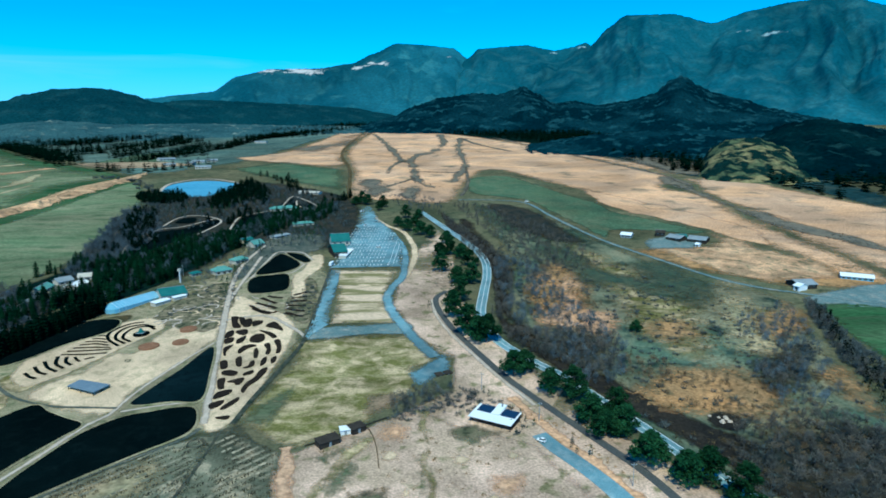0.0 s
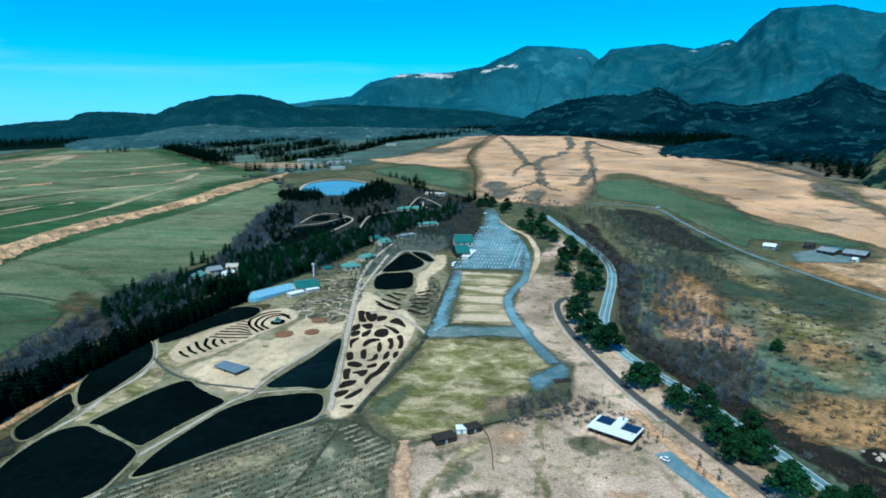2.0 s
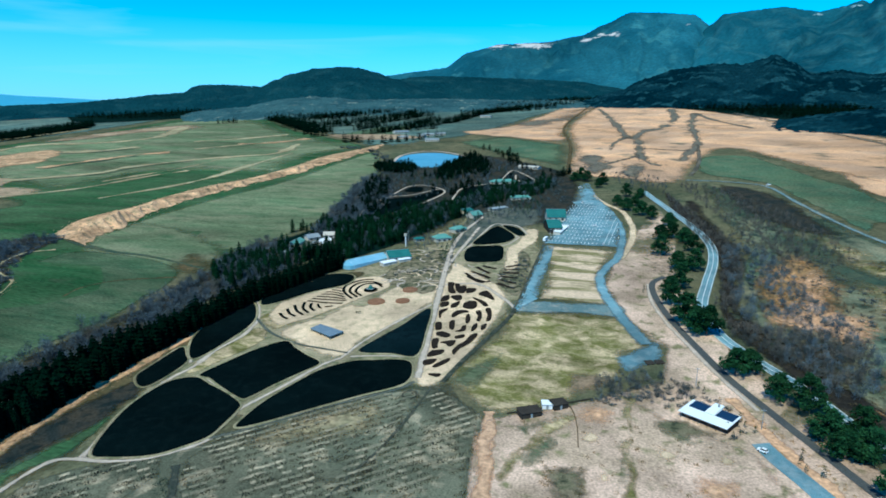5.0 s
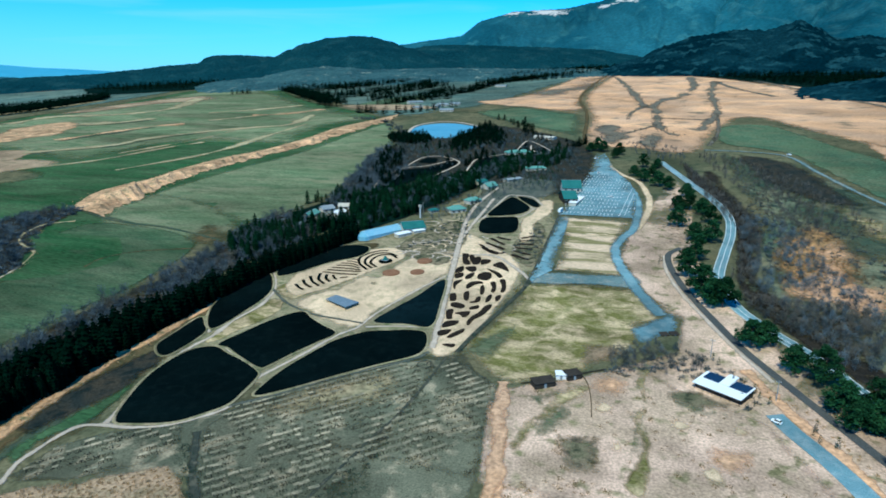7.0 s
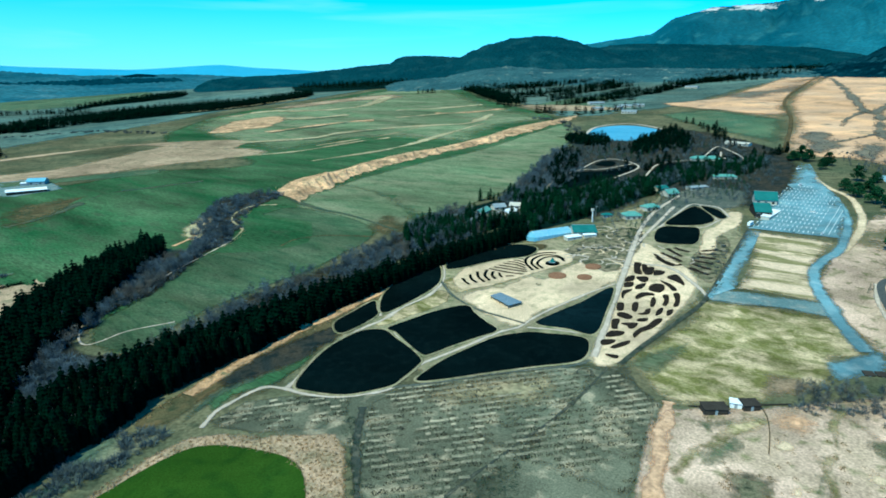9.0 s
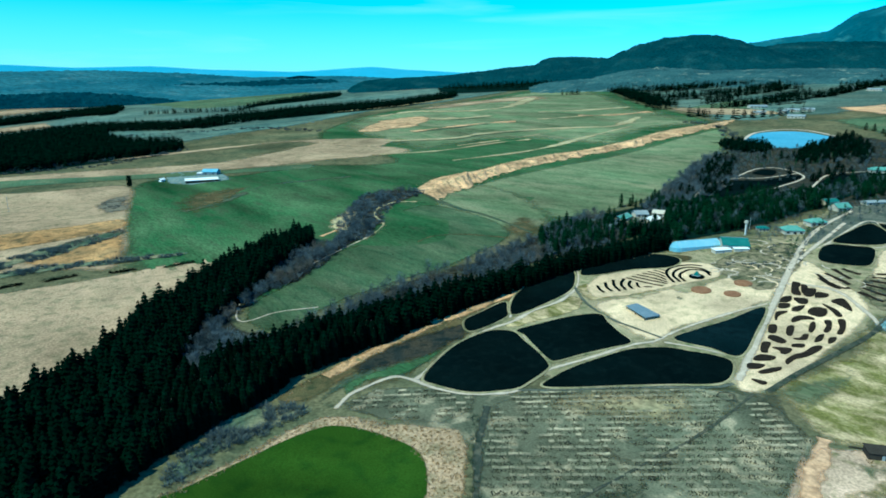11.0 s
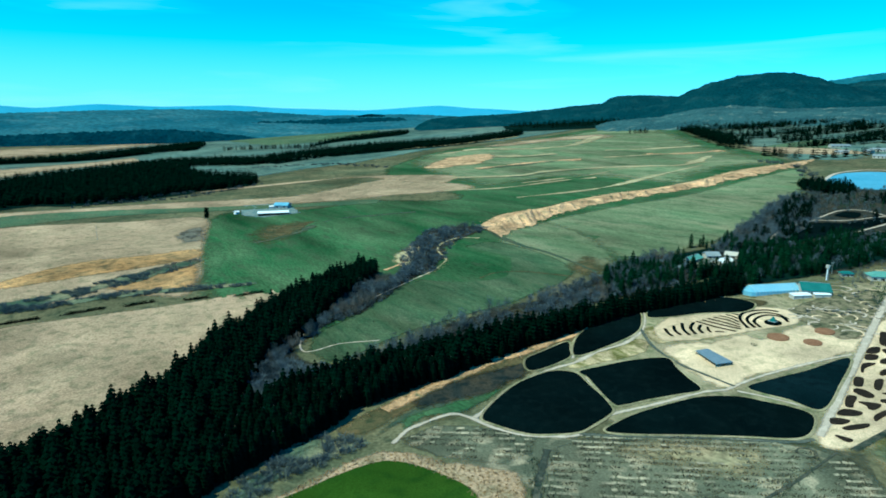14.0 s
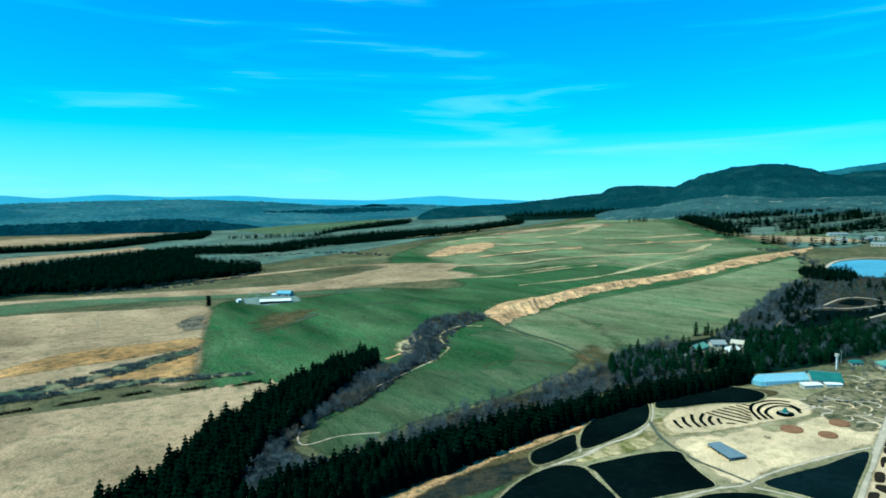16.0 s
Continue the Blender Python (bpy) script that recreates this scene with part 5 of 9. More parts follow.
patch("verge_green", [(-214.5, 120.7), (-215.5, 140.4), (-213.2, 155.0), (-213.5, 174.8), (-209.4, 173.6), (-204.9, 156.2), (-203.8, 144.6), (-208.5, 133.1), (-205.3, 118.2)], M["pasture"], 5.4, "green grass strip beside the garden beds", "verge", rag=2, fade=3)
strip("verge_tan", [(-229.5, 118.0), (-233.9, 136.1), (-237.3, 152.9), (-240.3, 171.5), (-243.5, 192.1), (-243.5, 215.0), (-245.0, 245.0), (-242.0, 275.0)], 8.0, M["bankgrass"], 5.6, "orange-tan verge below the cedars", "verge", rag=0.5, soft=True, shift=-4.0)
strip("garden_path", [(-198.5, 108.0), (-204.3, 118.2), (-205.4, 126.2), (-206.0, 135.2), (-204.2, 142.4), (-197.4, 145.8), (-189.1, 147.4)], 2.6, M["gravel"], 6.2, "pale worn path round the plant rows", "path", soft=True, rag=0.4)
patch("tilled_ground", [(-197.5, 110.1), (-194.7, 138.4), (-170.6, 158.8), (-133.3, 203.3), (-101.1, 237.5), (-86.4, 247.4), (-69.1, 224.1), (-61.1, 201.2), (-51.8, 157.6), (-50.2, 132.5), (-127.5, 81.9), (-121.6, 112.7), (-144.2, 132.7), (-176.6, 119.2)], M["vine"], 2.6, "brown tilled ground between the plant rows", "field", smooth=False)
patch("tree_nursery", [(-159.6, 158.1), (-156.9, 177.8), (-133.2, 208.5), (-110.1, 230.7), (-98.9, 236.8), (-94.2, 231.6), (-89.8, 189.1), (-88.9, 157.5), (-88.0, 120.0), (-106.0, 94.9), (-129.3, 120.7), (-146.4, 141.4)], M["vine"], 3, "brown field of young plants in rows", "field", smooth=False)
patch("tree_nursery", [(-200.6, 111.5), (-202.0, 130.5), (-190.3, 144.5), (-169.6, 159.6), (-159.9, 147.9), (-161.5, 133.6), (-179.5, 117.1)], M["vine"], 3, "brown field of young plants in rows", "field", smooth=False)
patch("tree_nursery", [(-89.2, 241.6), (-80.6, 237.0), (-63.4, 224.8), (-56.4, 189.6), (-52.8, 162.9), (-115.2, 163.3), (-102.7, 190.0)], M["vine"], 3, "brown field of young plants in rows", "field", smooth=False)
patch("reed_rim", [(-185.0, 23.2), (-191.3, 58.2), (-197.0, 84.6), (-197.2, 101.8), (-188.2, 112.2), (-172.0, 122.6), (-154.7, 136.3), (-144.7, 131.7), (-123.1, 110.6), (-100.3, 86.2), (-153.8, 10.0)], M["tan"], 4, "rim of tall dead grass", "verge", smooth=False)
patch("turf_field", fade=0.8, points=[(-184.7, 28.2), (-187.6, 45.1), (-189.6, 65.8), (-191.5, 84.4), (-190.5, 97.0), (-184.8, 105.0), (-171.6, 112.0), (-157.1, 115.8), (-146.0, 113.2), (-129.9, 101.0), (-105.6, 75.6), (-147.6, 15.7)], material=M["lush"], layer=6, label="vivid green turf field", category="field")

CLEARING_GROUND = [(-297, 424), (-295, 462), (-276, 468), (-262, 454), (-262, 434), (-280, 420)]
# floor by the farm, darkened as shade too
patch("woods_floor", [(-334.0, 388.3), (-320.3, 432.3), (-315.1, 462.3), (-304.3, 496.2), (-275.2, 512.2), (-239.4, 507.3), (-239.0, 565.0), (-208.9, 458.6), (-238.5, 432.2), (-257.9, 396.9), (-271.0, 361.7), (-288.4, 331.7)], M["woodfloor"], 1.6, "ground under conifers painted dark as shade", "woods", fade=6)
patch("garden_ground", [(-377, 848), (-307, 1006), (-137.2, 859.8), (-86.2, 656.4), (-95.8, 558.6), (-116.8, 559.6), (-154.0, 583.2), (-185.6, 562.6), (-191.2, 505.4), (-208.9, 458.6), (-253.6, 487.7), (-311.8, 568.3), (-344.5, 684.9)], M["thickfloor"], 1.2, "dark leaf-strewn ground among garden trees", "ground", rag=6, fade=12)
patch("farm_clearing", CLEARING_GROUND, M["woodlandfloor"], 5.5, "worn clearing round the farm in the wood", "yard", rag=4, fade=6)
patch("barn_yard", [(-909, 246), (-812.3, 223.2), (-779.0, 242.6), (-779.2, 274.9), (-784.8, 294.9), (-891, 315), (-900, 281)], M["tealyard"], 3, "worn grey yard round the barn", "yard", fade=4, smooth=False)

# ---- roads and car park ----
strip("road", [(-26.3, 732.9), (3.5, 637.8), (24.4, 570.5), (34.8, 517.6), (34.6, 472.1), (28.8, 423.4), (24.5, 378.0), (31.3, 340.5), (44.3, 314.9), (60.7, 289.9), (72.0, 267.2), (83.3, 244.6), (92.6, 224.3), (103.2, 203.3), (111.0, 183.5), (117.5, 163.9)], 7.0, M["asphalt"], 5, "two-lane asphalt road with a white centre line", "road")
strip("road_line", [(-26.3, 732.9), (3.5, 637.8), (24.4, 570.5), (34.8, 517.6), (34.6, 472.1), (28.8, 423.4), (24.5, 378.0), (31.3, 340.5), (44.3, 314.9), (60.7, 289.9), (72.0, 267.2), (83.3, 244.6), (92.6, 224.3), (103.2, 203.3), (111.0, 183.5), (117.5, 163.9)], 0.35, M["line"], 7, "white painted centre line", "road marking")
for side in (-3.1, 3.1):
    strip("road_edge_line", [(-26.3, 732.9), (3.5, 637.8), (24.4, 570.5), (34.8, 517.6), (34.6, 472.1), (28.8, 423.4), (24.5, 378.0), (31.3, 340.5), (44.3, 314.9), (60.7, 289.9), (72.0, 267.2), (83.3, 244.6), (92.6, 224.3), (103.2, 203.3), (111.0, 183.5), (117.5, 163.9)], 0.3, M["line"], 7, "white painted edge line", "road marking", shift=side)
strip("service_lane", [(2.4, 430.7), (-4.7, 414.6), (-2.2, 389.3), (7.1, 354.3), (20.3, 319.2), (32.5, 289.2), (45.5, 264.4), (56.7, 244.0), (66.5, 226.3), (74.9, 210.4), (81.3, 193.7), (88.9, 171.5)], 4.0, M["lane"], 5, "narrow dark grey lane", "lane")
strip("lane_verge", [(-7.4, 412.3), (-4.4, 383.0), (4.7, 349.9), (17.7, 317.0), (29.6, 288.0), (42.1, 262.3)], 3.0, M["gravel"], 4, "pale verge beside the lane", "verge", soft=True)
strip("dry_strip", [(31.9, 270.1), (42.7, 246.6), (51.3, 229.0), (59.1, 214.6), (65.7, 200.4), (72.3, 184.8)], 6.0, M["orange"], 4, "strip of orange dead grass by the lane", "verge", rag=0.8, soft=True)
strip("driveway", [(40.0, 237.0), (45.2, 226.6), (52.7, 214.7), (59.8, 201.1), (65.5, 186.9), (72.2, 169.1)], (7.0, 8.0), M["asphalt"], 5, "wet-looking blue-grey driveway", "driveway")
strip("park_path", [(-46.9, 601.6), (-34.6, 545.6), (-31.2, 474.6), (-36.6, 441.3), (-38.9, 419.4), (-34.3, 392.5), (-23.9, 362.6), (-14.2, 337.5), (-4.3, 316.0)], (7.5, 9.0), M["asphalt"], 6, "pale blue-grey asphalt path", "path", soft=True)
patch("path_end", fade=5, rag=4, points=[(-15.8, 291.5), (-13.4, 302.0), (-5.7, 310.2), (1.8, 318.9), (5.3, 306.4), (0.3, 295.0), (-11.5, 281.4)], material=M["asphalt"], layer=6, label="worn asphalt turning place", category="path")
strip("cream_verge", [(-80.7, 714.6), (-73.7, 688.3), (-58.9, 655.0), (-42.3, 629.1), (-31.6, 590.0), (-25.5, 547.9), (-25.3, 502.6), (-30.0, 465.0)], (6.0, 8.0), M["sand"], 4, "cream gravel verge", "verge", soft=True)
patch("park_road", fade=0.6, points=[(-92.0, 488.0), (-82.3, 487.7), (-75.6, 420.6), (-70.5, 365.8), (-77.3, 341.6), (-80.7, 345.1), (-82.7, 381.1), (-87.6, 440.4)], material=M["asphalt"], layer=6, label="pale blue-grey park road", category="road", smooth=False)
patch("cross_path", [(-82.1, 359.5), (-50.1, 364.3), (-21.8, 369.3), (-18.8, 350.5), (-47.9, 347.7), (-76.9, 339.9)], M["tealyard"], 5, "pale worn gravel crossing", "path", rag=2, fade=4)
patch("car_park", fade=0.6, points=[(-92.9, 493.0), (-95.8, 558.6), (-94.8, 656.9), (-102.1, 771.0), (-91.4, 770.3), (-70.9, 685.5), (-48.4, 621.8), (-35.2, 556.0), (-32.5, 495.7)], material=M["asphalt"], layer=6, label="asphalt car park with white stall lines", category="car park", smooth=False)
strip("nursery_lane", [(-93.2, 240.1), (-92.9, 209.5), (-94.4, 186.0), (-96.6, 172.0), (-97.8, 158.8), (-99.6, 144.4), (-100.5, 131.7), (-101.0, 118.0)], 1.5, M["darkpath"], 6, "narrow dark furrow between plant rows", "lane", soft=True, rag=0.6)
strip("dirt_strip", [(-62.8, 227.9), (-56.3, 204.1), (-51.6, 183.7), (-46.1, 161.3), (-42.0, 142.5)], 5.5, M["orange"], 5, "strip of bare orange earth", "ground", soft=True, rag=0.8)
strip("far_track", [(20.0, 815.0), (62.0, 812.0), (104.9, 788.8), (123.0, 704.6), (139.4, 631.1), (154.4, 577.9), (169.3, 540.5), (185.9, 504.3), (200.4, 472.5), (212.1, 451.2), (230.7, 431.8), (250.5, 420.0), (290.8, 398.0), (338.9, 372.0)], (6.5, 5.0), M["tealyard"], 5, "pale country road", "road", soft=True)
strip("upland_track", [(-132.3, 864.3), (-175, 1158), (-245, 1521), (-276, 2133), (-303, 3248)], 7, M["scrub"], 6, "dark hedge-lined track", "track", soft=True)
patch("farm_yard", fade=8, rag=9, smooth=False, points=[(186.1, 578.7), (223.3, 608.2), (249.3, 575.7), (231.1, 544.1), (186.2, 546.1)], material=M["tealyard"], layer=5, label="gravel farmyard", category="yard")
patch("pond", fade=0.0, points=[(-404, 883), (-428, 968), (-411, 1009), (-379, 1016), (-338, 990), (-313, 963), (-315, 913), (-332, 862), (-368, 863)], material=M["water"], layer=4, label="pale blue irrigation pond", category="pond")
strip("pond_rim", [(-404, 871), (-434, 974), (-419, 1030), (-386, 1037), (-340, 1004), (-311, 970)], 5.0, M["gravel"], 3.5, "pale concrete rim of the pond", "rim")
for pts in ([(-284.8, 540.0), (-298.6, 586.0), (-294.5, 632.6), (-275.1, 650.1), (-258.2, 692.0), (-248.5, 673.9), (-254.9, 618.5), (-263.7, 567.8), (-271.0, 532.6)], [(-297.7, 677.7), (-298.7, 704.4), (-284.6, 705.4), (-276.6, 677.9)], [(-224.0, 646.2), (-229.6, 706.0), (-211.3, 731.2), (-202.5, 745.9), (-195.6, 711.0), (-205.7, 672.7), (-212.6, 635.0)],
            [(-212.9, 770.4), (-205.2, 829.9), (-192.3, 807.1), (-188.3, 778.7), (-201.5, 754.0)], [(-184.8, 788.2), (-174.7, 804.2), (-163.8, 771.0), (-172.9, 756.1)], [(-264.1, 525.3), (-247.1, 585.8), (-230.7, 637.3), (-214.8, 619.1), (-227.2, 553.5), (-246.8, 508.4)]):
    patch("soil_terrace", pts, M["soil"], 6, "terrace of black soil among trees", "field", fade=1)
for pts in ([(-284.5, 534.8), (-300.8, 585.1), (-299.8, 640.9), (-279.0, 659.1), (-260.7, 702.3)], [(-300.2, 637.3), (-305.0, 702.1), (-289.1, 719.7), (-260.7, 702.3), (-246.2, 674.8), (-249.9, 614.3)], [(-224.2, 639.8), (-234.3, 708.0), (-214.5, 741.7), (-202.5, 757.7), (-208.4, 847.8), (-189.8, 830.2), (-164.2, 786.8), (-152.8, 755.6)], [(-194.4, 815.2), (-182.5, 776.6), (-152.4, 748.3)]):
    strip("terrace_path", pts, 3.2, M["gravel"], 7, "pale path round the terraces", "path", soft=True)
for pts, w_ in (([(-148.7, 455.4), (-148.9, 479.8), (-150.0, 518.0), (-149.2, 543.9), (-142.2, 547.0), (-125.9, 543.3), (-111.3, 517.5)], 3.0), ([(-141.7, 545.0), (-129.0, 523.3), (-117.1, 505.5)], 2.4), ([(-148.9, 469.1), (-135.4, 475.4), (-120.8, 480.4), (-115.5, 506.2)], 2.4), ([(-147.7, 414.8), (-151.9, 452.1), (-154.8, 486.4), (-159.0, 530.9)], 4.0)):
    strip("garden_path", pts, w_, M["gravel"], 5.5, "pale path round the upper beds", "path", soft=True)
patch("sand_ground", [(-116.0, 533.1), (-104.6, 534.2), (-98.9, 494.0), (-104.5, 463.1), (-96.8, 425.6), (-105.1, 414.7), (-111.1, 440.0), (-117.4, 468.4), (-113.8, 499.6)], M["sand"], 4, "pale sand beside the upper beds", "ground", rag=1.5, fade=3)
loops_ = random.Random(5)
for pts, n_ in (([(-195.4, 373.9), (-182.8, 397.6), (-167.4, 412.7), (-148.8, 411.3), (-136.8, 372.9), (-147.5, 361.3), (-171.1, 364.4)], 34), ([(-138.2, 419.5), (-122.4, 427.1), (-111.6, 404.8), (-111.9, 382.0), (-127.4, 396.9)], 10), ([(-191.7, 442.0), (-173.0, 459.6), (-154.6, 459.5), (-148.6, 421.8), (-173.8, 417.3)], 12)):
    lo_ = Vector((min(p[0] for p in pts), min(p[1] for p in pts)))
    hi_ = Vector((max(p[0] for p in pts), max(p[1] for p in pts)))
    k_ = 0
    while k_ < n_:
        c_ = Vector((loops_.uniform(lo_.x, hi_.x), loops_.uniform(lo_.y, hi_.y)))
        if not inside(c_, [Vector(p) for p in pts]):
            continue
        k_ += 1
        r_, a_, s_ = loops_.uniform(4, 9), loops_.uniform(0, 6.28), loops_.uniform(1.0, 2.4)
        strip("garden_path", [(c_.x + r_ * math.cos(a_ + s_ * u / 4), c_.y + r_ * 0.8 * math.sin(a_ + s_ * u / 4)) for u in range(5)], loops_.uniform(1.0, 2.0), M["gravel"] if k_ % 3 else M["sand"], 5 + 0.02 * k_, "curved pale path in the winter garden", "path", soft=True)
strip("garden_path", [(-102.4, 246.5), (-110.1, 273.9), (-123.1, 320.2), (-137.4, 372.5), (-156.2, 442.7), (-167.2, 504.4), (-167.4, 572.6)], (4.5, 5.0), M["gravel"], 6, "pale garden path", "path", soft=True)
strip("garden_path", [(-137.7, 374.5), (-114.1, 382.0), (-90.7, 359.7), (-78.6, 343.3)], 3.5, M["gravel"], 5, "pale garden path", "path", soft=True)
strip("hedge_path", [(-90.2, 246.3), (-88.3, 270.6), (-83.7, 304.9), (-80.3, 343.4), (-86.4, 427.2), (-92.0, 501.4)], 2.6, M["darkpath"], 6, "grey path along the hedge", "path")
strip("bed_verge", [(-160.7, 173.5), (-152.1, 182.6), (-139.3, 198.5), (-124.9, 215.4), (-107.2, 233.7), (-102.6, 242.9)], 2.6, M["woodlandfloor"], 5, "grey path below the large beds", "path", soft=True)
for pts, w_ in (([(-203.8, 216.5), (-193.0, 212.9), (-179.0, 206.8), (-165.8, 200.1)], 2.2), ([(-164.2, 195.4), (-163.1, 200.3), (-160.5, 210.3), (-157.0, 225.4), (-153.4, 243.4), (-147.6, 255.2)], 2.6), ([(-217.9, 280.8), (-213.8, 262.9), (-215.0, 243.7), (-212.4, 224.0), (-213.6, 211.0), (-212.5, 194.6), (-207.5, 174.1), (-200.0, 156.5), (-196.3, 146.5)], 3.0), ([(-197.2, 147.1), (-187.1, 148.1), (-173.0, 154.9), (-162.6, 167.3), (-159.7, 174.1)], 2.4),
                ([(-216.9, 226.8), (-233.7, 244.6), (-245.4, 269.2), (-251.8, 296.4), (-248.4, 316.7), (-235.8, 307.8), (-223.4, 291.5), (-217.9, 280.8)], 2.0), ([(-147.6, 255.2), (-146.8, 271.5), (-143.8, 291.0), (-137.7, 317.0), (-131.1, 337.8)], 2.4), ([(-144.0, 257.7), (-132.9, 262.1), (-121.7, 265.3), (-112.6, 266.6)], 2.0)):
    strip("garden_path", pts, w_, M["gravel"], 5, "narrow pale path between black beds", "path", soft=True, rag=0.4)
strip("garden_track", [(-225.1, 289.6), (-201.7, 272.0), (-178.9, 263.3), (-161.5, 261.8), (-147.3, 261.2)], 2.2, M["woodlandfloor"], 6, "grey worn track beside the sand", "path", soft=True)

# ---- garden beds ----
def garden_bed(points, material, label, shrink=1.0, rim=1.3):
    """A bed of bare soil with a low trodden rim of paler earth."""
    bed = new("garden_bed")
    soil = patch("soil", points, material, 6, thick=0.12, shrink=shrink, kind="")
    soil.parent = bed
    loop = [v.co for v in soil.data.vertices]
    c = sum((Vector(p) for p in points), Vector((0, 0))) / len(points)
    ring = smooth_loop([c + (Vector(p) - c) * shrink for p in points])
    n = len(ring)
    verts = []
    for i, p in enumerate(ring):
        d = (ring[(i + 1) % n] - ring[i - 1]).normalized()
        o = Vector((-d.y, d.x))
        o = o if (p + o * 0.5 - c).length > (p - c).length else -o
        for w, z in ((0.0, 0.10), (rim * 0.4, 0.30), (rim, 0.0)):
            q = p + o * w * (1 + 0.4 * noise.noise((p.x / 5, p.y / 5, 2)))
            verts.append((q.x, q.y, lift(q.x, q.y, 6) + z))
    faces = [(3 * i + k, 3 * ((i + 1) % n) + k, 3 * ((i + 1) % n) + k + 1, 3 * i + k + 1) for i in range(n) for k in range(2)]
    ob = mesh_object("rim", verts, faces, M["bedbase"], bed)
    if sum(q.normal.z for q in ob.data.polygons) < 0:
        ob.data.flip_normals()
    ob["label"] = "low rim of pale trodden earth"
    return tagged(bed, label, "flower bed", "black soil beds")



for pts in ([(-194.8, 150.3), (-203.4, 164.0), (-210.7, 182.1), (-212.7, 196.6), (-211.0, 208.5), (-202.9, 214.4), (-191.6, 210.6), (-178.2, 206.0), (-167.0, 200.3), (-164.2, 195.4), (-162.2, 183.3), (-161.7, 174.5), (-166.7, 164.8), (-173.4, 156.8), (-186.8, 150.9)],
            [(-202.9, 217.6), (-200.2, 232.0), (-195.9, 248.7), (-187.0, 263.9), (-176.8, 258.2), (-166.0, 252.3), (-154.9, 246.3), (-158.0, 234.9), (-162.8, 220.8), (-166.2, 207.6), (-169.3, 204.4), (-183.9, 210.2), (-195.7, 215.8)],
            [(-155.7, 183.9), (-157.6, 194.0), (-157.5, 206.6), (-154.9, 222.6), (-151.2, 238.0), (-145.8, 247.2), (-138.9, 254.0), (-130.2, 257.5), (-121.9, 261.0), (-113.6, 261.4), (-108.8, 254.8), (-106.0, 244.3), (-108.5, 236.2), (-120.2, 223.6), (-133.2, 208.5), (-147.4, 190.9)],
            [(-218.6, 230.7), (-235.8, 248.9), (-244.3, 270.5), (-247.7, 294.4), (-243.8, 310.1), (-231.8, 299.8), (-220.4, 280.8), (-217.1, 255.1)],
            [(-230.6, 206.2), (-233.4, 221.3), (-235.1, 240.2), (-226.4, 233.7), (-218.7, 224.5), (-218.2, 199.6)],
            [(-232.4, 307.2), (-240.3, 319.4), (-243.3, 339.6), (-236.6, 361.3), (-220.5, 375.9), (-204.7, 375.2), (-200.8, 357.1), (-215.1, 337.6), (-224.8, 315.8)]):
    garden_bed(pts, M["soil"], "large bed of black volcanic soil")
garden_bed([(-142.4, 264.3), (-140.7, 280.6), (-135.5, 301.7), (-129.7, 331.7), (-118.8, 297.1), (-112.6, 269.0), (-125.2, 267.1)], M["sprout"], "dark soil bed with faint green sprouts")
for pts in ([(-137.6, 428.7), (-146.9, 452.9), (-146.1, 468.6), (-134.9, 473.8), (-123.3, 475.8), (-116.4, 455.9), (-113.9, 438.6), (-119.8, 431.4)], [(-147.9, 476.7), (-148.1, 508.8), (-146.3, 534.3), (-140.3, 536.9), (-120.3, 507.7), (-121.8, 488.7), (-133.9, 477.8)], [(-139.7, 541.5), (-125.7, 537.0), (-113.3, 516.6), (-118.0, 510.7)]):
    garden_bed(pts, M["soil"], "bed of black volcanic soil", 1.0, 1.0)
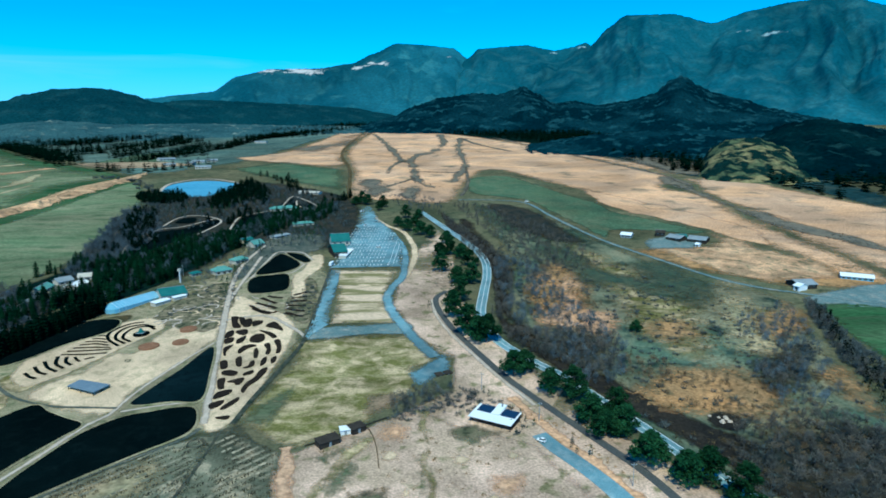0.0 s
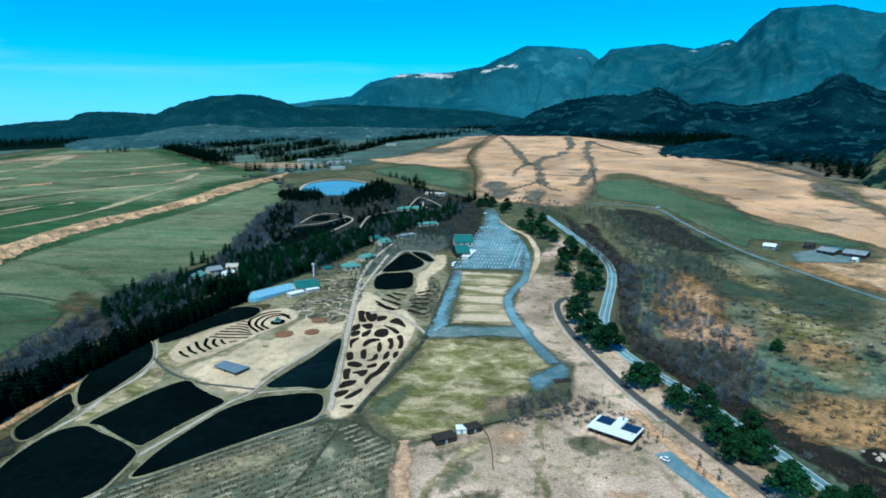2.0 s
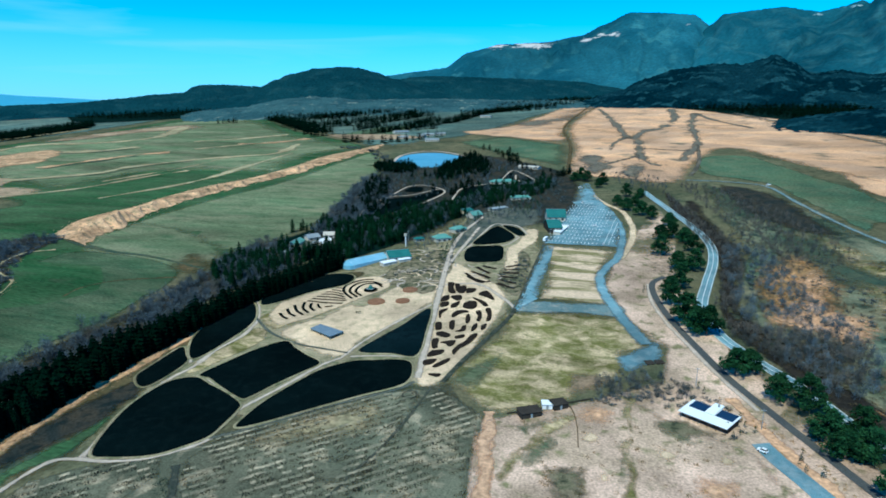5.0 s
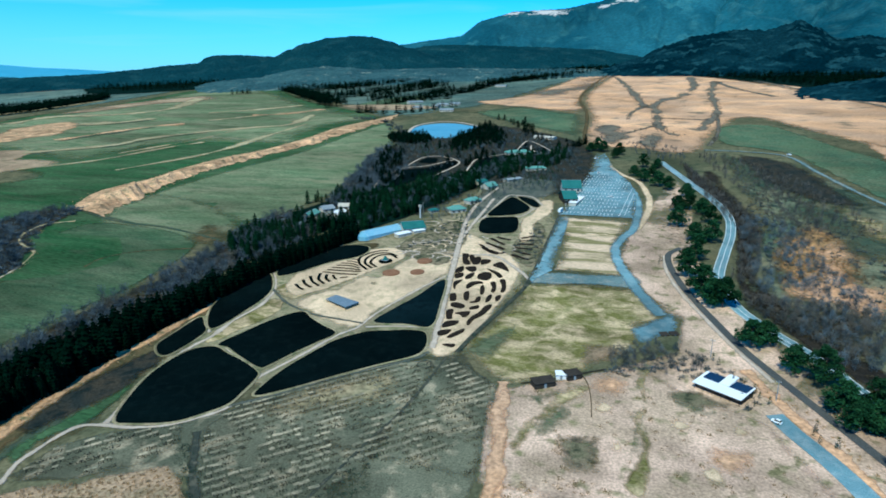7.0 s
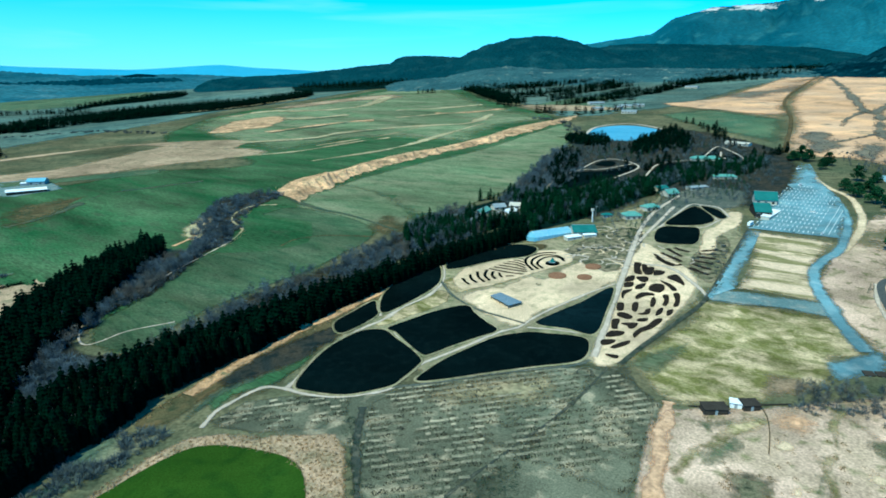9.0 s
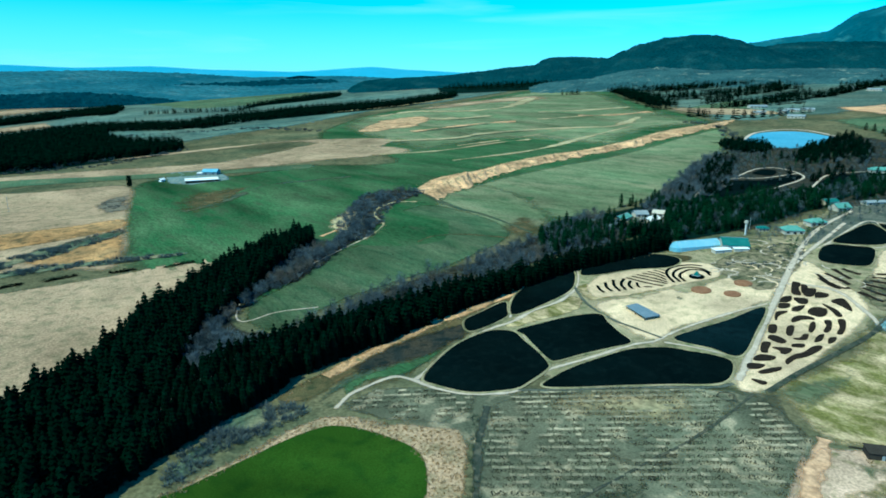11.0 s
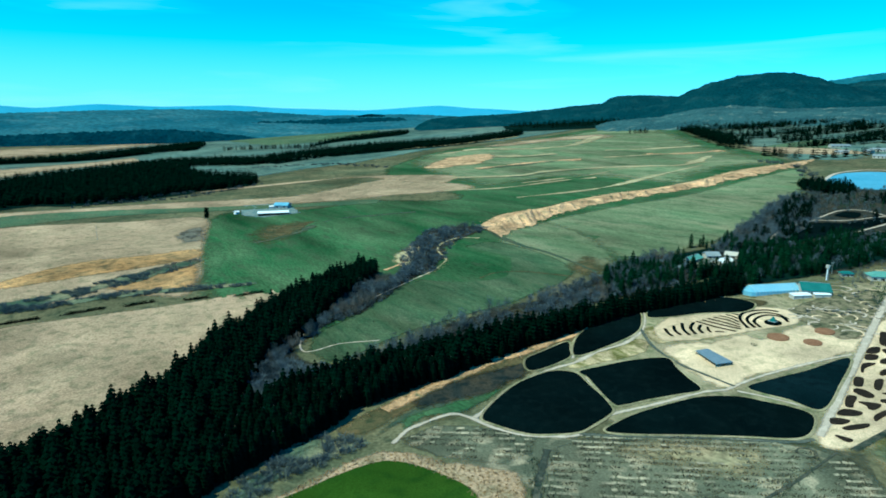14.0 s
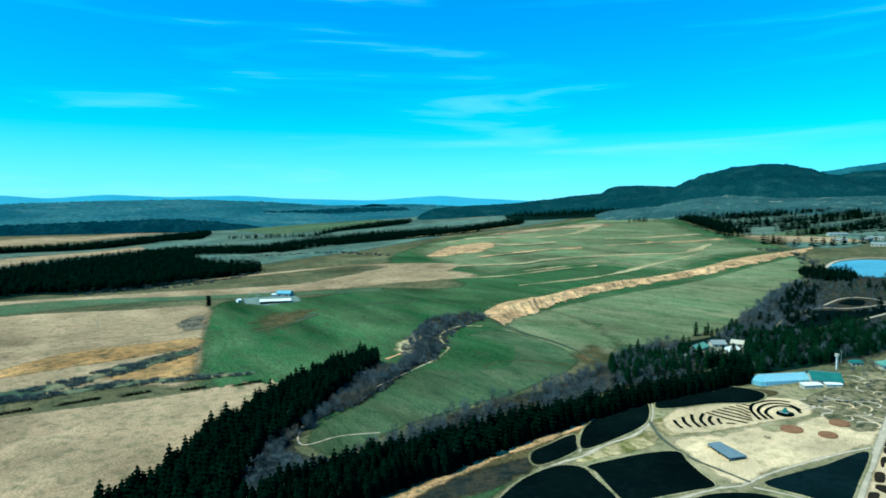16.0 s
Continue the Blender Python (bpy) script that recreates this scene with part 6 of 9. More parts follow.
MAZE = (
    [(-135.0, 380.1), (-130.6, 380.2), (-128.2, 371.2), (-123.3, 362.0), (-128.0, 361.5), (-132.9, 372.9)], [(-129.8, 378.6), (-126.0, 378.0), (-123.5, 368.0), (-124.5, 366.0)], [(-125.8, 372.4), (-121.2, 376.8), (-118.1, 364.6), (-122.0, 362.6)],
    [(-118.9, 372.0), (-113.2, 373.0), (-112.6, 367.5), (-116.6, 363.5)], [(-108.9, 363.7), (-105.5, 371.2), (-98.5, 361.8), (-96.2, 355.9), (-102.4, 359.8)], [(-129.1, 353.2), (-126.1, 356.7), (-123.7, 348.6), (-127.6, 344.8)],
    [(-124.5, 354.9), (-119.0, 358.5), (-116.2, 352.5), (-118.4, 348.9)], [(-126.6, 342.4), (-122.5, 345.6), (-120.8, 339.5), (-124.1, 336.0)], [(-119.2, 342.1), (-115.9, 348.4), (-114.9, 339.1), (-117.9, 336.5)],
    [(-112.6, 345.5), (-110.7, 350.1), (-106.3, 350.6), (-103.4, 343.5), (-104.8, 337.7), (-110.8, 338.9)], [(-110.6, 356.6), (-105.5, 354.9), (-101.0, 351.7), (-97.1, 346.2), (-99.0, 344.2), (-103.9, 350.1)], [(-122.8, 329.8), (-118.9, 334.6), (-119.7, 325.5), (-118.2, 319.8), (-119.6, 320.3)],
    [(-113.5, 324.9), (-113.5, 330.8), (-110.8, 334.2), (-107.1, 334.9), (-105.2, 332.6), (-109.0, 329.3), (-111.4, 322.2)], [(-104.9, 326.3), (-104.3, 329.9), (-101.3, 323.6), (-100.2, 316.6), (-102.2, 317.0)], [(-111.2, 315.1), (-109.0, 317.9), (-105.4, 306.3), (-108.1, 306.3)],
    [(-102.2, 311.0), (-100.4, 312.8), (-98.9, 307.0), (-100.8, 303.7), (-103.8, 303.4), (-101.8, 306.3)], [(-101.5, 334.6), (-98.9, 336.6), (-95.4, 326.8), (-95.1, 320.8), (-97.2, 321.8), (-98.3, 328.3)], [(-97.3, 340.1), (-94.7, 342.1), (-91.3, 333.6), (-89.5, 323.9), (-91.7, 322.7), (-93.3, 331.0)],
    [(-96.9, 313.9), (-95.3, 317.7), (-93.7, 309.9), (-95.5, 306.1)], [(-92.3, 314.9), (-90.2, 318.4), (-89.0, 312.5), (-90.4, 308.9)], [(-118.2, 311.3), (-115.2, 312.9), (-112.0, 304.1), (-114.9, 302.5)],
    [(-112.8, 299.4), (-109.7, 301.0), (-104.5, 298.3), (-105.5, 294.1), (-111.8, 295.6)], [(-101.4, 296.9), (-97.7, 300.7), (-96.6, 297.1), (-100.2, 294.3)], [(-111.9, 289.4), (-108.8, 291.7), (-106.9, 284.7), (-105.5, 280.2), (-108.4, 279.9)],
    [(-106.5, 287.6), (-99.6, 292.0), (-99.0, 285.2), (-101.0, 284.0), (-102.9, 286.3)], [(-97.0, 278.7), (-96.5, 286.6), (-94.6, 292.1), (-93.9, 301.4), (-91.1, 304.3), (-90.2, 299.3), (-91.6, 289.3), (-94.2, 282.8), (-94.7, 275.1)], [(-107.7, 273.3), (-106.3, 277.2), (-101.0, 278.9), (-101.4, 273.7), (-106.4, 269.1)],
    [(-106.7, 264.6), (-101.2, 268.2), (-101.4, 262.9), (-104.8, 259.7)], [(-100.4, 259.5), (-98.9, 265.0), (-95.5, 271.0), (-94.6, 267.4), (-97.8, 260.0)], [(-99.6, 251.8), (-93.8, 253.6), (-94.2, 250.2)],
)
for pts in MAZE:
    patch("maze_bed", pts, M["mazesoil"], 7, "small curved bed of dark tilled soil", "flower bed", kind="", thick=0.15, group="maze beds", shrink=0.97)
ROWS = (
    [(-103.0, 387.3), (-94.3, 382.7), (-89.1, 380.4)], [(-103.8, 395.1), (-95.7, 391.8), (-90.6, 390.4)], [(-104.6, 401.8), (-97.1, 401.4), (-92.4, 401.6)], [(-105.0, 409.8), (-98.5, 410.9), (-93.6, 411.6)],
    [(-105.7, 416.6), (-99.6, 419.6), (-95.4, 420.9)], [(-105.7, 423.5), (-99.6, 428.8), (-97.0, 432.0)], [(-130.1, 402.3), (-120.1, 391.9), (-111.4, 387.9), (-108.5, 390.6)], [(-126.7, 396.4), (-117.6, 388.1), (-111.7, 385.3)],
    [(-127.1, 406.9), (-116.5, 400.2), (-110.5, 395.9)], [(-126.8, 417.8), (-118.5, 410.3), (-113.3, 406.2)], [(-123.4, 421.8), (-115.8, 418.5), (-111.9, 418.2)],
)
for pts in ROWS:
    strip("flower_strip", pts, 2.8, M["mazesoil"], 7, "curved row of dark tilled soil", "flower bed", kind="", rag=0.5)
FAN = (
    [(-183.8, 333.6), (-194.4, 343.1), (-199.1, 352.1), (-198.5, 360.9), (-193.6, 369.3), (-187.2, 371.9)], [(-181.9, 337.1), (-191.0, 344.5), (-194.6, 354.4), (-192.7, 363.5), (-185.1, 367.1), (-176.7, 363.4)], [(-180.1, 339.9), (-187.5, 345.9), (-189.8, 354.5), (-188.1, 361.9), (-181.3, 364.3), (-174.5, 359.1)],
    [(-213.9, 298.5), (-208.7, 294.2), (-203.9, 292.0)], [(-213.6, 306.0), (-207.8, 299.8), (-201.7, 296.8)], [(-212.9, 313.0), (-206.3, 305.2), (-198.4, 300.0)], [(-209.4, 319.4), (-204.9, 310.0), (-197.3, 304.0)],
    [(-204.3, 318.8), (-200.9, 312.2), (-195.6, 308.1)], [(-200.0, 318.8), (-196.5, 314.8), (-193.6, 312.6)], [(-193.0, 315.6), (-190.7, 317.3), (-189.0, 318.3)], [(-209.4, 321.8), (-197.5, 322.1), (-185.5, 324.0)],
    [(-208.7, 326.5), (-197.3, 327.4), (-185.4, 329.5)], [(-207.9, 330.9), (-197.9, 332.1), (-187.5, 331.8)], [(-207.0, 335.4), (-198.6, 337.1), (-189.9, 334.8)], [(-206.3, 340.2), (-199.9, 341.1), (-192.9, 339.0)],
    [(-204.7, 344.5), (-200.5, 344.9), (-195.9, 343.5)], [(-203.6, 348.8), (-201.5, 349.5), (-199.1, 349.0)],
)
for k, pts in enumerate(FAN):
    strip("fan_strip", pts, 1.9 if k < 8 else 1.5, M["soil"], 7, "curved row of black soil in a fan", "flower bed", kind="")


def disc(c, r, squash=1.0, n=10):
    return [(c[0] + r * math.cos(2 * math.pi * k / n), c[1] + r * squash * math.sin(2 * math.pi * k / n)) for k in range(n)]


patch("round_bed", disc([(-179.5, 351.8)][0], 4.6), M["soil"], 8, "round bed of black soil", "flower bed", kind="", thick=0.15)
for c, r in (((-166.2, 332.9), 5.5), ((-150.8, 338.9), 4.5), ((-154.3, 359.0), 5.0)):
    patch("mulch_bed", disc(c, r), M["redbrown"], 7, "round bed of red-brown mulch", "flower bed", kind="", thick=0.3)
strip("ring_path", disc((-99.8, 231.0), 3.2, 1, 14) + disc((-99.8, 231.0), 3.2, 1, 14)[:1], 0.6, M["darkpath"], 7, "small dark ring-shaped planting", "planting")

# stall lines of the car park
LOT = [(-92.1, 496.3), (-94.7, 558.6), (-92.8, 651.1), (-75.2, 655.9), (-48.0, 616.6), (-36.8, 556.0), (-34.1, 499.1)]
la, lb = Vector((-90.2, 496.3)), Vector((-33.4, 495.7))
lx = (lb - la).normalized()
ly = Vector((-lx.y, lx.x))
lv, lf = [], []
for row in range(14):
    for k in range(-8, 40):
        for s in (0, 1):
            p = la + lx * (k * 3.0) + ly * (3 + row * 11.5)
            q0, q1 = p, p + ly * 4.6
            if inside(q0, LOT) and inside(q1, LOT) and s == 0 and abs(k - 15) > 1 and random.random() < 0.93:
                n0 = len(lv)
                for q in (q0 - lx * 0.22, q0 + lx * 0.22, q1 + lx * 0.22, q1 - lx * 0.22):
                    lv.append((q.x, q.y, lift(q.x, q.y, 8)))
                lf.append((n0, n0 + 1, n0 + 2, n0 + 3))
for k in (15.0, 16.2):
    for j in range(40):
        p = la + lx * (k * 3.0) + ly * (2 + 3 * j)
        if inside(p, LOT) and inside(p + ly * 3, LOT):
            n0 = len(lv)
            for q in (p - lx * 0.15, p + lx * 0.15, p + ly * 3 + lx * 0.15, p + ly * 3 - lx * 0.15):
                lv.append((q.x, q.y, lift(q.x, q.y, 8)))
            lf.append((n0, n0 + 1, n0 + 2, n0 + 3))
tagged(mesh_object("stall_lines", lv, lf, M["line"]), "white painted parking stall lines", "road marking", "", "structure")


# ---- vegetation ----
def tri_mesh(name, verts, tris, material, parent=None):
    me = bpy.data.meshes.new(name)
    me.vertices.add(len(verts))
    me.vertices.foreach_set("co", np.asarray(verts, np.float32).ravel())
    me.loops.add(len(tris) * 3)
    me.loops.foreach_set("vertex_index", np.asarray(tris, np.int32).ravel())
    me.polygons.add(len(tris))
    me.polygons.foreach_set("loop_start", np.arange(0, 3 * len(tris), 3, dtype=np.int32))
    me.materials.append(material)
    me.update(calc_edges=True)
    ob = new(name, me)
    if parent:
        ob.parent = parent
    return ob


def tube(points, radii_, sides=4):
    v, f = [], []
    for i, (p, r) in enumerate(zip(points, radii_)):
        for k in range(sides):
            a = 2 * math.pi * k / sides
            v.append((p[0] + r * math.cos(a), p[1] + r * math.sin(a), p[2]))
        if i:
            for k in range(sides):
                a, b = (i - 1) * sides + k, (i - 1) * sides + (k + 1) % sides
                f += [(a, b, b + sides), (a, b + sides, a + sides)]
    return v, f


def join(*parts_):
    v, f = [], []
    for pv, pf in parts_:
        n = len(v)
        v += list(pv)
        f += [tuple(i + n for i in t) for t in pf]
    return v, f


def cedar_shape(rng, h=16.0, r=2.6, layers=11, points=8, sprays=130):
    """Crown of a cedar: dense overlapping drooping whorls and loose sprays, tapering to a soft point."""
    v, f = [], []
    for k in range(layers):
        t = 0.96 * k / (layers - 1)
        z = h * (0.06 + 0.88 * t)
        rr = r * (1 - t ** 3.8) ** 0.8 * rng.uniform(0.9, 1.12) + 0.35
        n = len(v)
        v.append((rng.uniform(-0.2, 0.2), rng.uniform(-0.2, 0.2), min(h * 0.97, z + h * 0.09)))
        off = rng.uniform(0, 6)
        for j in range(points * 2):
            a = off + math.pi * j / points
            q = rr * (rng.uniform(0.9, 1.08) if j % 2 == 0 else rng.uniform(0.78, 0.92))
            v.append((q * math.cos(a), q * math.sin(a), z - (rng.uniform(0.3, 0.9) if j % 2 == 0 else -0.2)))
        f += [(n, n + 1 + j, n + 1 + (j + 1) % (points * 2)) for j in range(points * 2)]
    for _ in range(sprays):
        t = rng.random() ** 0.8 * 0.95
        rr = (r * (1 - t ** 3.8) ** 0.8 + 0.2) * rng.uniform(0.8, 1.05)
        a, z = rng.uniform(0, 2 * math.pi), h * (0.08 + 0.88 * t)
        c = Vector((rr * math.cos(a), rr * math.sin(a), z))
        n = len(v)
        for _ in range(3):
            v.append(tuple(c + Vector((rng.uniform(-.5, .5), rng.uniform(-.5, .5), rng.uniform(-.6, .45)))))
        f.append((n, n + 1, n + 2))
    return v, f


def clump_shape(rng, blobs, leaf=0.5, per=26):
    """Foliage of many small leaf tufts gathered in clumps (x, y, z, radius)."""
    v, f = [], []
    for (x, y, z, r) in blobs:
        for _ in range(per):
            d = Vector((rng.gauss(0, 1), rng.gauss(0, 1), rng.gauss(0, 0.75))).normalized() * r * rng.uniform(0.65, 1.08)
            c = Vector((x, y, z)) + Vector((d.x, d.y, d.z * 0.75))
            n = len(v)
            for _ in range(3):
                v.append(tuple(c + Vector((rng.uniform(-1, 1), rng.uniform(-1, 1), rng.uniform(-0.6, 0.8))) * leaf))
            f.append((n, n + 1, n + 2))
    return v, f


def bare_shape(rng, h=9.0, limbs=7, twigs=6, fine=5, spread=0.42, thick=0.18):
    """A leafless tree: trunk, limbs, twigs and fine spray."""
    parts_ = [tube([(0, 0, -0.5), (0.1, 0, h * 0.35), (0.2, 0.1, h * 0.75)], [thick, thick * 0.7, thick * 0.3], 4)]
    v, f = [], []
    for i in range(limbs):
        a, z0 = rng.uniform(0, 2 * math.pi), h * rng.uniform(0.15, 0.6)
        tip = Vector((math.cos(a) * h * spread * rng.uniform(0.5, 1), math.sin(a) * h * spread * rng.uniform(0.5, 1), z0 + h * rng.uniform(0.2, 0.45)))
        parts_.append(tube([(0.1, 0, z0), tuple(tip * 0.5 + Vector((0, 0, z0 * 0.45))), tuple(tip)], [thick * 0.5, thick * 0.35, thick * 0.12], 3))
        for _ in range(twigs):
            s = rng.uniform(0.3, 1)
            b = Vector((0.1, 0, z0)).lerp(tip, s)
            d = Vector((rng.gauss(0, 1), rng.gauss(0, 1), rng.uniform(0.1, 1.4))).normalized() * h * rng.uniform(0.10, 0.2)
            w = Vector((rng.gauss(0, 1), rng.gauss(0, 1), 0)).normalized() * 0.06
            n = len(v)
            v += [tuple(b - w), tuple(b + w), tuple(b + d)]
            f.append((n, n + 1, n + 2))
            for _ in range(fine):
                bb = b + d * rng.uniform(0.3, 1)
                dd = Vector((rng.gauss(0, 1), rng.gauss(0, 1), rng.uniform(0, 1.2))).normalized() * h * rng.uniform(0.05, 0.10)
                w = Vector((rng.gauss(0, 1), rng.gauss(0, 1), 0)).normalized() * 0.11
                n = len(v)
                v += [tuple(bb - w), tuple(bb + w), tuple(bb + dd)]
                f.append((n, n + 1, n + 2))
    return join(*parts_, (v, f))


def twiggy_shape(rng, h=8.0, r=2.6, n=190):
    """A leafless tree with a rounded haze of fine twigs."""
    parts_ = [tube([(0, 0, -0.5), (0.1, 0, h * 0.4), (0.1, 0.1, h * 0.75)], [0.16, 0.11, 0.04], 4)]
    v, f = [], []
    for _ in range(n):
        d = Vector((rng.gauss(0, 1), rng.gauss(0, 1), rng.gauss(0, 1))).normalized() * rng.random() ** 0.45
        c = Vector((d.x * r, d.y * r, h * (0.56 + 0.42 * d.z)))
        tip = c + (Vector((d.x, d.y, 0.5 + max(d.z, -0.2))).normalized() + Vector((rng.gauss(0, .35), rng.gauss(0, .35), rng.gauss(0, .25)))) * rng.uniform(0.6, 1.3)
        w = Vector((rng.gauss(0, 1), rng.gauss(0, 1), rng.gauss(0, .5))).normalized() * 0.15
        k = len(v)
        v += [tuple(c - w), tuple(c + w), tuple(tip)]
        f.append((k, k + 1, k + 2))
    return join(*parts_, (v, f))


def tuft_shape(rng, r=0.7, h=0.7, blades=14):
    v, f = [], []
    for _ in range(blades):
        a, q = rng.uniform(0, 2 * math.pi), r * math.sqrt(rng.random())
        c = Vector((q * math.cos(a), q * math.sin(a), 0))
        d = Vector((rng.uniform(-.5, .5), rng.uniform(-.5, .5), 1)) * h * rng.uniform(0.5, 1.1) * (1.1 - 0.6 * q / r)
        w = Vector((rng.gauss(0, 1), rng.gauss(0, 1), 0)).normalized() * r * 0.28
        n = len(v)
        v += [tuple(c - w), tuple(c + w), tuple(c + d)]
        f.append((n, n + 1, n + 2))
    return v, f


def spread(name, shapes, places, material, label, category, rng, low=0.75, high=1.25, sink=0.1):
    """Many plants gathered into one object of kind stuff."""
    vs, fs, base = [], [], 0
    arr = [(np.array(v, np.float32), np.array(f, np.int32)) for v, f in shapes]
    for x, y in places:
        v, f = arr[rng.randrange(len(arr))]
        a, s = rng.uniform(0, 2 * math.pi), rng.uniform(low, high)
        c, d = math.cos(a) * s, math.sin(a) * s
        sz = s * rng.uniform(0.85, 1.15)
        w = np.empty_like(v)
        w[:, 0], w[:, 1], w[:, 2] = v[:, 0] * c - v[:, 1] * d + x, v[:, 0] * d + v[:, 1] * c + y, v[:, 2] * sz + land(x, y) - sink
        vs.append(w)
        fs.append(f + base)
        base += len(v)
    if not vs:
        return None
    return tagged(tri_mesh(name, np.concatenate(vs), np.concatenate(fs), material), label, category, "", "stuff")


CLEARING = [Vector(p) for p in CLEARING_GROUND]


def scatter(poly, gap, rng, smooth=True, thin=-1.0):
    """Uneven places inside an outline, about `gap` metres apart."""
    loop = smooth_loop(poly, 4) if smooth else [Vector(p) for p in poly]
    xs, ys = [p[0] for p in loop], [p[1] for p in loop]
    out, y = [], min(ys)
    while y < max(ys):
        x = min(xs)
        while x < max(xs):
            q = (x + rng.uniform(-.5, .5) * gap, y + rng.uniform(-.5, .5) * gap)
            if inside(q, loop) and not inside(q, CLEARING) and noise.noise((q[0] / gap / 5, q[1] / gap / 5, 8)) > thin:
                out.append(q)
            x += gap
        y += gap
    return out


def along(points, gap, width, rng):
    """Uneven places along a line."""
    out, line = [], smooth_line(points, 6)
    for a, b in zip(line, line[1:]):
        n = max(1, int((b - a).length / gap * (1 if width <= 0 else 1)))
        for _ in range(n):
            q = a.lerp(b, rng.random())
            out.append((q.x + rng.uniform(-.5, .5) * width, q.y + rng.uniform(-.5, .5) * width))
    return out


RNG = random.Random(11)
CEDARS = [cedar_shape(RNG, 16 * s, 2.15 * s ** 0.5) for s in (1.0, 0.9, 1.12, 0.8)]
LOWCEDARS = [cedar_shape(RNG, 16 * s, 2.7 * s ** 0.5, 8, 6, 40) for s in (1.0, 0.9, 1.1, 0.8)]
CONES = [cedar_shape(RNG, 9.5 * s, 2.5, 7, 6, 30) for s in (1.0, 0.85, 1.15)]
FARTREES = [cedar_shape(RNG, 14, 4.6, 5, 4, 4) for _ in range(4)]
BARE = [bare_shape(RNG, 9) for _ in range(5)]
TWIGGY = [twiggy_shape(RNG, h, r) for h, r in ((8, 2.6), (7, 2.8), (9, 2.4), (6.5, 2.3))]
def thicket_shape(rng, r=2.2, h=2.6, n=54):
    """A leafless bush of thin upright twigs."""
    v, f = [], []
    for _ in range(n):
        a_, q = rng.uniform(0, 2 * math.pi), r * math.sqrt(rng.random())
        b_ = Vector((q * math.cos(a_) * 0.6, q * math.sin(a_) * 0.6, h * rng.uniform(0, 0.4)))
        d_ = Vector((math.cos(a_) * q * 0.7 + rng.gauss(0, .4), math.sin(a_) * q * 0.7 + rng.gauss(0, .4), h * rng.uniform(0.3, 0.7)))
        w_ = Vector((rng.gauss(0, 1), rng.gauss(0, 1), 0)).normalized() * 0.14
        k = len(v)
        v += [tuple(b_ - w_), tuple(b_ + w_), tuple(b_ + d_)]
        f.append((k, k + 1, k + 2))
    return v, f


THICKET = [thicket_shape(RNG) for _ in range(5)]
TUFT = [tuft_shape(RNG, 1.0, 0.9, 16) for _ in range(4)]
REED = [tuft_shape(RNG, 0.9, 1.8, 16) for _ in range(4)]
SCRUB = [clump_shape(RNG, [(0, 0, 0.5, 0.9), (0.7, 0.3, 0.4, 0.7)], 0.35, 12) for _ in range(4)]
SMALLPINE = [clump_shape(RNG, [(0, 0, 1.5 + 1.1 * k, 1.5 - 0.25 * k) for k in range(5)], 0.5, 16) for _ in range(3)]

# cedar belts
BELT_V = [(-241.8, -58.8), (-262.0, -20.9), (-277.0, 6.0), (-310.2, 47.1), (-343.7, 71.0), (-372.8, 101.5), (-399.8, 128.6), (-440.0, 184.8), (-452.0, 222.0), (-426.0, 220.0), (-396.0, 184.0), (-365.0, 153.0), (-334.0, 120.0), (-311.0, 95.0), (-286.0, 78.0), (-262.0, 63.0), (-242.6, 76.3), (-225.3, 91.9), (-219.2, 72.7), (-210.2, 47.8), (-195.5, 17.6), (-179.8, -4.8), (-169.9, -42.5)]
BELT_F = [(-262.0, 70.0), (-225.3, 91.9), (-234.3, 118.8), (-237.1, 161.8), (-240.7, 193.5), (-243.5, 255.3), (-241.5, 303.0), (-232.3, 347.5), (-221.9, 389.9), (-227.5, 404.5), (-240.7, 363.6), (-250.0, 317.6), (-256.0, 270.0), (-262.0, 208.7), (-266.0, 150.0), (-264.0, 105.0)]
BELT_B = [(-271.9, 517.0), (-255.1, 549.7), (-245.0, 595.3), (-218.8, 605.8), (-211.9, 654.1), (-197.5, 706.7), (-174.3, 736.8), (-149.7, 764.2), (-126.5, 753.8), (-135.7, 699.0), (-158.1, 662.2), (-174.9, 612.1), (-187.8, 567.4), (-198.8, 538.5), (-201.5, 493.0), (-215.9, 456.5), (-225.3, 429.8), (-229.7, 410.1), (-254.2, 440.8), (-272.9, 481.0)]
belt = scatter(BELT_V, 3.3, RNG) + scatter(BELT_F, 3.1, RNG, False)
belt.sort(key=lambda p: math.hypot(p[0] + 190, p[1] - 110))
kinds = []
for v, f in CEDARS:
    tree = new("cedar_tree")
    tagged(tree, "tall dark green cedar in a dense shelter belt", "tree", "cedar belt")
    tri_mesh("crown", v, f, M["cedar"], tree)
    tv, tf = tube([(0, 0, -0.6), (0, 0, 5), (0, 0, 13)], [0.28, 0.2, 0.06], 5)
    tri_mesh("trunk", tv, tf, M["bark"], tree)
    kinds.append(tree)
for i, (x, y) in enumerate(belt[:290]):
    m = Matrix.Translation((x, y, land(x, y) - 0.1)) @ Matrix.Rotation(RNG.uniform(0, 6.28), 4, "Z") @ Matrix.Scale(RNG.uniform(0.78, 0.98), 4)
    if i < 4:
        kinds[i].matrix_basis = m
    else:
        copy_thing(kinds[RNG.randrange(4)], m).matrix_basis = m
spread("cedar_wood", LOWCEDARS, belt[290:], M["cedar"], "dense dark green cedar wood", "woods", RNG, 0.7, 0.98)
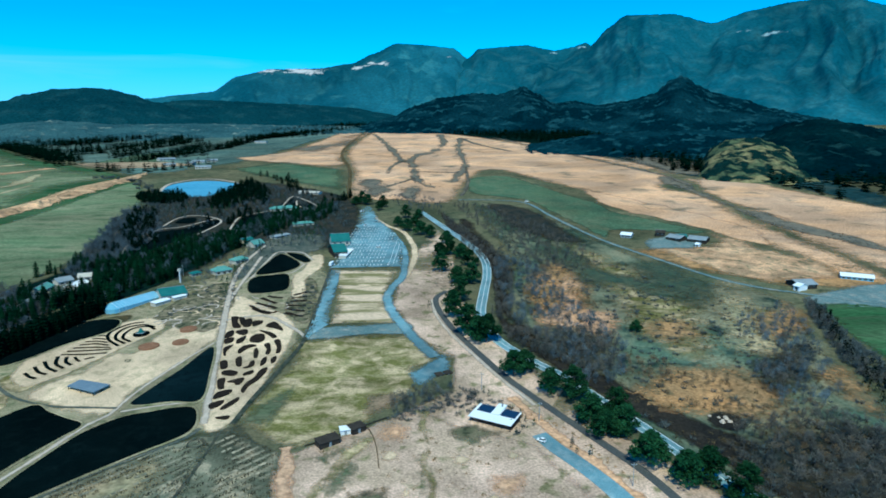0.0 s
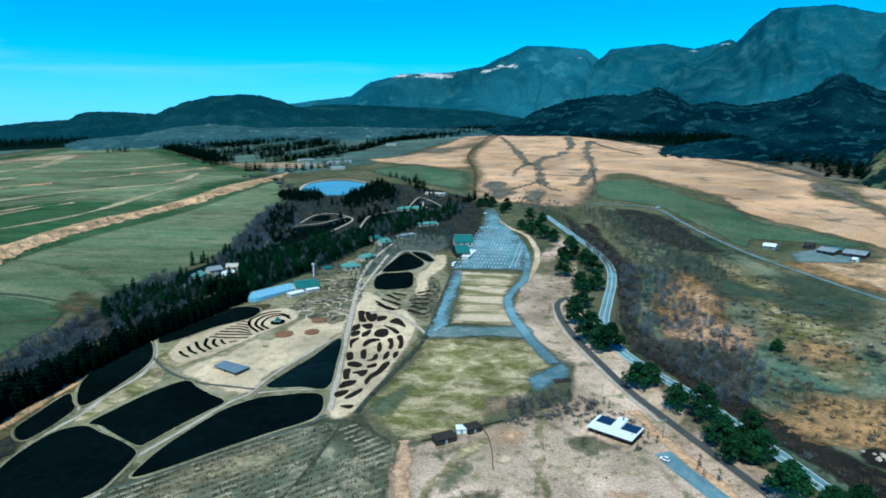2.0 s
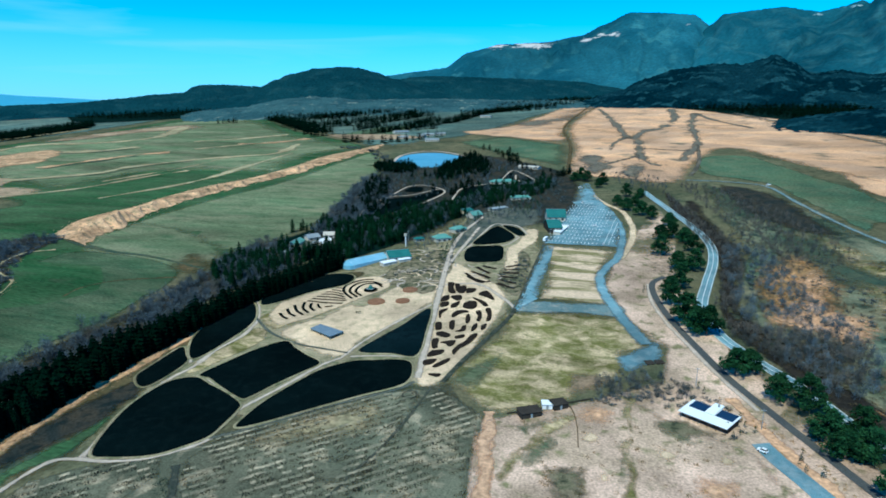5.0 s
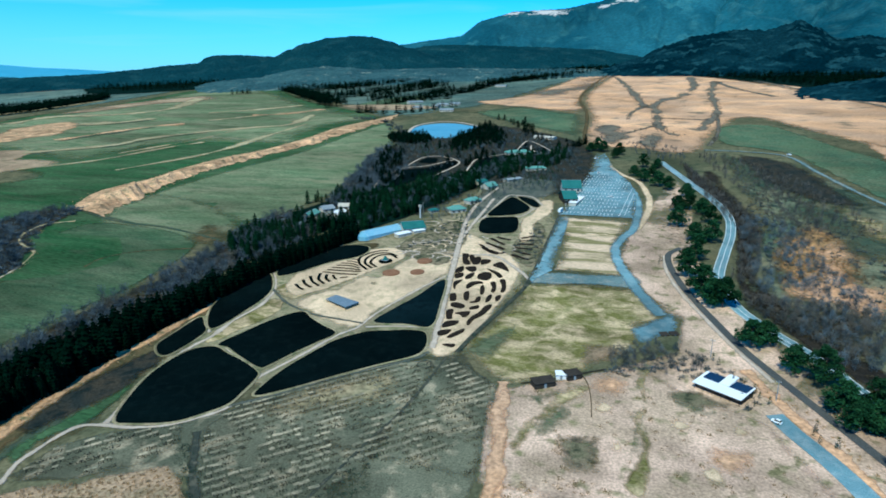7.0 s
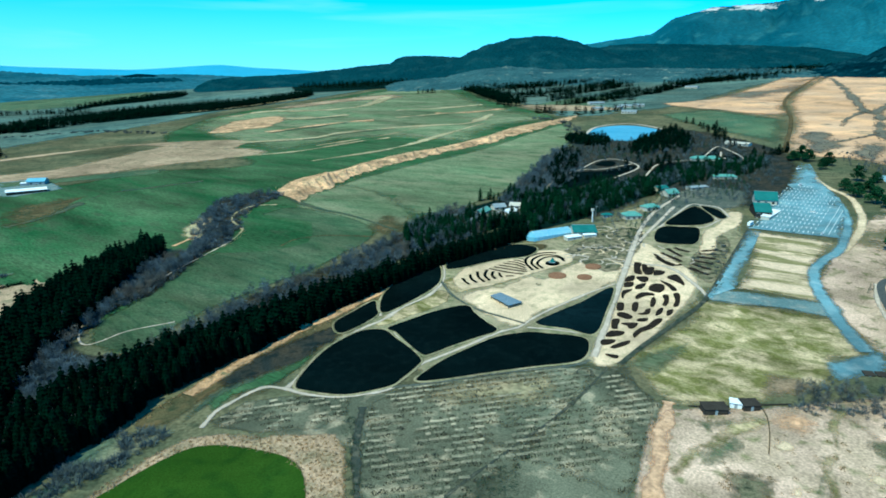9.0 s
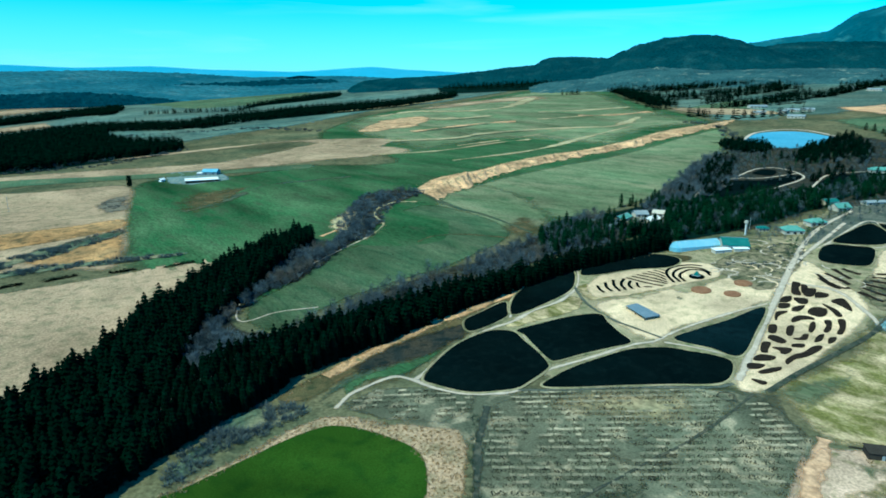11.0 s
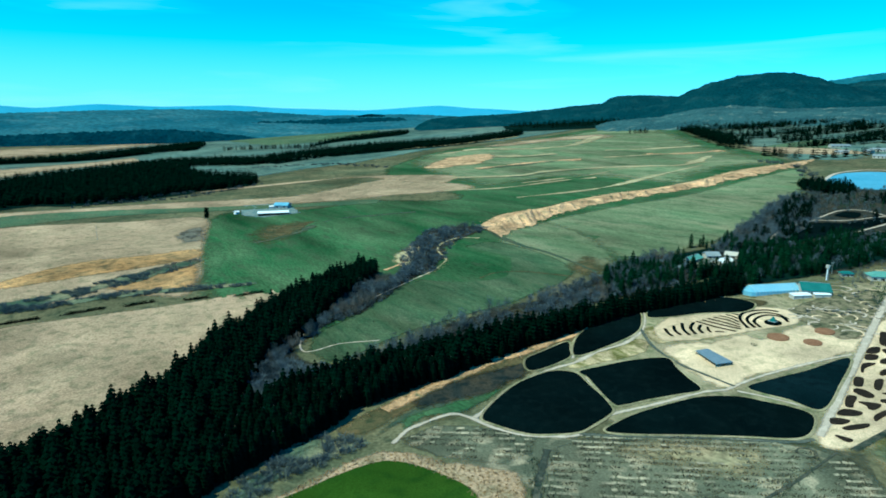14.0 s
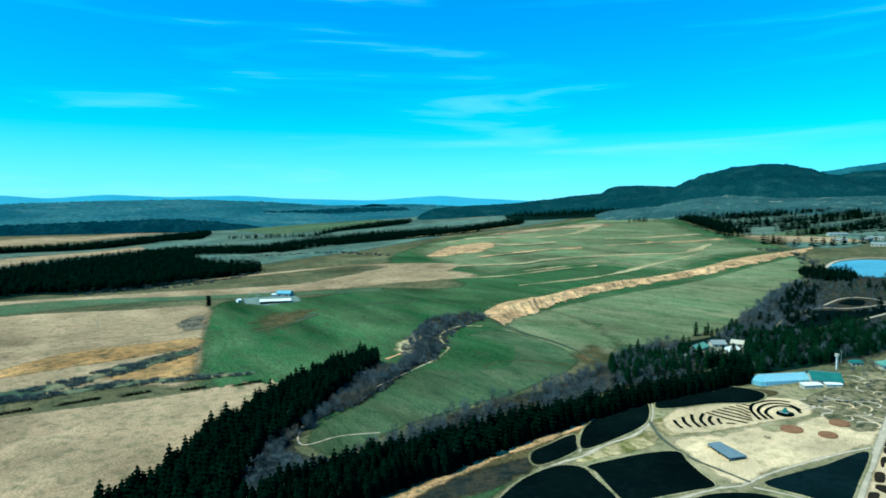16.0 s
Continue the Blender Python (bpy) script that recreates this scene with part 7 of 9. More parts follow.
spread("garden_wood", LOWCEDARS, scatter(BELT_B, 4.9, RNG, True, -0.2) + scatter([(-313.4, 362.8), (-300.4, 403.8), (-297.0, 434.2), (-288.4, 461.4), (-268.3, 472.6), (-239.7, 459.7), (-238.5, 432.2), (-257.9, 396.9), (-267.7, 357.0), (-281.9, 323.7)], 5.5, RNG) + scatter([(-323.0, 474.6), (-315.9, 500.0), (-291.9, 516.4), (-260.9, 522.4), (-246.1, 544.7), (-235.5, 498.6), (-267.6, 488.2), (-295.6, 473.6)], 8, RNG), M["evergreen"], "dense green conifers behind the greenhouse", "woods", RNG, 0.38, 0.92)
spread("garden_grey_trees", TWIGGY, scatter(BELT_B, 12, RNG), M["greytwig"], "leafless grey trees among green conifers", "woods", RNG, 0.9, 1.35)

# conifers round the pond and on the far plain
pondside = scatter([(-428, 870), (-370, 868), (-339.4, 817.5), (-354.0, 802.8), (-397, 811)], 6, RNG) + scatter([(-305.5, 798.2), (-319, 877), (-315, 989), (-277, 947), (-236.7, 839.0), (-260.6, 775.8), (-288.5, 766.7)], 8, RNG) + along([(-303, 1063), (-263, 1015), (-226, 938), (-209, 888), (-160, 850)], 6, 26, RNG) + scatter([(-325.6, 617.4), (-374.0, 747.7), (-346.5, 738.5), (-304.8, 642.5), (-292.3, 576.4)], 9, RNG) + along([(-152.3, 790.9), (-136.7, 825.2), (-129.0, 854.0)], 5, 14, RNG)
pondside += scatter([(-288.5, 497.6), (-274.1, 521.1), (-240.0, 457.3), (-250.8, 442.4)], 8, RNG) + along([(-273.2, 403.6), (-256.9, 407.7), (-245.5, 424.0)], 4, 8, RNG)
pondside += scatter([(-295.7, 767.9), (-313.0, 845.5), (-297.7, 898.1), (-267.7, 933.0), (-226.0, 795.0), (-252.0, 766.1), (-278.4, 755.7)], 15, RNG, True, -0.1)
pondside += scatter([(-280.0, 470.0), (-310.0, 560.0), (-345.0, 700.0), (-330.0, 800.0), (-270.0, 760.0), (-215.0, 760.0), (-230.0, 660.0), (-262.0, 560.0)], 17, RNG, True, -0.15)
spread("pondside_conifers", CONES, pondside, M["cedar"], "scattered dark conifers round the pond", "woods", RNG, 0.7, 1.25)
spread("garden_bare_trees", TWIGGY + BARE[:1], scatter([(-350, 800), (-300, 960), (-160.2, 850), (-110, 720), (-100, 600), (-125, 570), (-160, 620), (-230, 690), (-300, 590), (-330, 680)], 10, RNG, True, -0.1) + scatter([(-375, 850), (-325, 843), (-287.5, 758.2), (-307.9, 725.6), (-345.5, 757.0)], 8, RNG) + scatter([(-180.1, 560.8), (-160.8, 640.3), (-132.7, 660.1), (-112.0, 577.9), (-140.5, 565.7), (-159.8, 530.6)], 9, RNG) + scatter([(-207.1, 476.2), (-189.0, 526.7), (-159.7, 493.7), (-154.6, 459.5), (-185.8, 444.8)], 10, RNG) + scatter([(-74.1, 860.3), (-18.1, 824.0), (4.1, 749.3), (-43.9, 744.8)], 9, RNG) + scatter([(-271, 955), (-219, 911), (-178, 897), (-179.3, 838.1), (-218.9, 854.3)], 9, RNG), M["twig"], "leafless trees among the garden buildings", "woods", RNG, 0.4, 0.8)
evergreens = scatter([(-205.1, 489.3), (-184.8, 558.8), (-160.8, 640.3), (-130.7, 675.8), (-114.3, 588.6), (-140.5, 565.7), (-165.4, 532.5), (-162.3, 455.8), (-187.1, 447.8)], 11, RNG, True, -0.1) + scatter([(-364.4, 779.6), (-317.4, 824.2), (-248, 876), (-211.7, 827.9), (-247.5, 758.7), (-301.7, 711.3)], 13, RNG) + scatter([(-155.8, 642.3), (-132.0, 669.3), (-121.5, 610.1), (-137.2, 591.1)], 9, RNG) + along([(-149.3, 421.5), (-162.6, 447.1), (-164.9, 481.8), (-166.6, 521.1)], 7, 8, RNG)
spread("garden_evergreens", SMALLPINE, evergreens, M["pine"], "dark evergreen shrubs among the garden buildings", "shrub", RNG, 0.5, 1.2)
spread("house_shrubs", THICKET, scatter([(1.6, 277.6), (17.8, 276.1), (29.8, 263.1), (38.5, 242.9), (30.5, 235.4), (23.8, 252.8), (4.0, 253.1)], 4, RNG) + scatter([(-23.4, 253.6), (-6.3, 269.2), (4.2, 271.8), (-1.0, 255.8), (-20.4, 247.2)], 4, RNG), M["twig"], "leafless shrubs round the cottage", "shrub", RNG, 0.4, 0.9)
far = []
for poly, gap in (
        ([(-1005, -188), (-1093, -24), (-1074, 45), (-1074, 120), (-1101, 173), (-1130, 231), (-1174, 351), (-1308, 381), (-1456, 313), (-1688, 352), (-1586, 479), (-1774, 553), (-1941, 376), (-1819, 214), (-1663, 79), (-1540, -25), (-1302, -237)], 9),
        ([(-1620, 489), (-1627, 629), (-1640, 734), (-1631, 836), (-1583, 1122), (-1668, 1420), (-1842, 1568), (-1776, 1259), (-1914, 982), (-1892, 848), (-1866, 634)], 11), ([(-2194, 873), (-2302, 1034), (-2313, 1188), (-2405, 1401), (-2582, 1505), (-2558, 1315), (-2371, 1016)], 12),
        ([(-2097, -262), (-2098, -27), (-2136, 150), (-2390, 356), (-2600, 570), (-3106, 689), (-2754, 413), (-2374, 169), (-2227, -28), (-2191, -273)], 10),
        ([(-3293, -398), (-3458, -32), (-3521, 306), (-4728, 755), (-5072, 1126), (-4482, 1373), (-4301, 1595), (-4168, 2145), (-5026, 2588), (-5500, 2042), (-4392, 977), (-5848, 724), (-4806, 202), (-4265, -35), (-3800, -456)], 17),
        ([(-2163, 1808), (-2998, 2548), (-3367, 3401), (-3393, 3919), (-2332, 2834), (-1699, 2139), (-1745, 1829)], 24),
        ([(-1328, 1850), (-1206, 1981), (-1111, 2191), (-1020, 1981), (-1024, 1715)], 15), ([(-1102, 2246), (-1077, 2514), (-950, 2645), (-852, 2380), (-953, 2230)], 15),
        ([(-1225, 1737), (-1053, 1650), (-833, 1356), (-925, 1407)], 14),
        
        ([(-546, 1994), (-474, 2352), (-370, 3081), (-273, 3240), (-319, 2465), (-424, 2102)], 18),
        ([(-227, 2692), (-13, 3687), (371, 3573), (470, 2422), (493, 1729), (518, 1282), (441, 1062), (388, 1355), (273, 1721), (86, 2072), (-132, 2290)], 15),
        ([(398, 1105), (490, 1183), (533, 1092), (535, 921), (537, 818), (509, 798), (503, 924), (459, 1060)], 14),
        ([(870, 1674), (1238, 2099), (1286, 1821), (1020, 1228), (662, 787), (601, 837), (584, 947)], 17)):
    far += scatter(poly, gap * 1.1, RNG)
for pts, gap, w in (([(-1365, 1910), (-1305, 1946), (-1257, 1998)], 4, 40), ([(-1101, 1772), (-1044, 1848), (-987, 1924), (-942, 2045), (-940, 2275)], 2.5, 60), ([(-994, 1473), (-945, 1540), (-887, 1609), (-858, 1696), (-828, 1823), (-823, 1999)], 2.5, 45), ([(-747, 1405), (-738, 1463), (-728, 1524)], 3, 22), ([(-672, 1546), (-654, 1599), (-643, 1704)], 3, 26),
                    ([(-1182, 1692), (-1000, 1529), (-848, 1357), (-751, 1257)], 4.5, 50), ([(-1318, 1574), (-1301, 1605), (-1270, 1610)], 4, 20), ([(-679, 1309), (-632, 1374), (-551, 1475)], 5, 24), ([(-661, 1175), (-557, 1156), (-509, 1216), (-472, 1271)], 6, 30), ([(-2389, 602), (-2244, 743), (-2048, 876)], 5, 20),
                    ([(-636, 1937), (-540, 2080), (-470, 2250)], 3.5, 50), ([(-565, 1996), (-503, 2115), (-387, 2336)], 5, 24), ([(-474, 2352), (-399, 3088)], 7, 40), ([(-1254.9, 1765.3), (-970.6, 1491.2), (-798.4, 1351.2)], 3, 40), ([(-893.0, 1488.0), (-810.9, 1560.5), (-763.2, 1695.3), (-743.8, 1900.7)], 2.6, 34), ([(-657.3, 1330), (-622.5, 1476.6), (-576.2, 1630.7), (-571.4, 1933.2), (-510.4, 2136.4)], 2.6, 34), ([(-609.9, 2206.4), (-512.9, 2545.5), (-405.9, 2612.5)], 4, 60)):
    far += along(pts, gap, w, RNG)
spread("far_woods", FARTREES, far, M["cedar"], "distant dark conifer woods", "woods", RNG, 0.8, 1.35)

# leafless woods
bare = []
for poly, gap in (
        ([(-269.5, 72.3), (-324.0, 105.1), (-362.7, 137.0), (-365.4, 150.0), (-354.1, 135.0), (-318.0, 109.0), (-284.0, 106.0), (-272.0, 130.0), (-274.0, 160.0), (-266.5, 147.5), (-260.7, 105.1)], 3.3),
        ([(-420.4, 225.9), (-428.9, 247.5), (-440.0, 279.5), (-438.2, 290.0), (-411.9, 245.9), (-359.0, 180.2), (-344.7, 143.6), (-328.9, 123.9), (-311.6, 103.9), (-335.4, 122.9), (-380.2, 173.5)], 3.2),
        ([(-281.9, 127.1), (-288.2, 172.9), (-292.0, 207.6), (-299.7, 284.9), (-316.9, 366.3), (-324.5, 437.8), (-291.3, 419.3), (-269.6, 336.4), (-270.2, 282.3), (-271.3, 217.7), (-265.5, 159.1)], 4.0),
        ([(-276.0, 120.0), (-284.0, 149.0), (-299.0, 185.0), (-304.0, 220.0), (-305.0, 246.0), (-306.0, 281.0), (-308.0, 310.0), (-316.0, 350.0), (-321.0, 419.4), (-299.7, 395.1), (-300.9, 342.1), (-295.3, 287.3), (-290.9, 248.4), (-284.9, 215.1), (-280.2, 186.4), (-274.3, 155.6)], 4.2),
        ([(-430.4, 243.0), (-492.0, 285.0), (-545.0, 350.0), (-545.0, 392.0), (-522.0, 396.0), (-512.0, 345.0), (-468.0, 292.0), (-424.0, 258.0)], 5.0),
        ([(-435.5, 216.6), (-404.4, 176.8), (-373.9, 146.6), (-341.3, 117.6), (-315.1, 94.5), (-279.5, 75.0), (-256.2, 66.3), (-262.9, 81.6), (-264.4, 97.2), (-262.1, 122.1), (-270.0, 128.0), (-288.0, 103.0), (-335.0, 115.0), (-369.9, 148.0), (-401.6, 208.3)], 3.9),
        ([(-373.2, 166.0), (-392.3, 197.3), (-408.1, 230.2), (-391.6, 225.7), (-379.6, 195.3), (-359.7, 163.8)], 4.0),
        ([(-270.9, 331.3), (-294.9, 449.0), (-341.5, 588.1), (-395.4, 790.0), (-297.1, 645.4), (-277.4, 527.3), (-258.9, 432.9), (-257.0, 360.9)], 5.3),
        ([(-279.7, 747.8), (-256.8, 786.0), (-231.6, 821.6), (-224, 873), (-219.5, 780.8), (-238.8, 733.2)], 7.5)):
    bare += scatter(poly, gap * 1.18, RNG, True, -0.16)
fringe = along([(-1088, 46), (-1081, 121), (-1111, 183), (-1113, 228)], 5, 22, RNG) + along([(-1427, 273), (-1534, 344), (-1285, 374)], 5, 40, RNG) + along([(-1028, 42), (-1051, 109), (-1056, 198), (-1165, 359)], 6, 14, RNG) + along([(-1553, 323), (-1510, 483), (-1434, 611), (-1217, 651)], 6, 30, RNG) + along([(-1652, 1980), (-1506, 2129), (-1113, 1861), (-874, 1732)], 8, 40, RNG) + along([(-609, 1084), (-499, 1007), (-385.2, 812.4), (-319.6, 636.4), (-318.9, 583.7)], 5, 25, RNG)
spread("fringe_thickets", THICKET, fringe, M["twig"], "pale leafless trees along the wood edge", "woods", RNG, 1.2, 2.4)
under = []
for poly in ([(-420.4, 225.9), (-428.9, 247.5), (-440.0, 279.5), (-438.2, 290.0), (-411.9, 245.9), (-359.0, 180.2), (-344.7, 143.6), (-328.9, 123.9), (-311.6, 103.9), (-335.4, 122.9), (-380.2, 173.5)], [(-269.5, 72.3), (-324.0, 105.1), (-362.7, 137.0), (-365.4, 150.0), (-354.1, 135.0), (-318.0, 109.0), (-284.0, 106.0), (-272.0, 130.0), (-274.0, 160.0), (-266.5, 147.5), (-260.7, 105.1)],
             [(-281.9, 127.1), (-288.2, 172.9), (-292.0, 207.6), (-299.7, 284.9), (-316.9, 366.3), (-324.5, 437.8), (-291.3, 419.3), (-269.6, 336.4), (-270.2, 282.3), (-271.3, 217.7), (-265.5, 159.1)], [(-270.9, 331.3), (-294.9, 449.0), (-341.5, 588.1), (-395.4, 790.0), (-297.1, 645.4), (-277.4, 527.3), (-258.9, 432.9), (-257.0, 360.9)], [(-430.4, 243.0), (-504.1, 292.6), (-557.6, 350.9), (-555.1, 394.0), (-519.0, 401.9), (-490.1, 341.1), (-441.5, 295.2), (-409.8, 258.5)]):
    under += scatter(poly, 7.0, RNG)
    # shade between the bare trees put into a dark floor
    patch("thicket_floor", poly, M["thickfloor"], 4.7, "ground under leafless trees painted dark as shade", "ground", rag=4, fade=7)
patch("thicket_floor", [(-435.5, 216.6), (-404.4, 176.8), (-373.9, 146.6), (-341.3, 117.6), (-315.1, 94.5), (-279.5, 75.0), (-256.2, 66.3), (-262.9, 81.6), (-258.4, 97.2), (-258.1, 122.1), (-276.9, 130.1), (-300.9, 112.9), (-333.9, 122.0), (-369.9, 160.4), (-401.6, 208.3)], M["thickfloor"], 4.9, "ground under leafless trees painted dark as shade", "ground", rag=3, fade=5)
patch("thicket_floor", [(-276.0, 120.0), (-284.0, 149.0), (-299.0, 185.0), (-304.0, 220.0), (-305.0, 246.0), (-306.0, 281.0), (-308.0, 310.0), (-316.0, 350.0), (-321.0, 419.4), (-299.7, 395.1), (-300.9, 342.1), (-295.3, 287.3), (-290.9, 248.4), (-284.9, 215.1), (-280.2, 186.4), (-274.3, 155.6)], M["thickfloor"], 4.8, "ground under leafless trees painted dark as shade", "ground", rag=5, fade=8)
spread("wood_thickets", THICKET, under, M["greytwig"], "dense grey leafless undergrowth", "woods", RNG, 0.9, 1.9)
dim = [p for p in bare if noise.noise((p[0] / 25, p[1] / 25, 5)) > 0.30]
spread("bare_woods", TWIGGY + BARE[:2], [p for p in bare if p not in set(dim)], M["greytwig"], "leafless grey woods behind the cedars", "woods", RNG, 0.6, 1.15)
spread("brown_woods", TWIGGY + BARE[:2], dim, M["russet"], "leafless brownish woods behind the cedars", "woods", RNG, 0.6, 1.1)
bare = []
for poly, gap in (
        ([(-9.6, 742.7), (31.1, 597.9), (53.8, 495.6), (43.5, 377.5), (31.6, 377.8), (39.6, 479.7), (19.1, 570.7)], 4.0), ([(37.5, 353.5), (72.8, 352.6), (99.5, 345.6), (92.4, 308.0), (77.5, 289.5), (58.4, 308.8), (38.9, 335.3)], 3.3),
        ([(115.1, 234.9), (152.9, 253.1), (171.4, 243.1), (179.5, 221.5), (154.8, 187.4), (107.3, 191.0)], 4.6), ([(192.1, 336.4), (201.9, 320.1), (169.3, 268.7), (159.0, 289.7)], 4.6), ([(62.9, 710.4), (105.3, 646.4), (131.6, 509.9), (96.8, 477.5), (72.4, 531.1)], 6.6),
        ([(240.0, 398.4), (215.7, 327.6), (206.7, 285.6), (210.5, 257.2), (217.2, 273.4), (220.1, 319.7), (244.7, 387.2)], 4.0), ([(11.5, 779.7), (65.3, 738.2), (97.2, 594.7), (96.8, 477.5), (65.9, 448.8), (59.6, 551.7)], 5.9),
        ([(-26.6, 261.4), (-6.5, 277.8), (12.3, 274.5), (17.0, 263.3), (-1.0, 258.3), (-20.7, 251.1)], 4.0)):
    bare += scatter(poly, gap * 1.18, RNG)
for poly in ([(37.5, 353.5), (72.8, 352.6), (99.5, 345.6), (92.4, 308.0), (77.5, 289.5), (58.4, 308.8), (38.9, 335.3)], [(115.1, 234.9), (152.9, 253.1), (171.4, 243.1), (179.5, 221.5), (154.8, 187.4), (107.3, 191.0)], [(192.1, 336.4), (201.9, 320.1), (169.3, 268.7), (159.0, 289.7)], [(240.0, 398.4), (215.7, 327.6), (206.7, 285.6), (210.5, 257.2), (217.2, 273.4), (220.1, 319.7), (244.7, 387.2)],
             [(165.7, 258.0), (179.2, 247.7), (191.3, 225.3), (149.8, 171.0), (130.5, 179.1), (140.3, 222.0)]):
    # valley thickets stand on a floor darkened as shade
    patch("thicket_floor", poly, M["thickfloor"], 4, "ground under leafless thickets painted dark as shade", "ground", rag=12, fade=20)
bare += scatter([(165.7, 258.0), (179.2, 247.7), (191.3, 225.3), (149.8, 171.0), (130.5, 179.1), (140.3, 222.0)], 5, RNG)
spread("valley_woods", TWIGGY + BARE[:2], bare, M["russet"], "leafless brown and grey trees in the stream valley", "woods", RNG, 0.4, 0.85)
gully = scatter([(237.5, 387.4), (214.1, 319.8), (209.4, 285.5), (210.5, 257.2), (218.3, 267.7), (223.1, 319.6), (247.9, 392.6)], 6, RNG) + scatter([(200.0, 279.6), (225.9, 298.1), (227.7, 273.2), (201.0, 238.0), (195.6, 257.4)], 6, RNG)
spread("gully_conifers", SMALLPINE, gully, M["cedar"], "dark conifers in the gully", "woods", RNG, 0.7, 1.5)
spread("gully_thickets", THICKET, scatter([(237.5, 387.4), (214.1, 319.8), (209.4, 285.5), (215.4, 257.1), (227.7, 273.2), (233.2, 335.3), (251.1, 398.1)], 3.2, RNG), M["twig"], "leafless thicket along the gully", "brush", RNG, 0.7, 1.6)

stream = scatter([(43.2, 508.5), (75.6, 493.4), (86.5, 411.9), (100.8, 353.3), (101.4, 321.9), (85.1, 282.2), (63.8, 292.4), (51.1, 318.1), (43.0, 387.1)], 4.4, RNG, True, -0.22)
stream += scatter([(181.6, 367.6), (225.0, 390.0), (200.0, 300.0), (177.8, 262.0), (155.0, 262.0), (159.2, 312.4)], 5.2, RNG, True, -0.1)
spread("stream_thickets", TWIGGY, stream, M["greytwig"], "fluffy grey leafless trees along the stream", "woods", RNG, 0.4, 0.8)
low_brush = scatter([(88.6, 309.6), (118.3, 309.2), (147.1, 276.5), (169.4, 259.7), (157.0, 201.3), (139.0, 211.9), (122.1, 250.1), (98.9, 277.1)], 4.4, RNG, True, -0.2) + scatter([(71.3, 462.5), (91.2, 436.5), (110.7, 391.6), (115.6, 372.2), (86.6, 361.0), (63.0, 378.3)], 6, RNG, True, -0.1)
spread("russet_brush", TWIGGY, low_brush, mat("orange-brown leafless brush", (0.24, 0.165, 0.090), (0.17, 0.125, 0.075), (0.27, 0.195, 0.12), 18, 5, 0.6, each=0.25), "orange-brown leafless brush on the heath", "brush", RNG, 0.28, 0.55)
patch("stream_gully", [(14.9, 670.9), (30.9, 597.8), (38.2, 520.4), (35.2, 441.1), (34.9, 395.5), (39.1, 365.1), (46.4, 340.0), (58.0, 345.0), (49.0, 379.1), (49.0, 420.2), (56.0, 472.7), (57.0, 519.1), (44.0, 585.8), (30.1, 683.8)], M["burn"], 4.4, "dark burnt ground along the stream gully", "ground", rag=5, fade=8)
patch("heath_slope", [(50.2, 788.6), (90.0, 771.5), (114.4, 721.1), (127.6, 634.8), (134.8, 579.8), (114.1, 575.0), (86.4, 610.3), (63.7, 690.8)], M["thickfloor"], 4.3, "dark heath slope below the country road", "heath", rag=10, fade=14)
patch("heath_green", [(80.3, 675.3), (108.9, 561.1), (130.7, 501.2), (150.0, 470.0), (180.0, 425.0), (160.0, 400.0), (125.0, 430.0), (93.4, 456.1), (92.0, 500.0), (86.0, 569.4)], M["darkgrass"], 3.8, "dark green rough grass on the heath", "heath", rag=14, fade=22)
patch("heath_dark", [(155.8, 514.4), (194.9, 499.9), (195.4, 430.4), (169.8, 385.4), (142.4, 415.4)], M["darkgrass"], 3.4, "dark green hollows in the heath", "heath", rag=22, fade=34)
patch("heath_pale", [(196.5, 447.9), (229.7, 447.0), (216.5, 375.6), (189.2, 308.1), (162.7, 308.5), (151.8, 339.7)], M["drypasture"], 3.3, "pale yellowish dry grass on the heath", "heath", rag=16, fade=30)

# brush on the upland and heath
brush = []
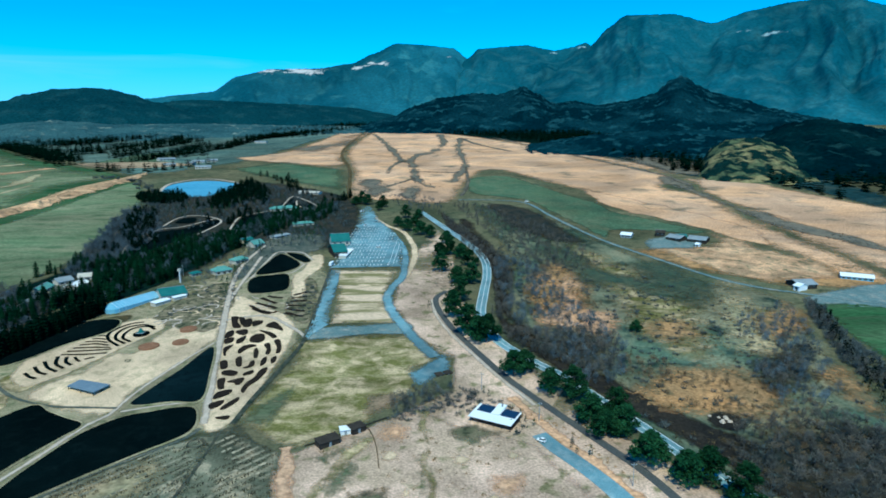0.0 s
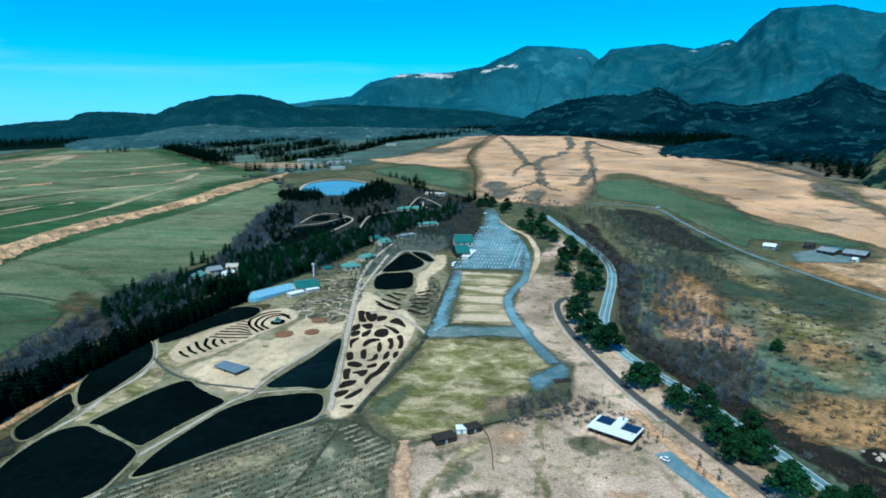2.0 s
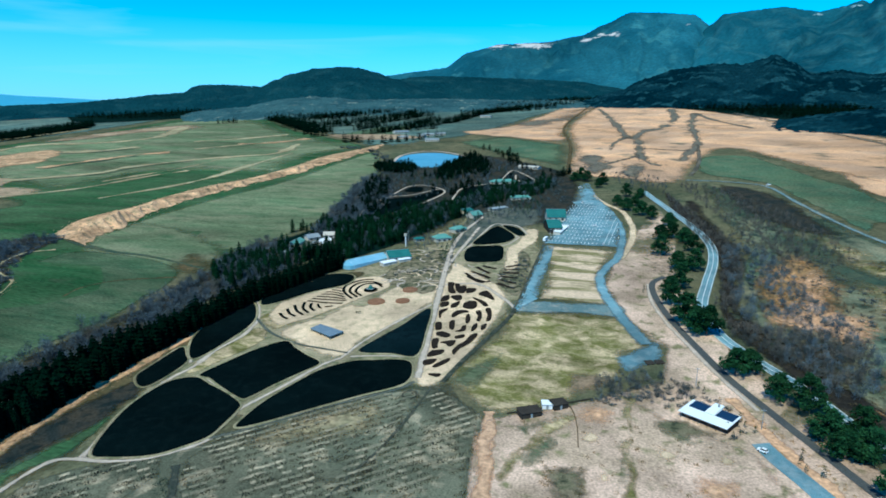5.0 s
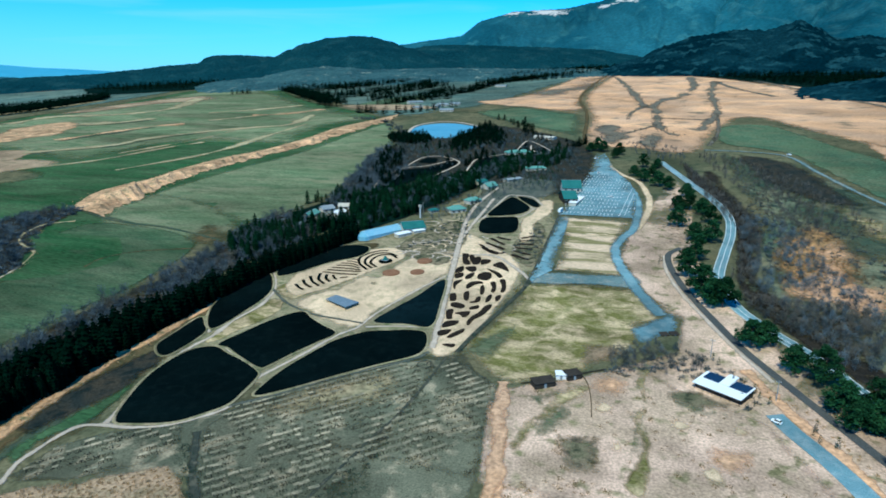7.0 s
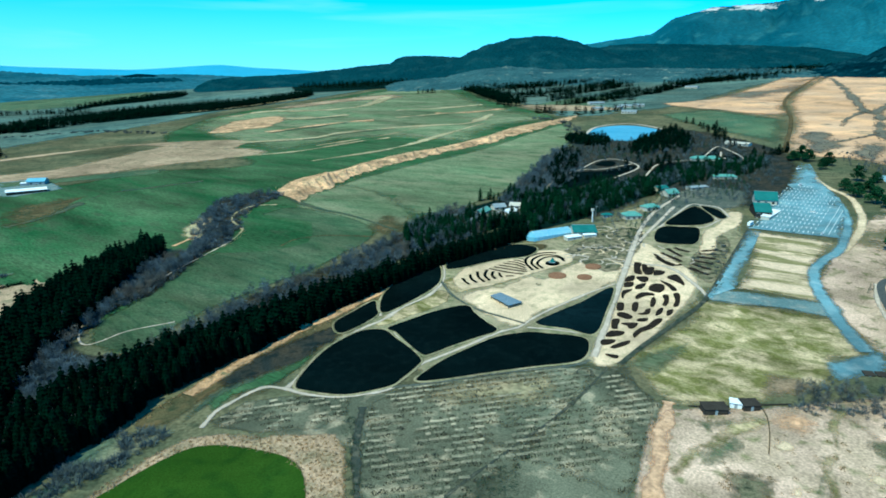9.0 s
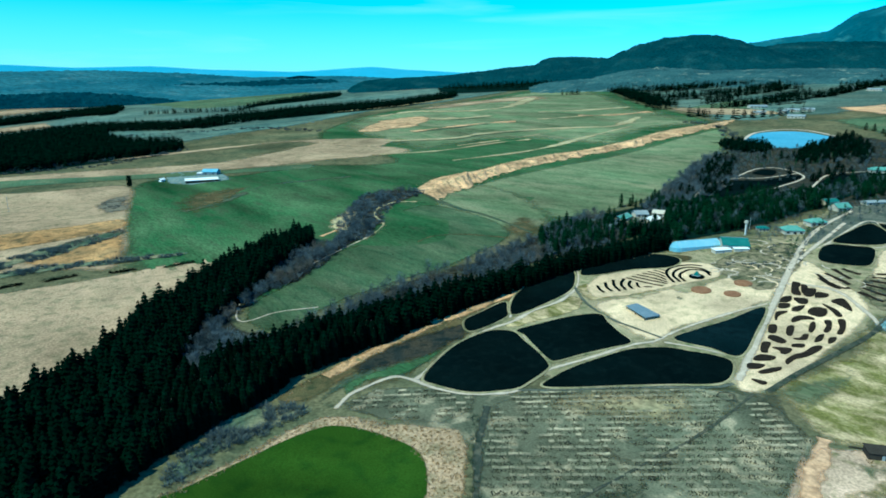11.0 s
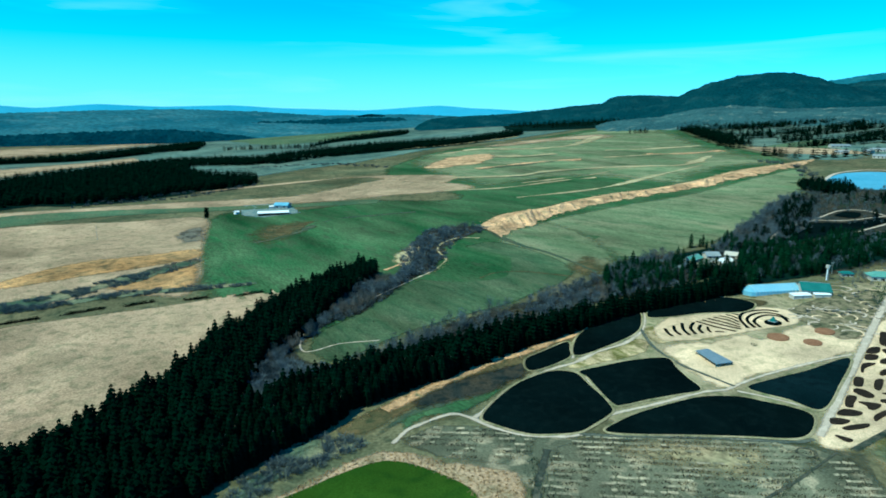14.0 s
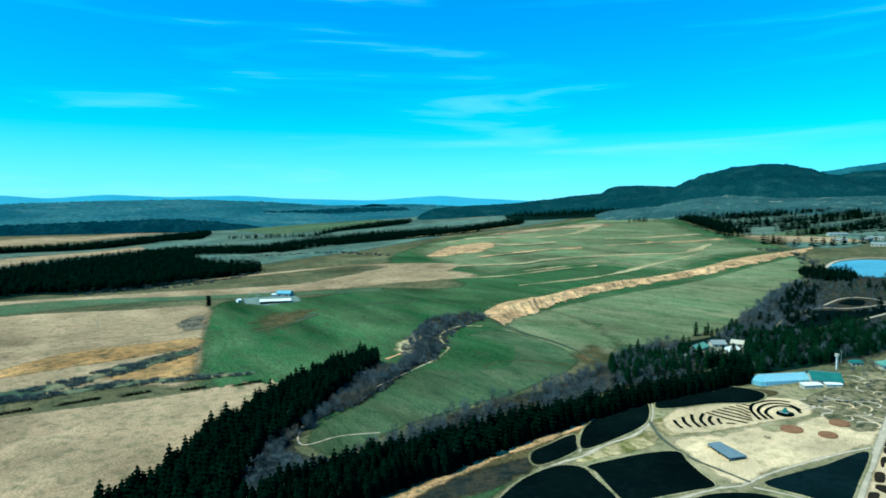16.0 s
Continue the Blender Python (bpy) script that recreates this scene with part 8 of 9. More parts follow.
for poly, gap in (
        ([(-138, 1011), (-111, 1023), (-81, 946), (-80.3, 841.8), (-110.7, 866.7)], 6.5), ([(-68, 946), (-41, 916), (-29.8, 840.4), (-52.5, 831.8)], 6.5),
        ([(-359, 1645), (-305, 1871), (-286, 2266), (-251, 2168), (-263, 1705), (-297, 1485)], 8.0), ([(340, 1000), (372, 1016), (372, 905), (356.0, 765.5), (372.0, 708.4), (386.2, 645.1), (402.3, 557.2), (400.3, 465.8), (388.4, 527.3), (366.9, 582.0), (345.5, 648.8), (345.5, 809.1)], 7.5),
        ([(396, 1648), (488, 1475), (466, 1098), (403, 1065), (372, 1298)], 9.8), ([(383, 1970), (489, 1834), (463, 1523), (356, 1537)], 9.8),
        ([(-512.3, -52.8), (-525.0, -21.8), (-533.4, 16.9), (-560.0, 54.8), (-588.5, 118.8), (-565.5, 113.7), (-526.4, 54.5), (-506.8, 11.6), (-490.8, -21.7)], 3.5), ([(-491.9, -39.9), (-499.1, -12.1), (-506.8, 44.2), (-490.5, 98.9), (-475.3, 135.8), (-467.1, 133.2), (-476.9, 93.8), (-489.6, 38.6), (-487.9, -9.1)], 3.5),
        ([(-204.0, 46.0), (-214.3, 70.8), (-216.1, 90.9), (-206.5, 104.2), (-201.3, 89.0), (-197.4, 64.6), (-190.7, 42.3)], 3.5), ([(-221.4, 63.7), (-222.5, 82.0), (-214.1, 91.6), (-202.4, 76.3), (-205.0, 63.7)], 3.5),
        ([(-737.4, 134.1), (-751.6, 155.5), (-686.1, 149.4), (-676.8, 127.5)], 4.2)):
    brush += scatter(poly, gap * 0.8, RNG, True, -0.05)
    d_ = (sum((Vector(p) for p in poly), Vector((0, 0))) / len(poly)).length / 1000
    patch("brush_ground", poly, M["brushfloor"] if d_ > 0.56 else M["heath"], 5, "grey brushy ground among dead grass", "brush", rag=max(4, 22 * d_ * d_), fade=max(4, 17 * d_ * d_))
for pts, w_ in (([(-236, 2134), (-175, 1820), (-134, 1588), (-86, 1300), (-61, 1236), (-46, 1032), (-29, 954), (-13, 927)], (34, 20)), ([(-12, 2091), (1, 1741), (-24, 1491), (-56, 1409), (-73, 1267)], (44, 30)), ([(54, 1927), (39, 1580), (42, 1337), (42, 1184), (22, 1039), (17, 978)], (30, 20)), ([(-54, 1115), (-6, 1104), (28, 1093)], (14, 14)), ([(42, 1184), (41, 1060), (37, 944), (25, 848)], (8, 8)), ([(54, 1927), (90, 1700), (160, 1480)], (24, 16)), ([(155, 1926), (240, 1600), (310, 1300), (365, 1060), (372, 930)], (22, 14)), ([(-86, 1300), (-100, 1180), (-96, 1090)], (16, 8)), ([(-46, 1032), (-75, 960), (-105, 905)], (14, 10))):
    strip("brush_ground", pts, (w_[0] * 0.6, w_[1] * 0.6), M["brushfloor"], 5.2, "grey brush along a small upland valley", "brush", rag=2.0, soft=True, grain=60)
    brush += along(pts, 2.0, (w_[0] + w_[1]) * 0.36, RNG)
nearer = [p for p in brush if math.hypot(*p) < 560]
spread("field_brush", THICKET, nearer, M["twig"], "dark leafless bushes between the dry fields", "brush", RNG, 0.6, 1.3)
brush = [p for p in brush if math.hypot(*p) >= 560]
spread("upland_brush", THICKET, brush, M["brushtwig"], "patches of leafless grey brush", "brush", RNG, 0.45, 0.95)
heath = scatter([(53.2, 596.8), (114.7, 570.7), (174.2, 444.9), (218.2, 372.3), (194.7, 279.7), (188.2, 221.3), (154.8, 187.4), (110.7, 194.0), (95.1, 230.9), (73.0, 282.2), (53.3, 357.7)], 4.0, RNG, True, -0.15)
spread("heath_scrub", SCRUB, heath, M["scrub"], "dry brown scrub on the heath", "brush", RNG, 0.5, 1.5)
spread("heath_bushes", THICKET, scatter([(49.4, 552.2), (110.6, 549.5), (169.3, 431.5), (212.9, 362.6), (191.0, 273.9), (188.2, 221.3), (154.8, 187.4), (110.7, 194.0), (95.1, 230.9), (73.0, 282.2), (53.3, 357.7)], 7.5, RNG, True, -0.1), M["twig"], "leafless shrubs on the heath", "brush", RNG, 0.5, 1.1)

# reeds round the turf field and on the banks
reeds = scatter([(-183.7, 11.7), (-187.6, 28.9), (-191.3, 58.2), (-197.0, 84.6), (-196.1, 101.2), (-186.8, 111.3), (-170.4, 121.5), (-153.3, 135.1), (-144.7, 131.7), (-123.1, 110.6), (-102.8, 82.7), (-134.2, 104.3), (-146.7, 113.3), (-159.8, 114.0), (-175.4, 109.3), (-185.7, 103.0), (-190.7, 93.4), (-190.5, 79.3), (-186.5, 56.5), (-182.4, 36.3), (-176.8, 21.6)], 1.5, RNG, False)
for pts, w in (([(-222.4, 93.9), (-229.2, 130.5), (-236.1, 170.9), (-235.3, 206.5), (-245.9, 252.1), (-248.0, 308.9), (-219.5, 379.6)], 5), ([(41.2, 252.5), (51.2, 240.4), (61.2, 223.1), (68.9, 204.4)], 4), ([(27.8, 268.5), (36.2, 252.6), (42.5, 245.2)], 5), ([(-407.5, 256.0), (-426.7, 288.2), (-460.9, 305.1), (-490.1, 341.1)], 3), ([(-362.2, 156.8), (-384.7, 193.4), (-397.1, 223.9)], 3), ([(-289.9, 111.3), (-284.0, 128.1), (-281.6, 140.3)], 3)):
    reeds += along(pts, 1.2, w, RNG)
spread("reeds", REED, reeds, M["reed"], "tall pale dead reeds and grass", "grass", RNG, 0.45, 0.85)
bank = along(BANK_TOP, 2.2, 10, RNG) + along(BANK_FOOT, 2.5, 9, RNG)
spread("bank_reeds", REED, bank, M["reed"], "tall dead grass on the terrace bank", "grass", RNG, 0.5, 1.0)

# rows of young plants
def rows(poly, a, b, gap, step, rng):
    loop = [Vector(p) for p in poly]
    d = (Vector(b) - Vector(a)).normalized()
    n = Vector((-d.y, d.x))
    out = []
    for i in range(-60, 60):
        for j in range(-90, 90):
            q = Vector(a) + d * (j * step + rng.uniform(-.3, .3)) + n * (i * gap + rng.uniform(-.25, .25))
            if inside(q, loop) and noise.noise((q.x / 14, q.y / 14, 2)) > -0.35 and rng.random() < 0.9:
                out.append((q.x, q.y))
    return out


patch("pale_tilth", [(-154.1, 172.7), (-140.4, 193.9), (-125.4, 213.4), (-112.2, 225.5), (-100.0, 202.5), (-105.4, 191.1), (-117.8, 179.9), (-129.1, 182.2), (-140.3, 174.3)], M["drypasture"], 3.6, "paler dry earth in the nursery", "field", rag=10, fade=16)
plants = rows([(-157.6, 157.8), (-155.6, 176.4), (-132.1, 207.0), (-109.2, 229.1), (-99.0, 234.0), (-95.5, 230.0), (-90.7, 188.9), (-90.4, 159.8), (-88.0, 120.0), (-105.5, 95.5), (-128.5, 121.8), (-145.7, 142.2)], (-144.9, 155.9), (-104.5, 201.8), 3.9, 2.0, RNG)
plants += rows([(-199.2, 113.4), (-199.9, 130.0), (-188.8, 143.3), (-169.6, 156.5), (-161.8, 146.6), (-163.6, 134.0), (-180.9, 119.4)], (-193.0, 115.1), (-167.6, 147.3), 3.9, 2.0, RNG)
plants += rows([(-89.4, 238.9), (-65.3, 223.6), (-58.3, 189.6), (-54.4, 162.9), (-94.9, 163.2), (-93.8, 196.2)], (-144.9, 155.9), (-104.5, 201.8), 3.9, 2.0, RNG)
fr_v, fr_f = [], []
for (x_, y_), (x2, y2) in zip(plants, plants[1:]):
    if math.hypot(x2 - x_, y2 - y_) < 3.2 and noise.noise((x_ / 16, y_ / 16, 4)) + 0.6 * noise.noise((x_ / 5, y_ / 5, 9)) > -0.22:
        d_ = Vector((x2 - x_, y2 - y_)).normalized()
        n_ = Vector((-d_.y, d_.x))
        o_ = Vector((x_, y_)) + n_ * 1.9
        k_ = len(fr_v)
        for u, s in ((-0.3, -0.9), (1.5, -0.8), (1.6, 0.9), (-0.4, 0.8)):
            q = o_ + d_ * u + n_ * s * RNG.uniform(0.6, 1.1)
            fr_v.append((q.x, q.y, lift(q.x, q.y, 6)))
        fr_f.append((k_, k_ + 1, k_ + 2, k_ + 3))
tagged(mesh_object("furrows", fr_v, fr_f, mat("pale dry furrow earth", (0.225, 0.20, 0.135), (0.14, 0.14, 0.095), (0.47, 0.385, 0.26), 16, 6, 0.5, broad=0.4)), "pale dry earth ridges between plant rows", "field", "", "stuff")
spread("young_plants", TUFT, plants, M["dormant"], "rows of small brown dormant plants", "plants", RNG, 0.9, 1.5, 0.02)
specks = scatter([(-62.6, 213.1), (-50.4, 226.7), (-31.7, 239.4), (-5.6, 236.8), (26.2, 227.7), (47.7, 201.3), (52.1, 171.9), (-53.8, 172.7)], 6.5, RNG, False, -0.05) + scatter([(-34.0, 198.1), (-19.4, 201.4), (-16.1, 184.2), (-27.2, 178.7), (-33.8, 187.6)], 2.0, RNG, False, -0.1) + scatter([(-45.4, 165.8), (-25.9, 175.7), (-10.4, 176.6), (-10.0, 169.5), (-44.5, 158.7)], 2.6, RNG, False, -0.1) + scatter([(-10, 245), (20, 228), (40, 205), (45, 172), (5, 172)], 4.5, RNG, False, 0.0)
spread("turf_tufts", TUFT, specks, M["scrub"], "brown tufts on the dry meadow", "plants", RNG, 0.4, 1.3, 0.02)
spread("cottage_evergreens", SMALLPINE, [(32.9, 248.0), (35.7, 247.0), (38.9, 244.0), (34.0, 250.5), (21.7, 273.3), (19.5, 274.5)], M["pine"], "dark green shrubs beside the cottage", "shrub", RNG, 0.45, 0.75)
spread("cottage_thicket", TWIGGY, scatter([(-25.0, 259.3), (-12.9, 282.6), (8.2, 279.9), (10.5, 264.5), (1.2, 255.1), (-19.2, 250.8)], 4.5, RNG, True, -0.2), M["greytwig"], "leafless grey trees behind the cottage", "woods", RNG, 0.25, 0.55)
garden = scatter([(-181.6, 395.2), (-178.4, 427.9), (-162.3, 455.8), (-144.5, 431.5), (-137.2, 379.0), (-145.9, 362.1), (-169.3, 369.2)], 6, RNG, True, -0.1) + scatter([(-199.3, 475.8), (-185.7, 546.4), (-157.4, 608.3), (-140.5, 565.7), (-154.8, 486.4), (-174.9, 441.3)], 13, RNG)
garden += scatter([(-106.8, 413.8), (-101.7, 452.1), (-87.3, 416.9), (-86.9, 380.7), (-97.3, 387.0)], 6, RNG)
spread("garden_shrubs", THICKET, garden, M["twig"], "small leafless garden shrubs", "shrub", RNG, 0.4, 0.9)
hedge = along([(-89.9, 245.4), (-87.9, 269.5), (-83.4, 303.5), (-79.2, 341.6), (-79.4, 381.0)], 0.9, 1.5, RNG) + along([(-159.8, 149.3), (-151.6, 140.5), (-137.9, 129.7), (-125.1, 117.0), (-107.8, 99.6)], 0.5, 5, RNG) + scatter([(-97.4, 139.2), (-97.0, 148.4), (-92.2, 158.0), (-86.8, 154.4), (-82.5, 144.8), (-92.0, 134.4)], 1.7, RNG) + along([(-94.2, 231.6), (-90.4, 188.4), (-89.9, 156.1)], 1.4, 2, RNG)
spread("low_hedge", SCRUB, hedge, mat("dark hedge leaves", (0.03, 0.05, 0.035), (0.04, 0.065, 0.04), None, 6, 2, 0.4, each=0.2), "low dark clipped hedge", "hedge", RNG, 0.6, 1.0)
lines = []
for a, b in (((-467.2, -27.5), (-467.4, -6.4)), ((-466.7, 6.7), (-468.3, 32.0)), ((-464.7, 43.8), (-465.4, 63.3)), ((-455.8, 81.4), (-454.5, 97.4)), ((-445.6, 114.3), (-444.7, 134.8))):
    lines += along([a, b], 0.5, 2.0, RNG)
lines += along([(-916, 203), (-827.0, 183.0)], 0.4, 3, RNG)
spread("field_hedges", SCRUB, lines, M["cedar"], "short dark hedges on the field edge", "hedge", RNG, 1.2, 1.8)


def young_conifer(x, y, s):
    tree = new("young_conifer")
    tagged(tree, "young dark conifer beside the driveway", "tree", "young conifers")
    tree.matrix_basis = Matrix.Translation((x, y, land(x, y))) @ Matrix.Scale(s, 4)
    v_, f_ = SMALLPINE[RNG.randrange(3)]
    tri_mesh("crown", v_, f_, M["pine"], tree)
    v_, f_ = tube([(0, 0, -0.3), (0, 0, 2.5), (0, 0, 5.5)], [0.14, 0.1, 0.03], 5)
    tri_mesh("trunk", v_, f_, M["bark"], tree)


for (x_, y_), s_ in (((52.3, 229.5), 0.75), ((57.9, 221.7), 0.7), ((-9.4, 400.3), 0.6), ((112.9, 346.3), 0.8), ((54.8, 328.3), 0.5)):
    young_conifer(x_, y_, s_)

# ---- pines along the road ----
def pine_tree(rng, h, r):
    tree = new("pine_tree")
    tagged(tree, "broad dark green pine beside the road", "tree", "roadside pines")
    tv, tf = tube([(0, 0, -0.5), (0.2, 0.1, h * 0.4), (0.1, 0, h * 0.85)], [0.32, 0.24, 0.08], 6)
    tri_mesh("trunk", tv, tf, M["bark"], tree)
    blobs = []
    for k in range(7):
        a, z = k * 2.4 + rng.uniform(-.4, .4), h * rng.uniform(0.3, 0.8)
        q = r * rng.uniform(0.5, 0.8)
        tip = (q * math.cos(a), q * math.sin(a), z + h * 0.08)
        lv_, lf_ = tube([(0.1, 0, z - h * 0.08), tip], [0.12, 0.04], 4)
        tri_mesh("limb", lv_, lf_, M["bark"], tree)
    for k in range(46):
        a, t = rng.uniform(0, 2 * math.pi), rng.random()
        z = h * (0.22 + 0.75 * t)
        q = r * (1 - 0.75 * t ** 1.6) * math.sqrt(rng.random())
        blobs.append((q * math.cos(a), q * math.sin(a), z, rng.uniform(1.0, 1.8) * (1.1 - 0.4 * t)))
    cv, cf = clump_shape(rng, blobs, 0.75, 60)
    tri_mesh("crown", cv, cf, M["pine"], tree)
    return tree


pines = [pine_tree(RNG, h, r) for h, r in ((11, 6.2), (12.5, 5.8), (10, 5.6), (9, 5.0))]
spots = [[(5.5, 534.0)][0], [(-1.8, 481.3)][0], [(11.0, 450.7)][0], [(6.1, 400.1)][0], [(21.4, 496.9)][0], [(21.6, 450.4)][0], [(7.6, 378.5)][0], [(19.9, 340.8)][0], [(25.2, 336.5)][0], [(14.7, 349.6)][0], [(3.2, 575.9)][0], [(15.2, 524.0)][0], [(-2.9, 524.8)][0], [(12.1, 411.6)][0],
         [(35.9, 294.3)][0], [(41.6, 298.8)][0], [(51.0, 273.8)][0], [(60.4, 267.9)][0], [(63.5, 247.3)][0], [(67.1, 235.7)][0], [(75.3, 237.8)][0], [(75.0, 249.5)][0], [(78.5, 215.1)][0], [(88.2, 204.2)][0], [(97.0, 204.1)][0], [(103.1, 190.4)][0],
         [(-37.5, 631.8)][0], [(-29.6, 653.5)][0], [(-22.2, 612.8)][0], [(-42.6, 699.8)][0], [(-47.8, 654.4)][0], [(-28.4, 699.0)][0], [(-13.4, 600.0)][0], [(-105.2, 795.3)][0], [(-96.9, 786.6)][0], [(-111.5, 787.5)][0], [(-77.0, 746.7)][0], [(-75.0, 769.3)][0], [(114.5, 351.4)][0]]
for i, (x, y) in enumerate(spots):
    big = 1.6 if 7 <= i <= 9 else 1.22 if 14 <= i <= 25 else (0.7 if i == len(spots) - 1 else 1.25)
    m = Matrix.Translation((x, y, land(x, y))) @ Matrix.Rotation(RNG.uniform(0, 6.28), 4, "Z") @ Matrix.Scale(big * RNG.uniform(0.85, 1.12), 4)
    if i < 4:
        pines[i].matrix_basis = m
    else:
        ob = copy_thing(pines[i % 4], m)
        ob.matrix_basis = m
spread("small_conifers", SMALLPINE, [[(51.2, 226.5)][0], [(57.4, 221.2)][0], [(52.8, 223.2)][0], [(29.0, 243.1)][0], [(30.8, 238.5)][0], [(33.5, 240.7)][0], [(-9.7, 395.0)][0], [(-8.0, 400.6)][0]], M["pine"], "small dark conifers by the lane", "shrub", RNG, 0.35, 0.6)


# ---- buildings ----
def part(name, bm, material, parent, label=""):
    me = bpy.data.meshes.new(name)
    bmesh.ops.recalc_face_normals(bm, faces=bm.faces)
    bm.to_mesh(me)
    bm.free()
    me.materials.append(material)
    ob = new(name, me)
    ob.parent = parent
    if label:
        ob["label"] = label
    return ob


def block(*boxes, bevel=0.0):
    """One bmesh of boxes (x0, y0, z0, x1, y1, z1)."""
    bm = bmesh.new()
    for x0, y0, z0, x1, y1, z1 in boxes:
        m = Matrix.Translation(((x0 + x1) / 2, (y0 + y1) / 2, (z0 + z1) / 2)) @ Matrix.Diagonal((x1 - x0, y1 - y0, z1 - z0, 1))
        bmesh.ops.create_cube(bm, size=1, matrix=m)
    if bevel:
        bmesh.ops.bevel(bm, geom=list(bm.edges), offset=bevel, segments=1, affect="EDGES")
    return bm


def prism(profile, x0, x1):
    """A (y, z) profile drawn along x."""
    bm = bmesh.new()
    a = [bm.verts.new((x0, y, z)) for y, z in profile]
    b = [bm.verts.new((x1, y, z)) for y, z in profile]
    n = len(profile)
    bm.faces.new(a[::-1]), bm.faces.new(b)
    for i in range(n):
        bm.faces.new((a[i], a[(i + 1) % n], b[(i + 1) % n], b[i]))
    return bm


def footing(p, q, depth):
    """Pose of a building whose front edge runs from p to q on the ground; its depth lies beyond."""
    p, q = Vector(p), Vector(q)
    d = q - p
    x, y = (p + q) / 2
    base = min(land(*p), land(*q))
    return Matrix.Translation((x, y, base)) @ Matrix.Rotation(math.atan2(d.y, d.x), 4, "Z"), d.length


def gable_house(name, p, q, depth, height, rise, wallm, roofm, label, category="house", windows=3, hip=0.0, eave=0.6, door=True, group=""):
    """House with four walls, a pitched roof, windows and a door on the front."""
    m, w = footing(p, q, depth)
    ob = new(name)
    ob.matrix_basis = m
    tagged(ob, label, category, group)
    x, e = w / 2, eave
    part("wall", block((-x, 0, -1.5, x, 0.25, height), (-x, depth - 0.25, -1.5, x, depth, height), (-x, 0.25, -1.5, -x + 0.25, depth - 0.25, height), (x - 0.25, 0.25, -1.5, x, depth - 0.25, height)), wallm, ob)
    if hip:
        bm = bmesh.new()
        lo = [bm.verts.new(c) for c in ((-x - e, -e, height), (x + e, -e, height), (x + e, depth + e, height), (-x - e, depth + e, height))]
        lo2 = [bm.verts.new((v.co.x, v.co.y, height + 0.18)) for v in lo]
        t = [bm.verts.new((-x + hip, depth / 2, height + rise)), bm.verts.new((x - hip, depth / 2, height + rise))]
        bm.faces.new(lo[::-1])
        for i in range(4):
            bm.faces.new((lo[i], lo[(i + 1) % 4], lo2[(i + 1) % 4], lo2[i]))
        bm.faces.new((lo2[0], lo2[1], t[1], t[0])), bm.faces.new((lo2[1], lo2[2], t[1])), bm.faces.new((lo2[2], lo2[3], t[0], t[1])), bm.faces.new((lo2[3], lo2[0], t[0]))
        part("roof", bm, roofm, ob)
    else:
        for s in (-x, x - 0.25):
            part("gable", prism([(0, height), (depth, height), (depth / 2, height + rise)], s, s + 0.25), wallm, ob)
        k = rise / (depth / 2)
        part("roof", prism([(-e, height - e * k), (depth / 2, height + rise), (depth / 2, height + rise + 0.22), (-e, height - e * k + 0.22)], -x - e, x + e), roofm, ob)
        part("roof", prism([(depth + e, height - e * k), (depth / 2, height + rise), (depth / 2, height + rise + 0.22), (depth + e, height - e * k + 0.22)], -x - e, x + e), roofm, ob)
        part("ridge_cap", block((-x - e, depth / 2 - 0.2, height + rise + 0.12, x + e, depth / 2 + 0.2, height + rise + 0.32)), M["grey"], ob)
    for i in range(windows):
        cx = -x + w * (i + 0.5) / windows
        wd = min(1.1, w / windows * 0.3)
        win = part("window", block((cx - wd, -0.05, height * 0.32, cx + wd, 0.0, height * 0.75)), M["glass"], ob)
        part("window_head", block((cx - wd - 0.1, -0.08, height * 0.75, cx + wd + 0.1, 0, height * 0.75 + 0.1)), M["white"], win)
    if door:
        part("door", block((x * 0.1 - 0.5, -0.06, -0.2, x * 0.1 + 0.5, -0.003, min(2.05, height * 0.8))), M["dark"], ob)
    return ob


# white-roofed house with solar panels
m, w = footing((11.7, 248.1), (28.3, 239.0), 11)
house = new("cottage")
house.matrix_basis = m
tagged(house, "low cottage with white metal roof and dark solar panels", "house")
x, d, h = w / 2, 11.0, 3.0
part("wall", block((-x, 1.6, -1.5, x, 1.85, h), (-x, d - 0.25, -1.5, x, d, h), (-x, 1.85, -1.5, -x + 0.25, d - 0.25, h), (x - 0.25, 1.85, -1.5, x, d - 0.25, h)), M["dark"], house)
part("roof", prism([(-0.7, h + 0.003), (d + 0.6, h + 0.9), (d + 0.6, h + 1.1), (-0.7, h + 0.203)], -x - 0.5, x + 0.5), M["white"], house, "white sheet metal roof")
for x0, x1 in ((-x + 0.9, -2.0), (2.4, x - 0.2)):
    part("solar_panel", prism([(d * 0.48, h + 0.75), (d + 0.2, h + 1.15), (d + 0.2, h + 1.27), (d * 0.48, h + 0.87)], x0, x1), M["panel"], house, "dark blue solar panel array")
part("dormer", prism([(d * 0.45, h + 0.8), (d + 3.0, h + 1.3), (d + 3.0, h + 1.9), (d * 0.45, h + 1.0)], -1.7, 2.1), M["white"], house, "white raised roof section")
part("dormer_wall", block((-1.2, d, -1.5, 1.8, d + 2.2, h + 1.29)), M["wall"], house)
part("chimney", block((0.5, d + 0.4, h + 1.8, 1.1, d + 1.0, h + 2.9)), M["grey"], house)
for k in range(6):
    cx = -x + 0.4 + (w - 0.8) * k / 5
    part("porch_post", block((cx - 0.08, 0.1, -1.5, cx + 0.08, 0.26, h - 0.15)), M["dark"], house)
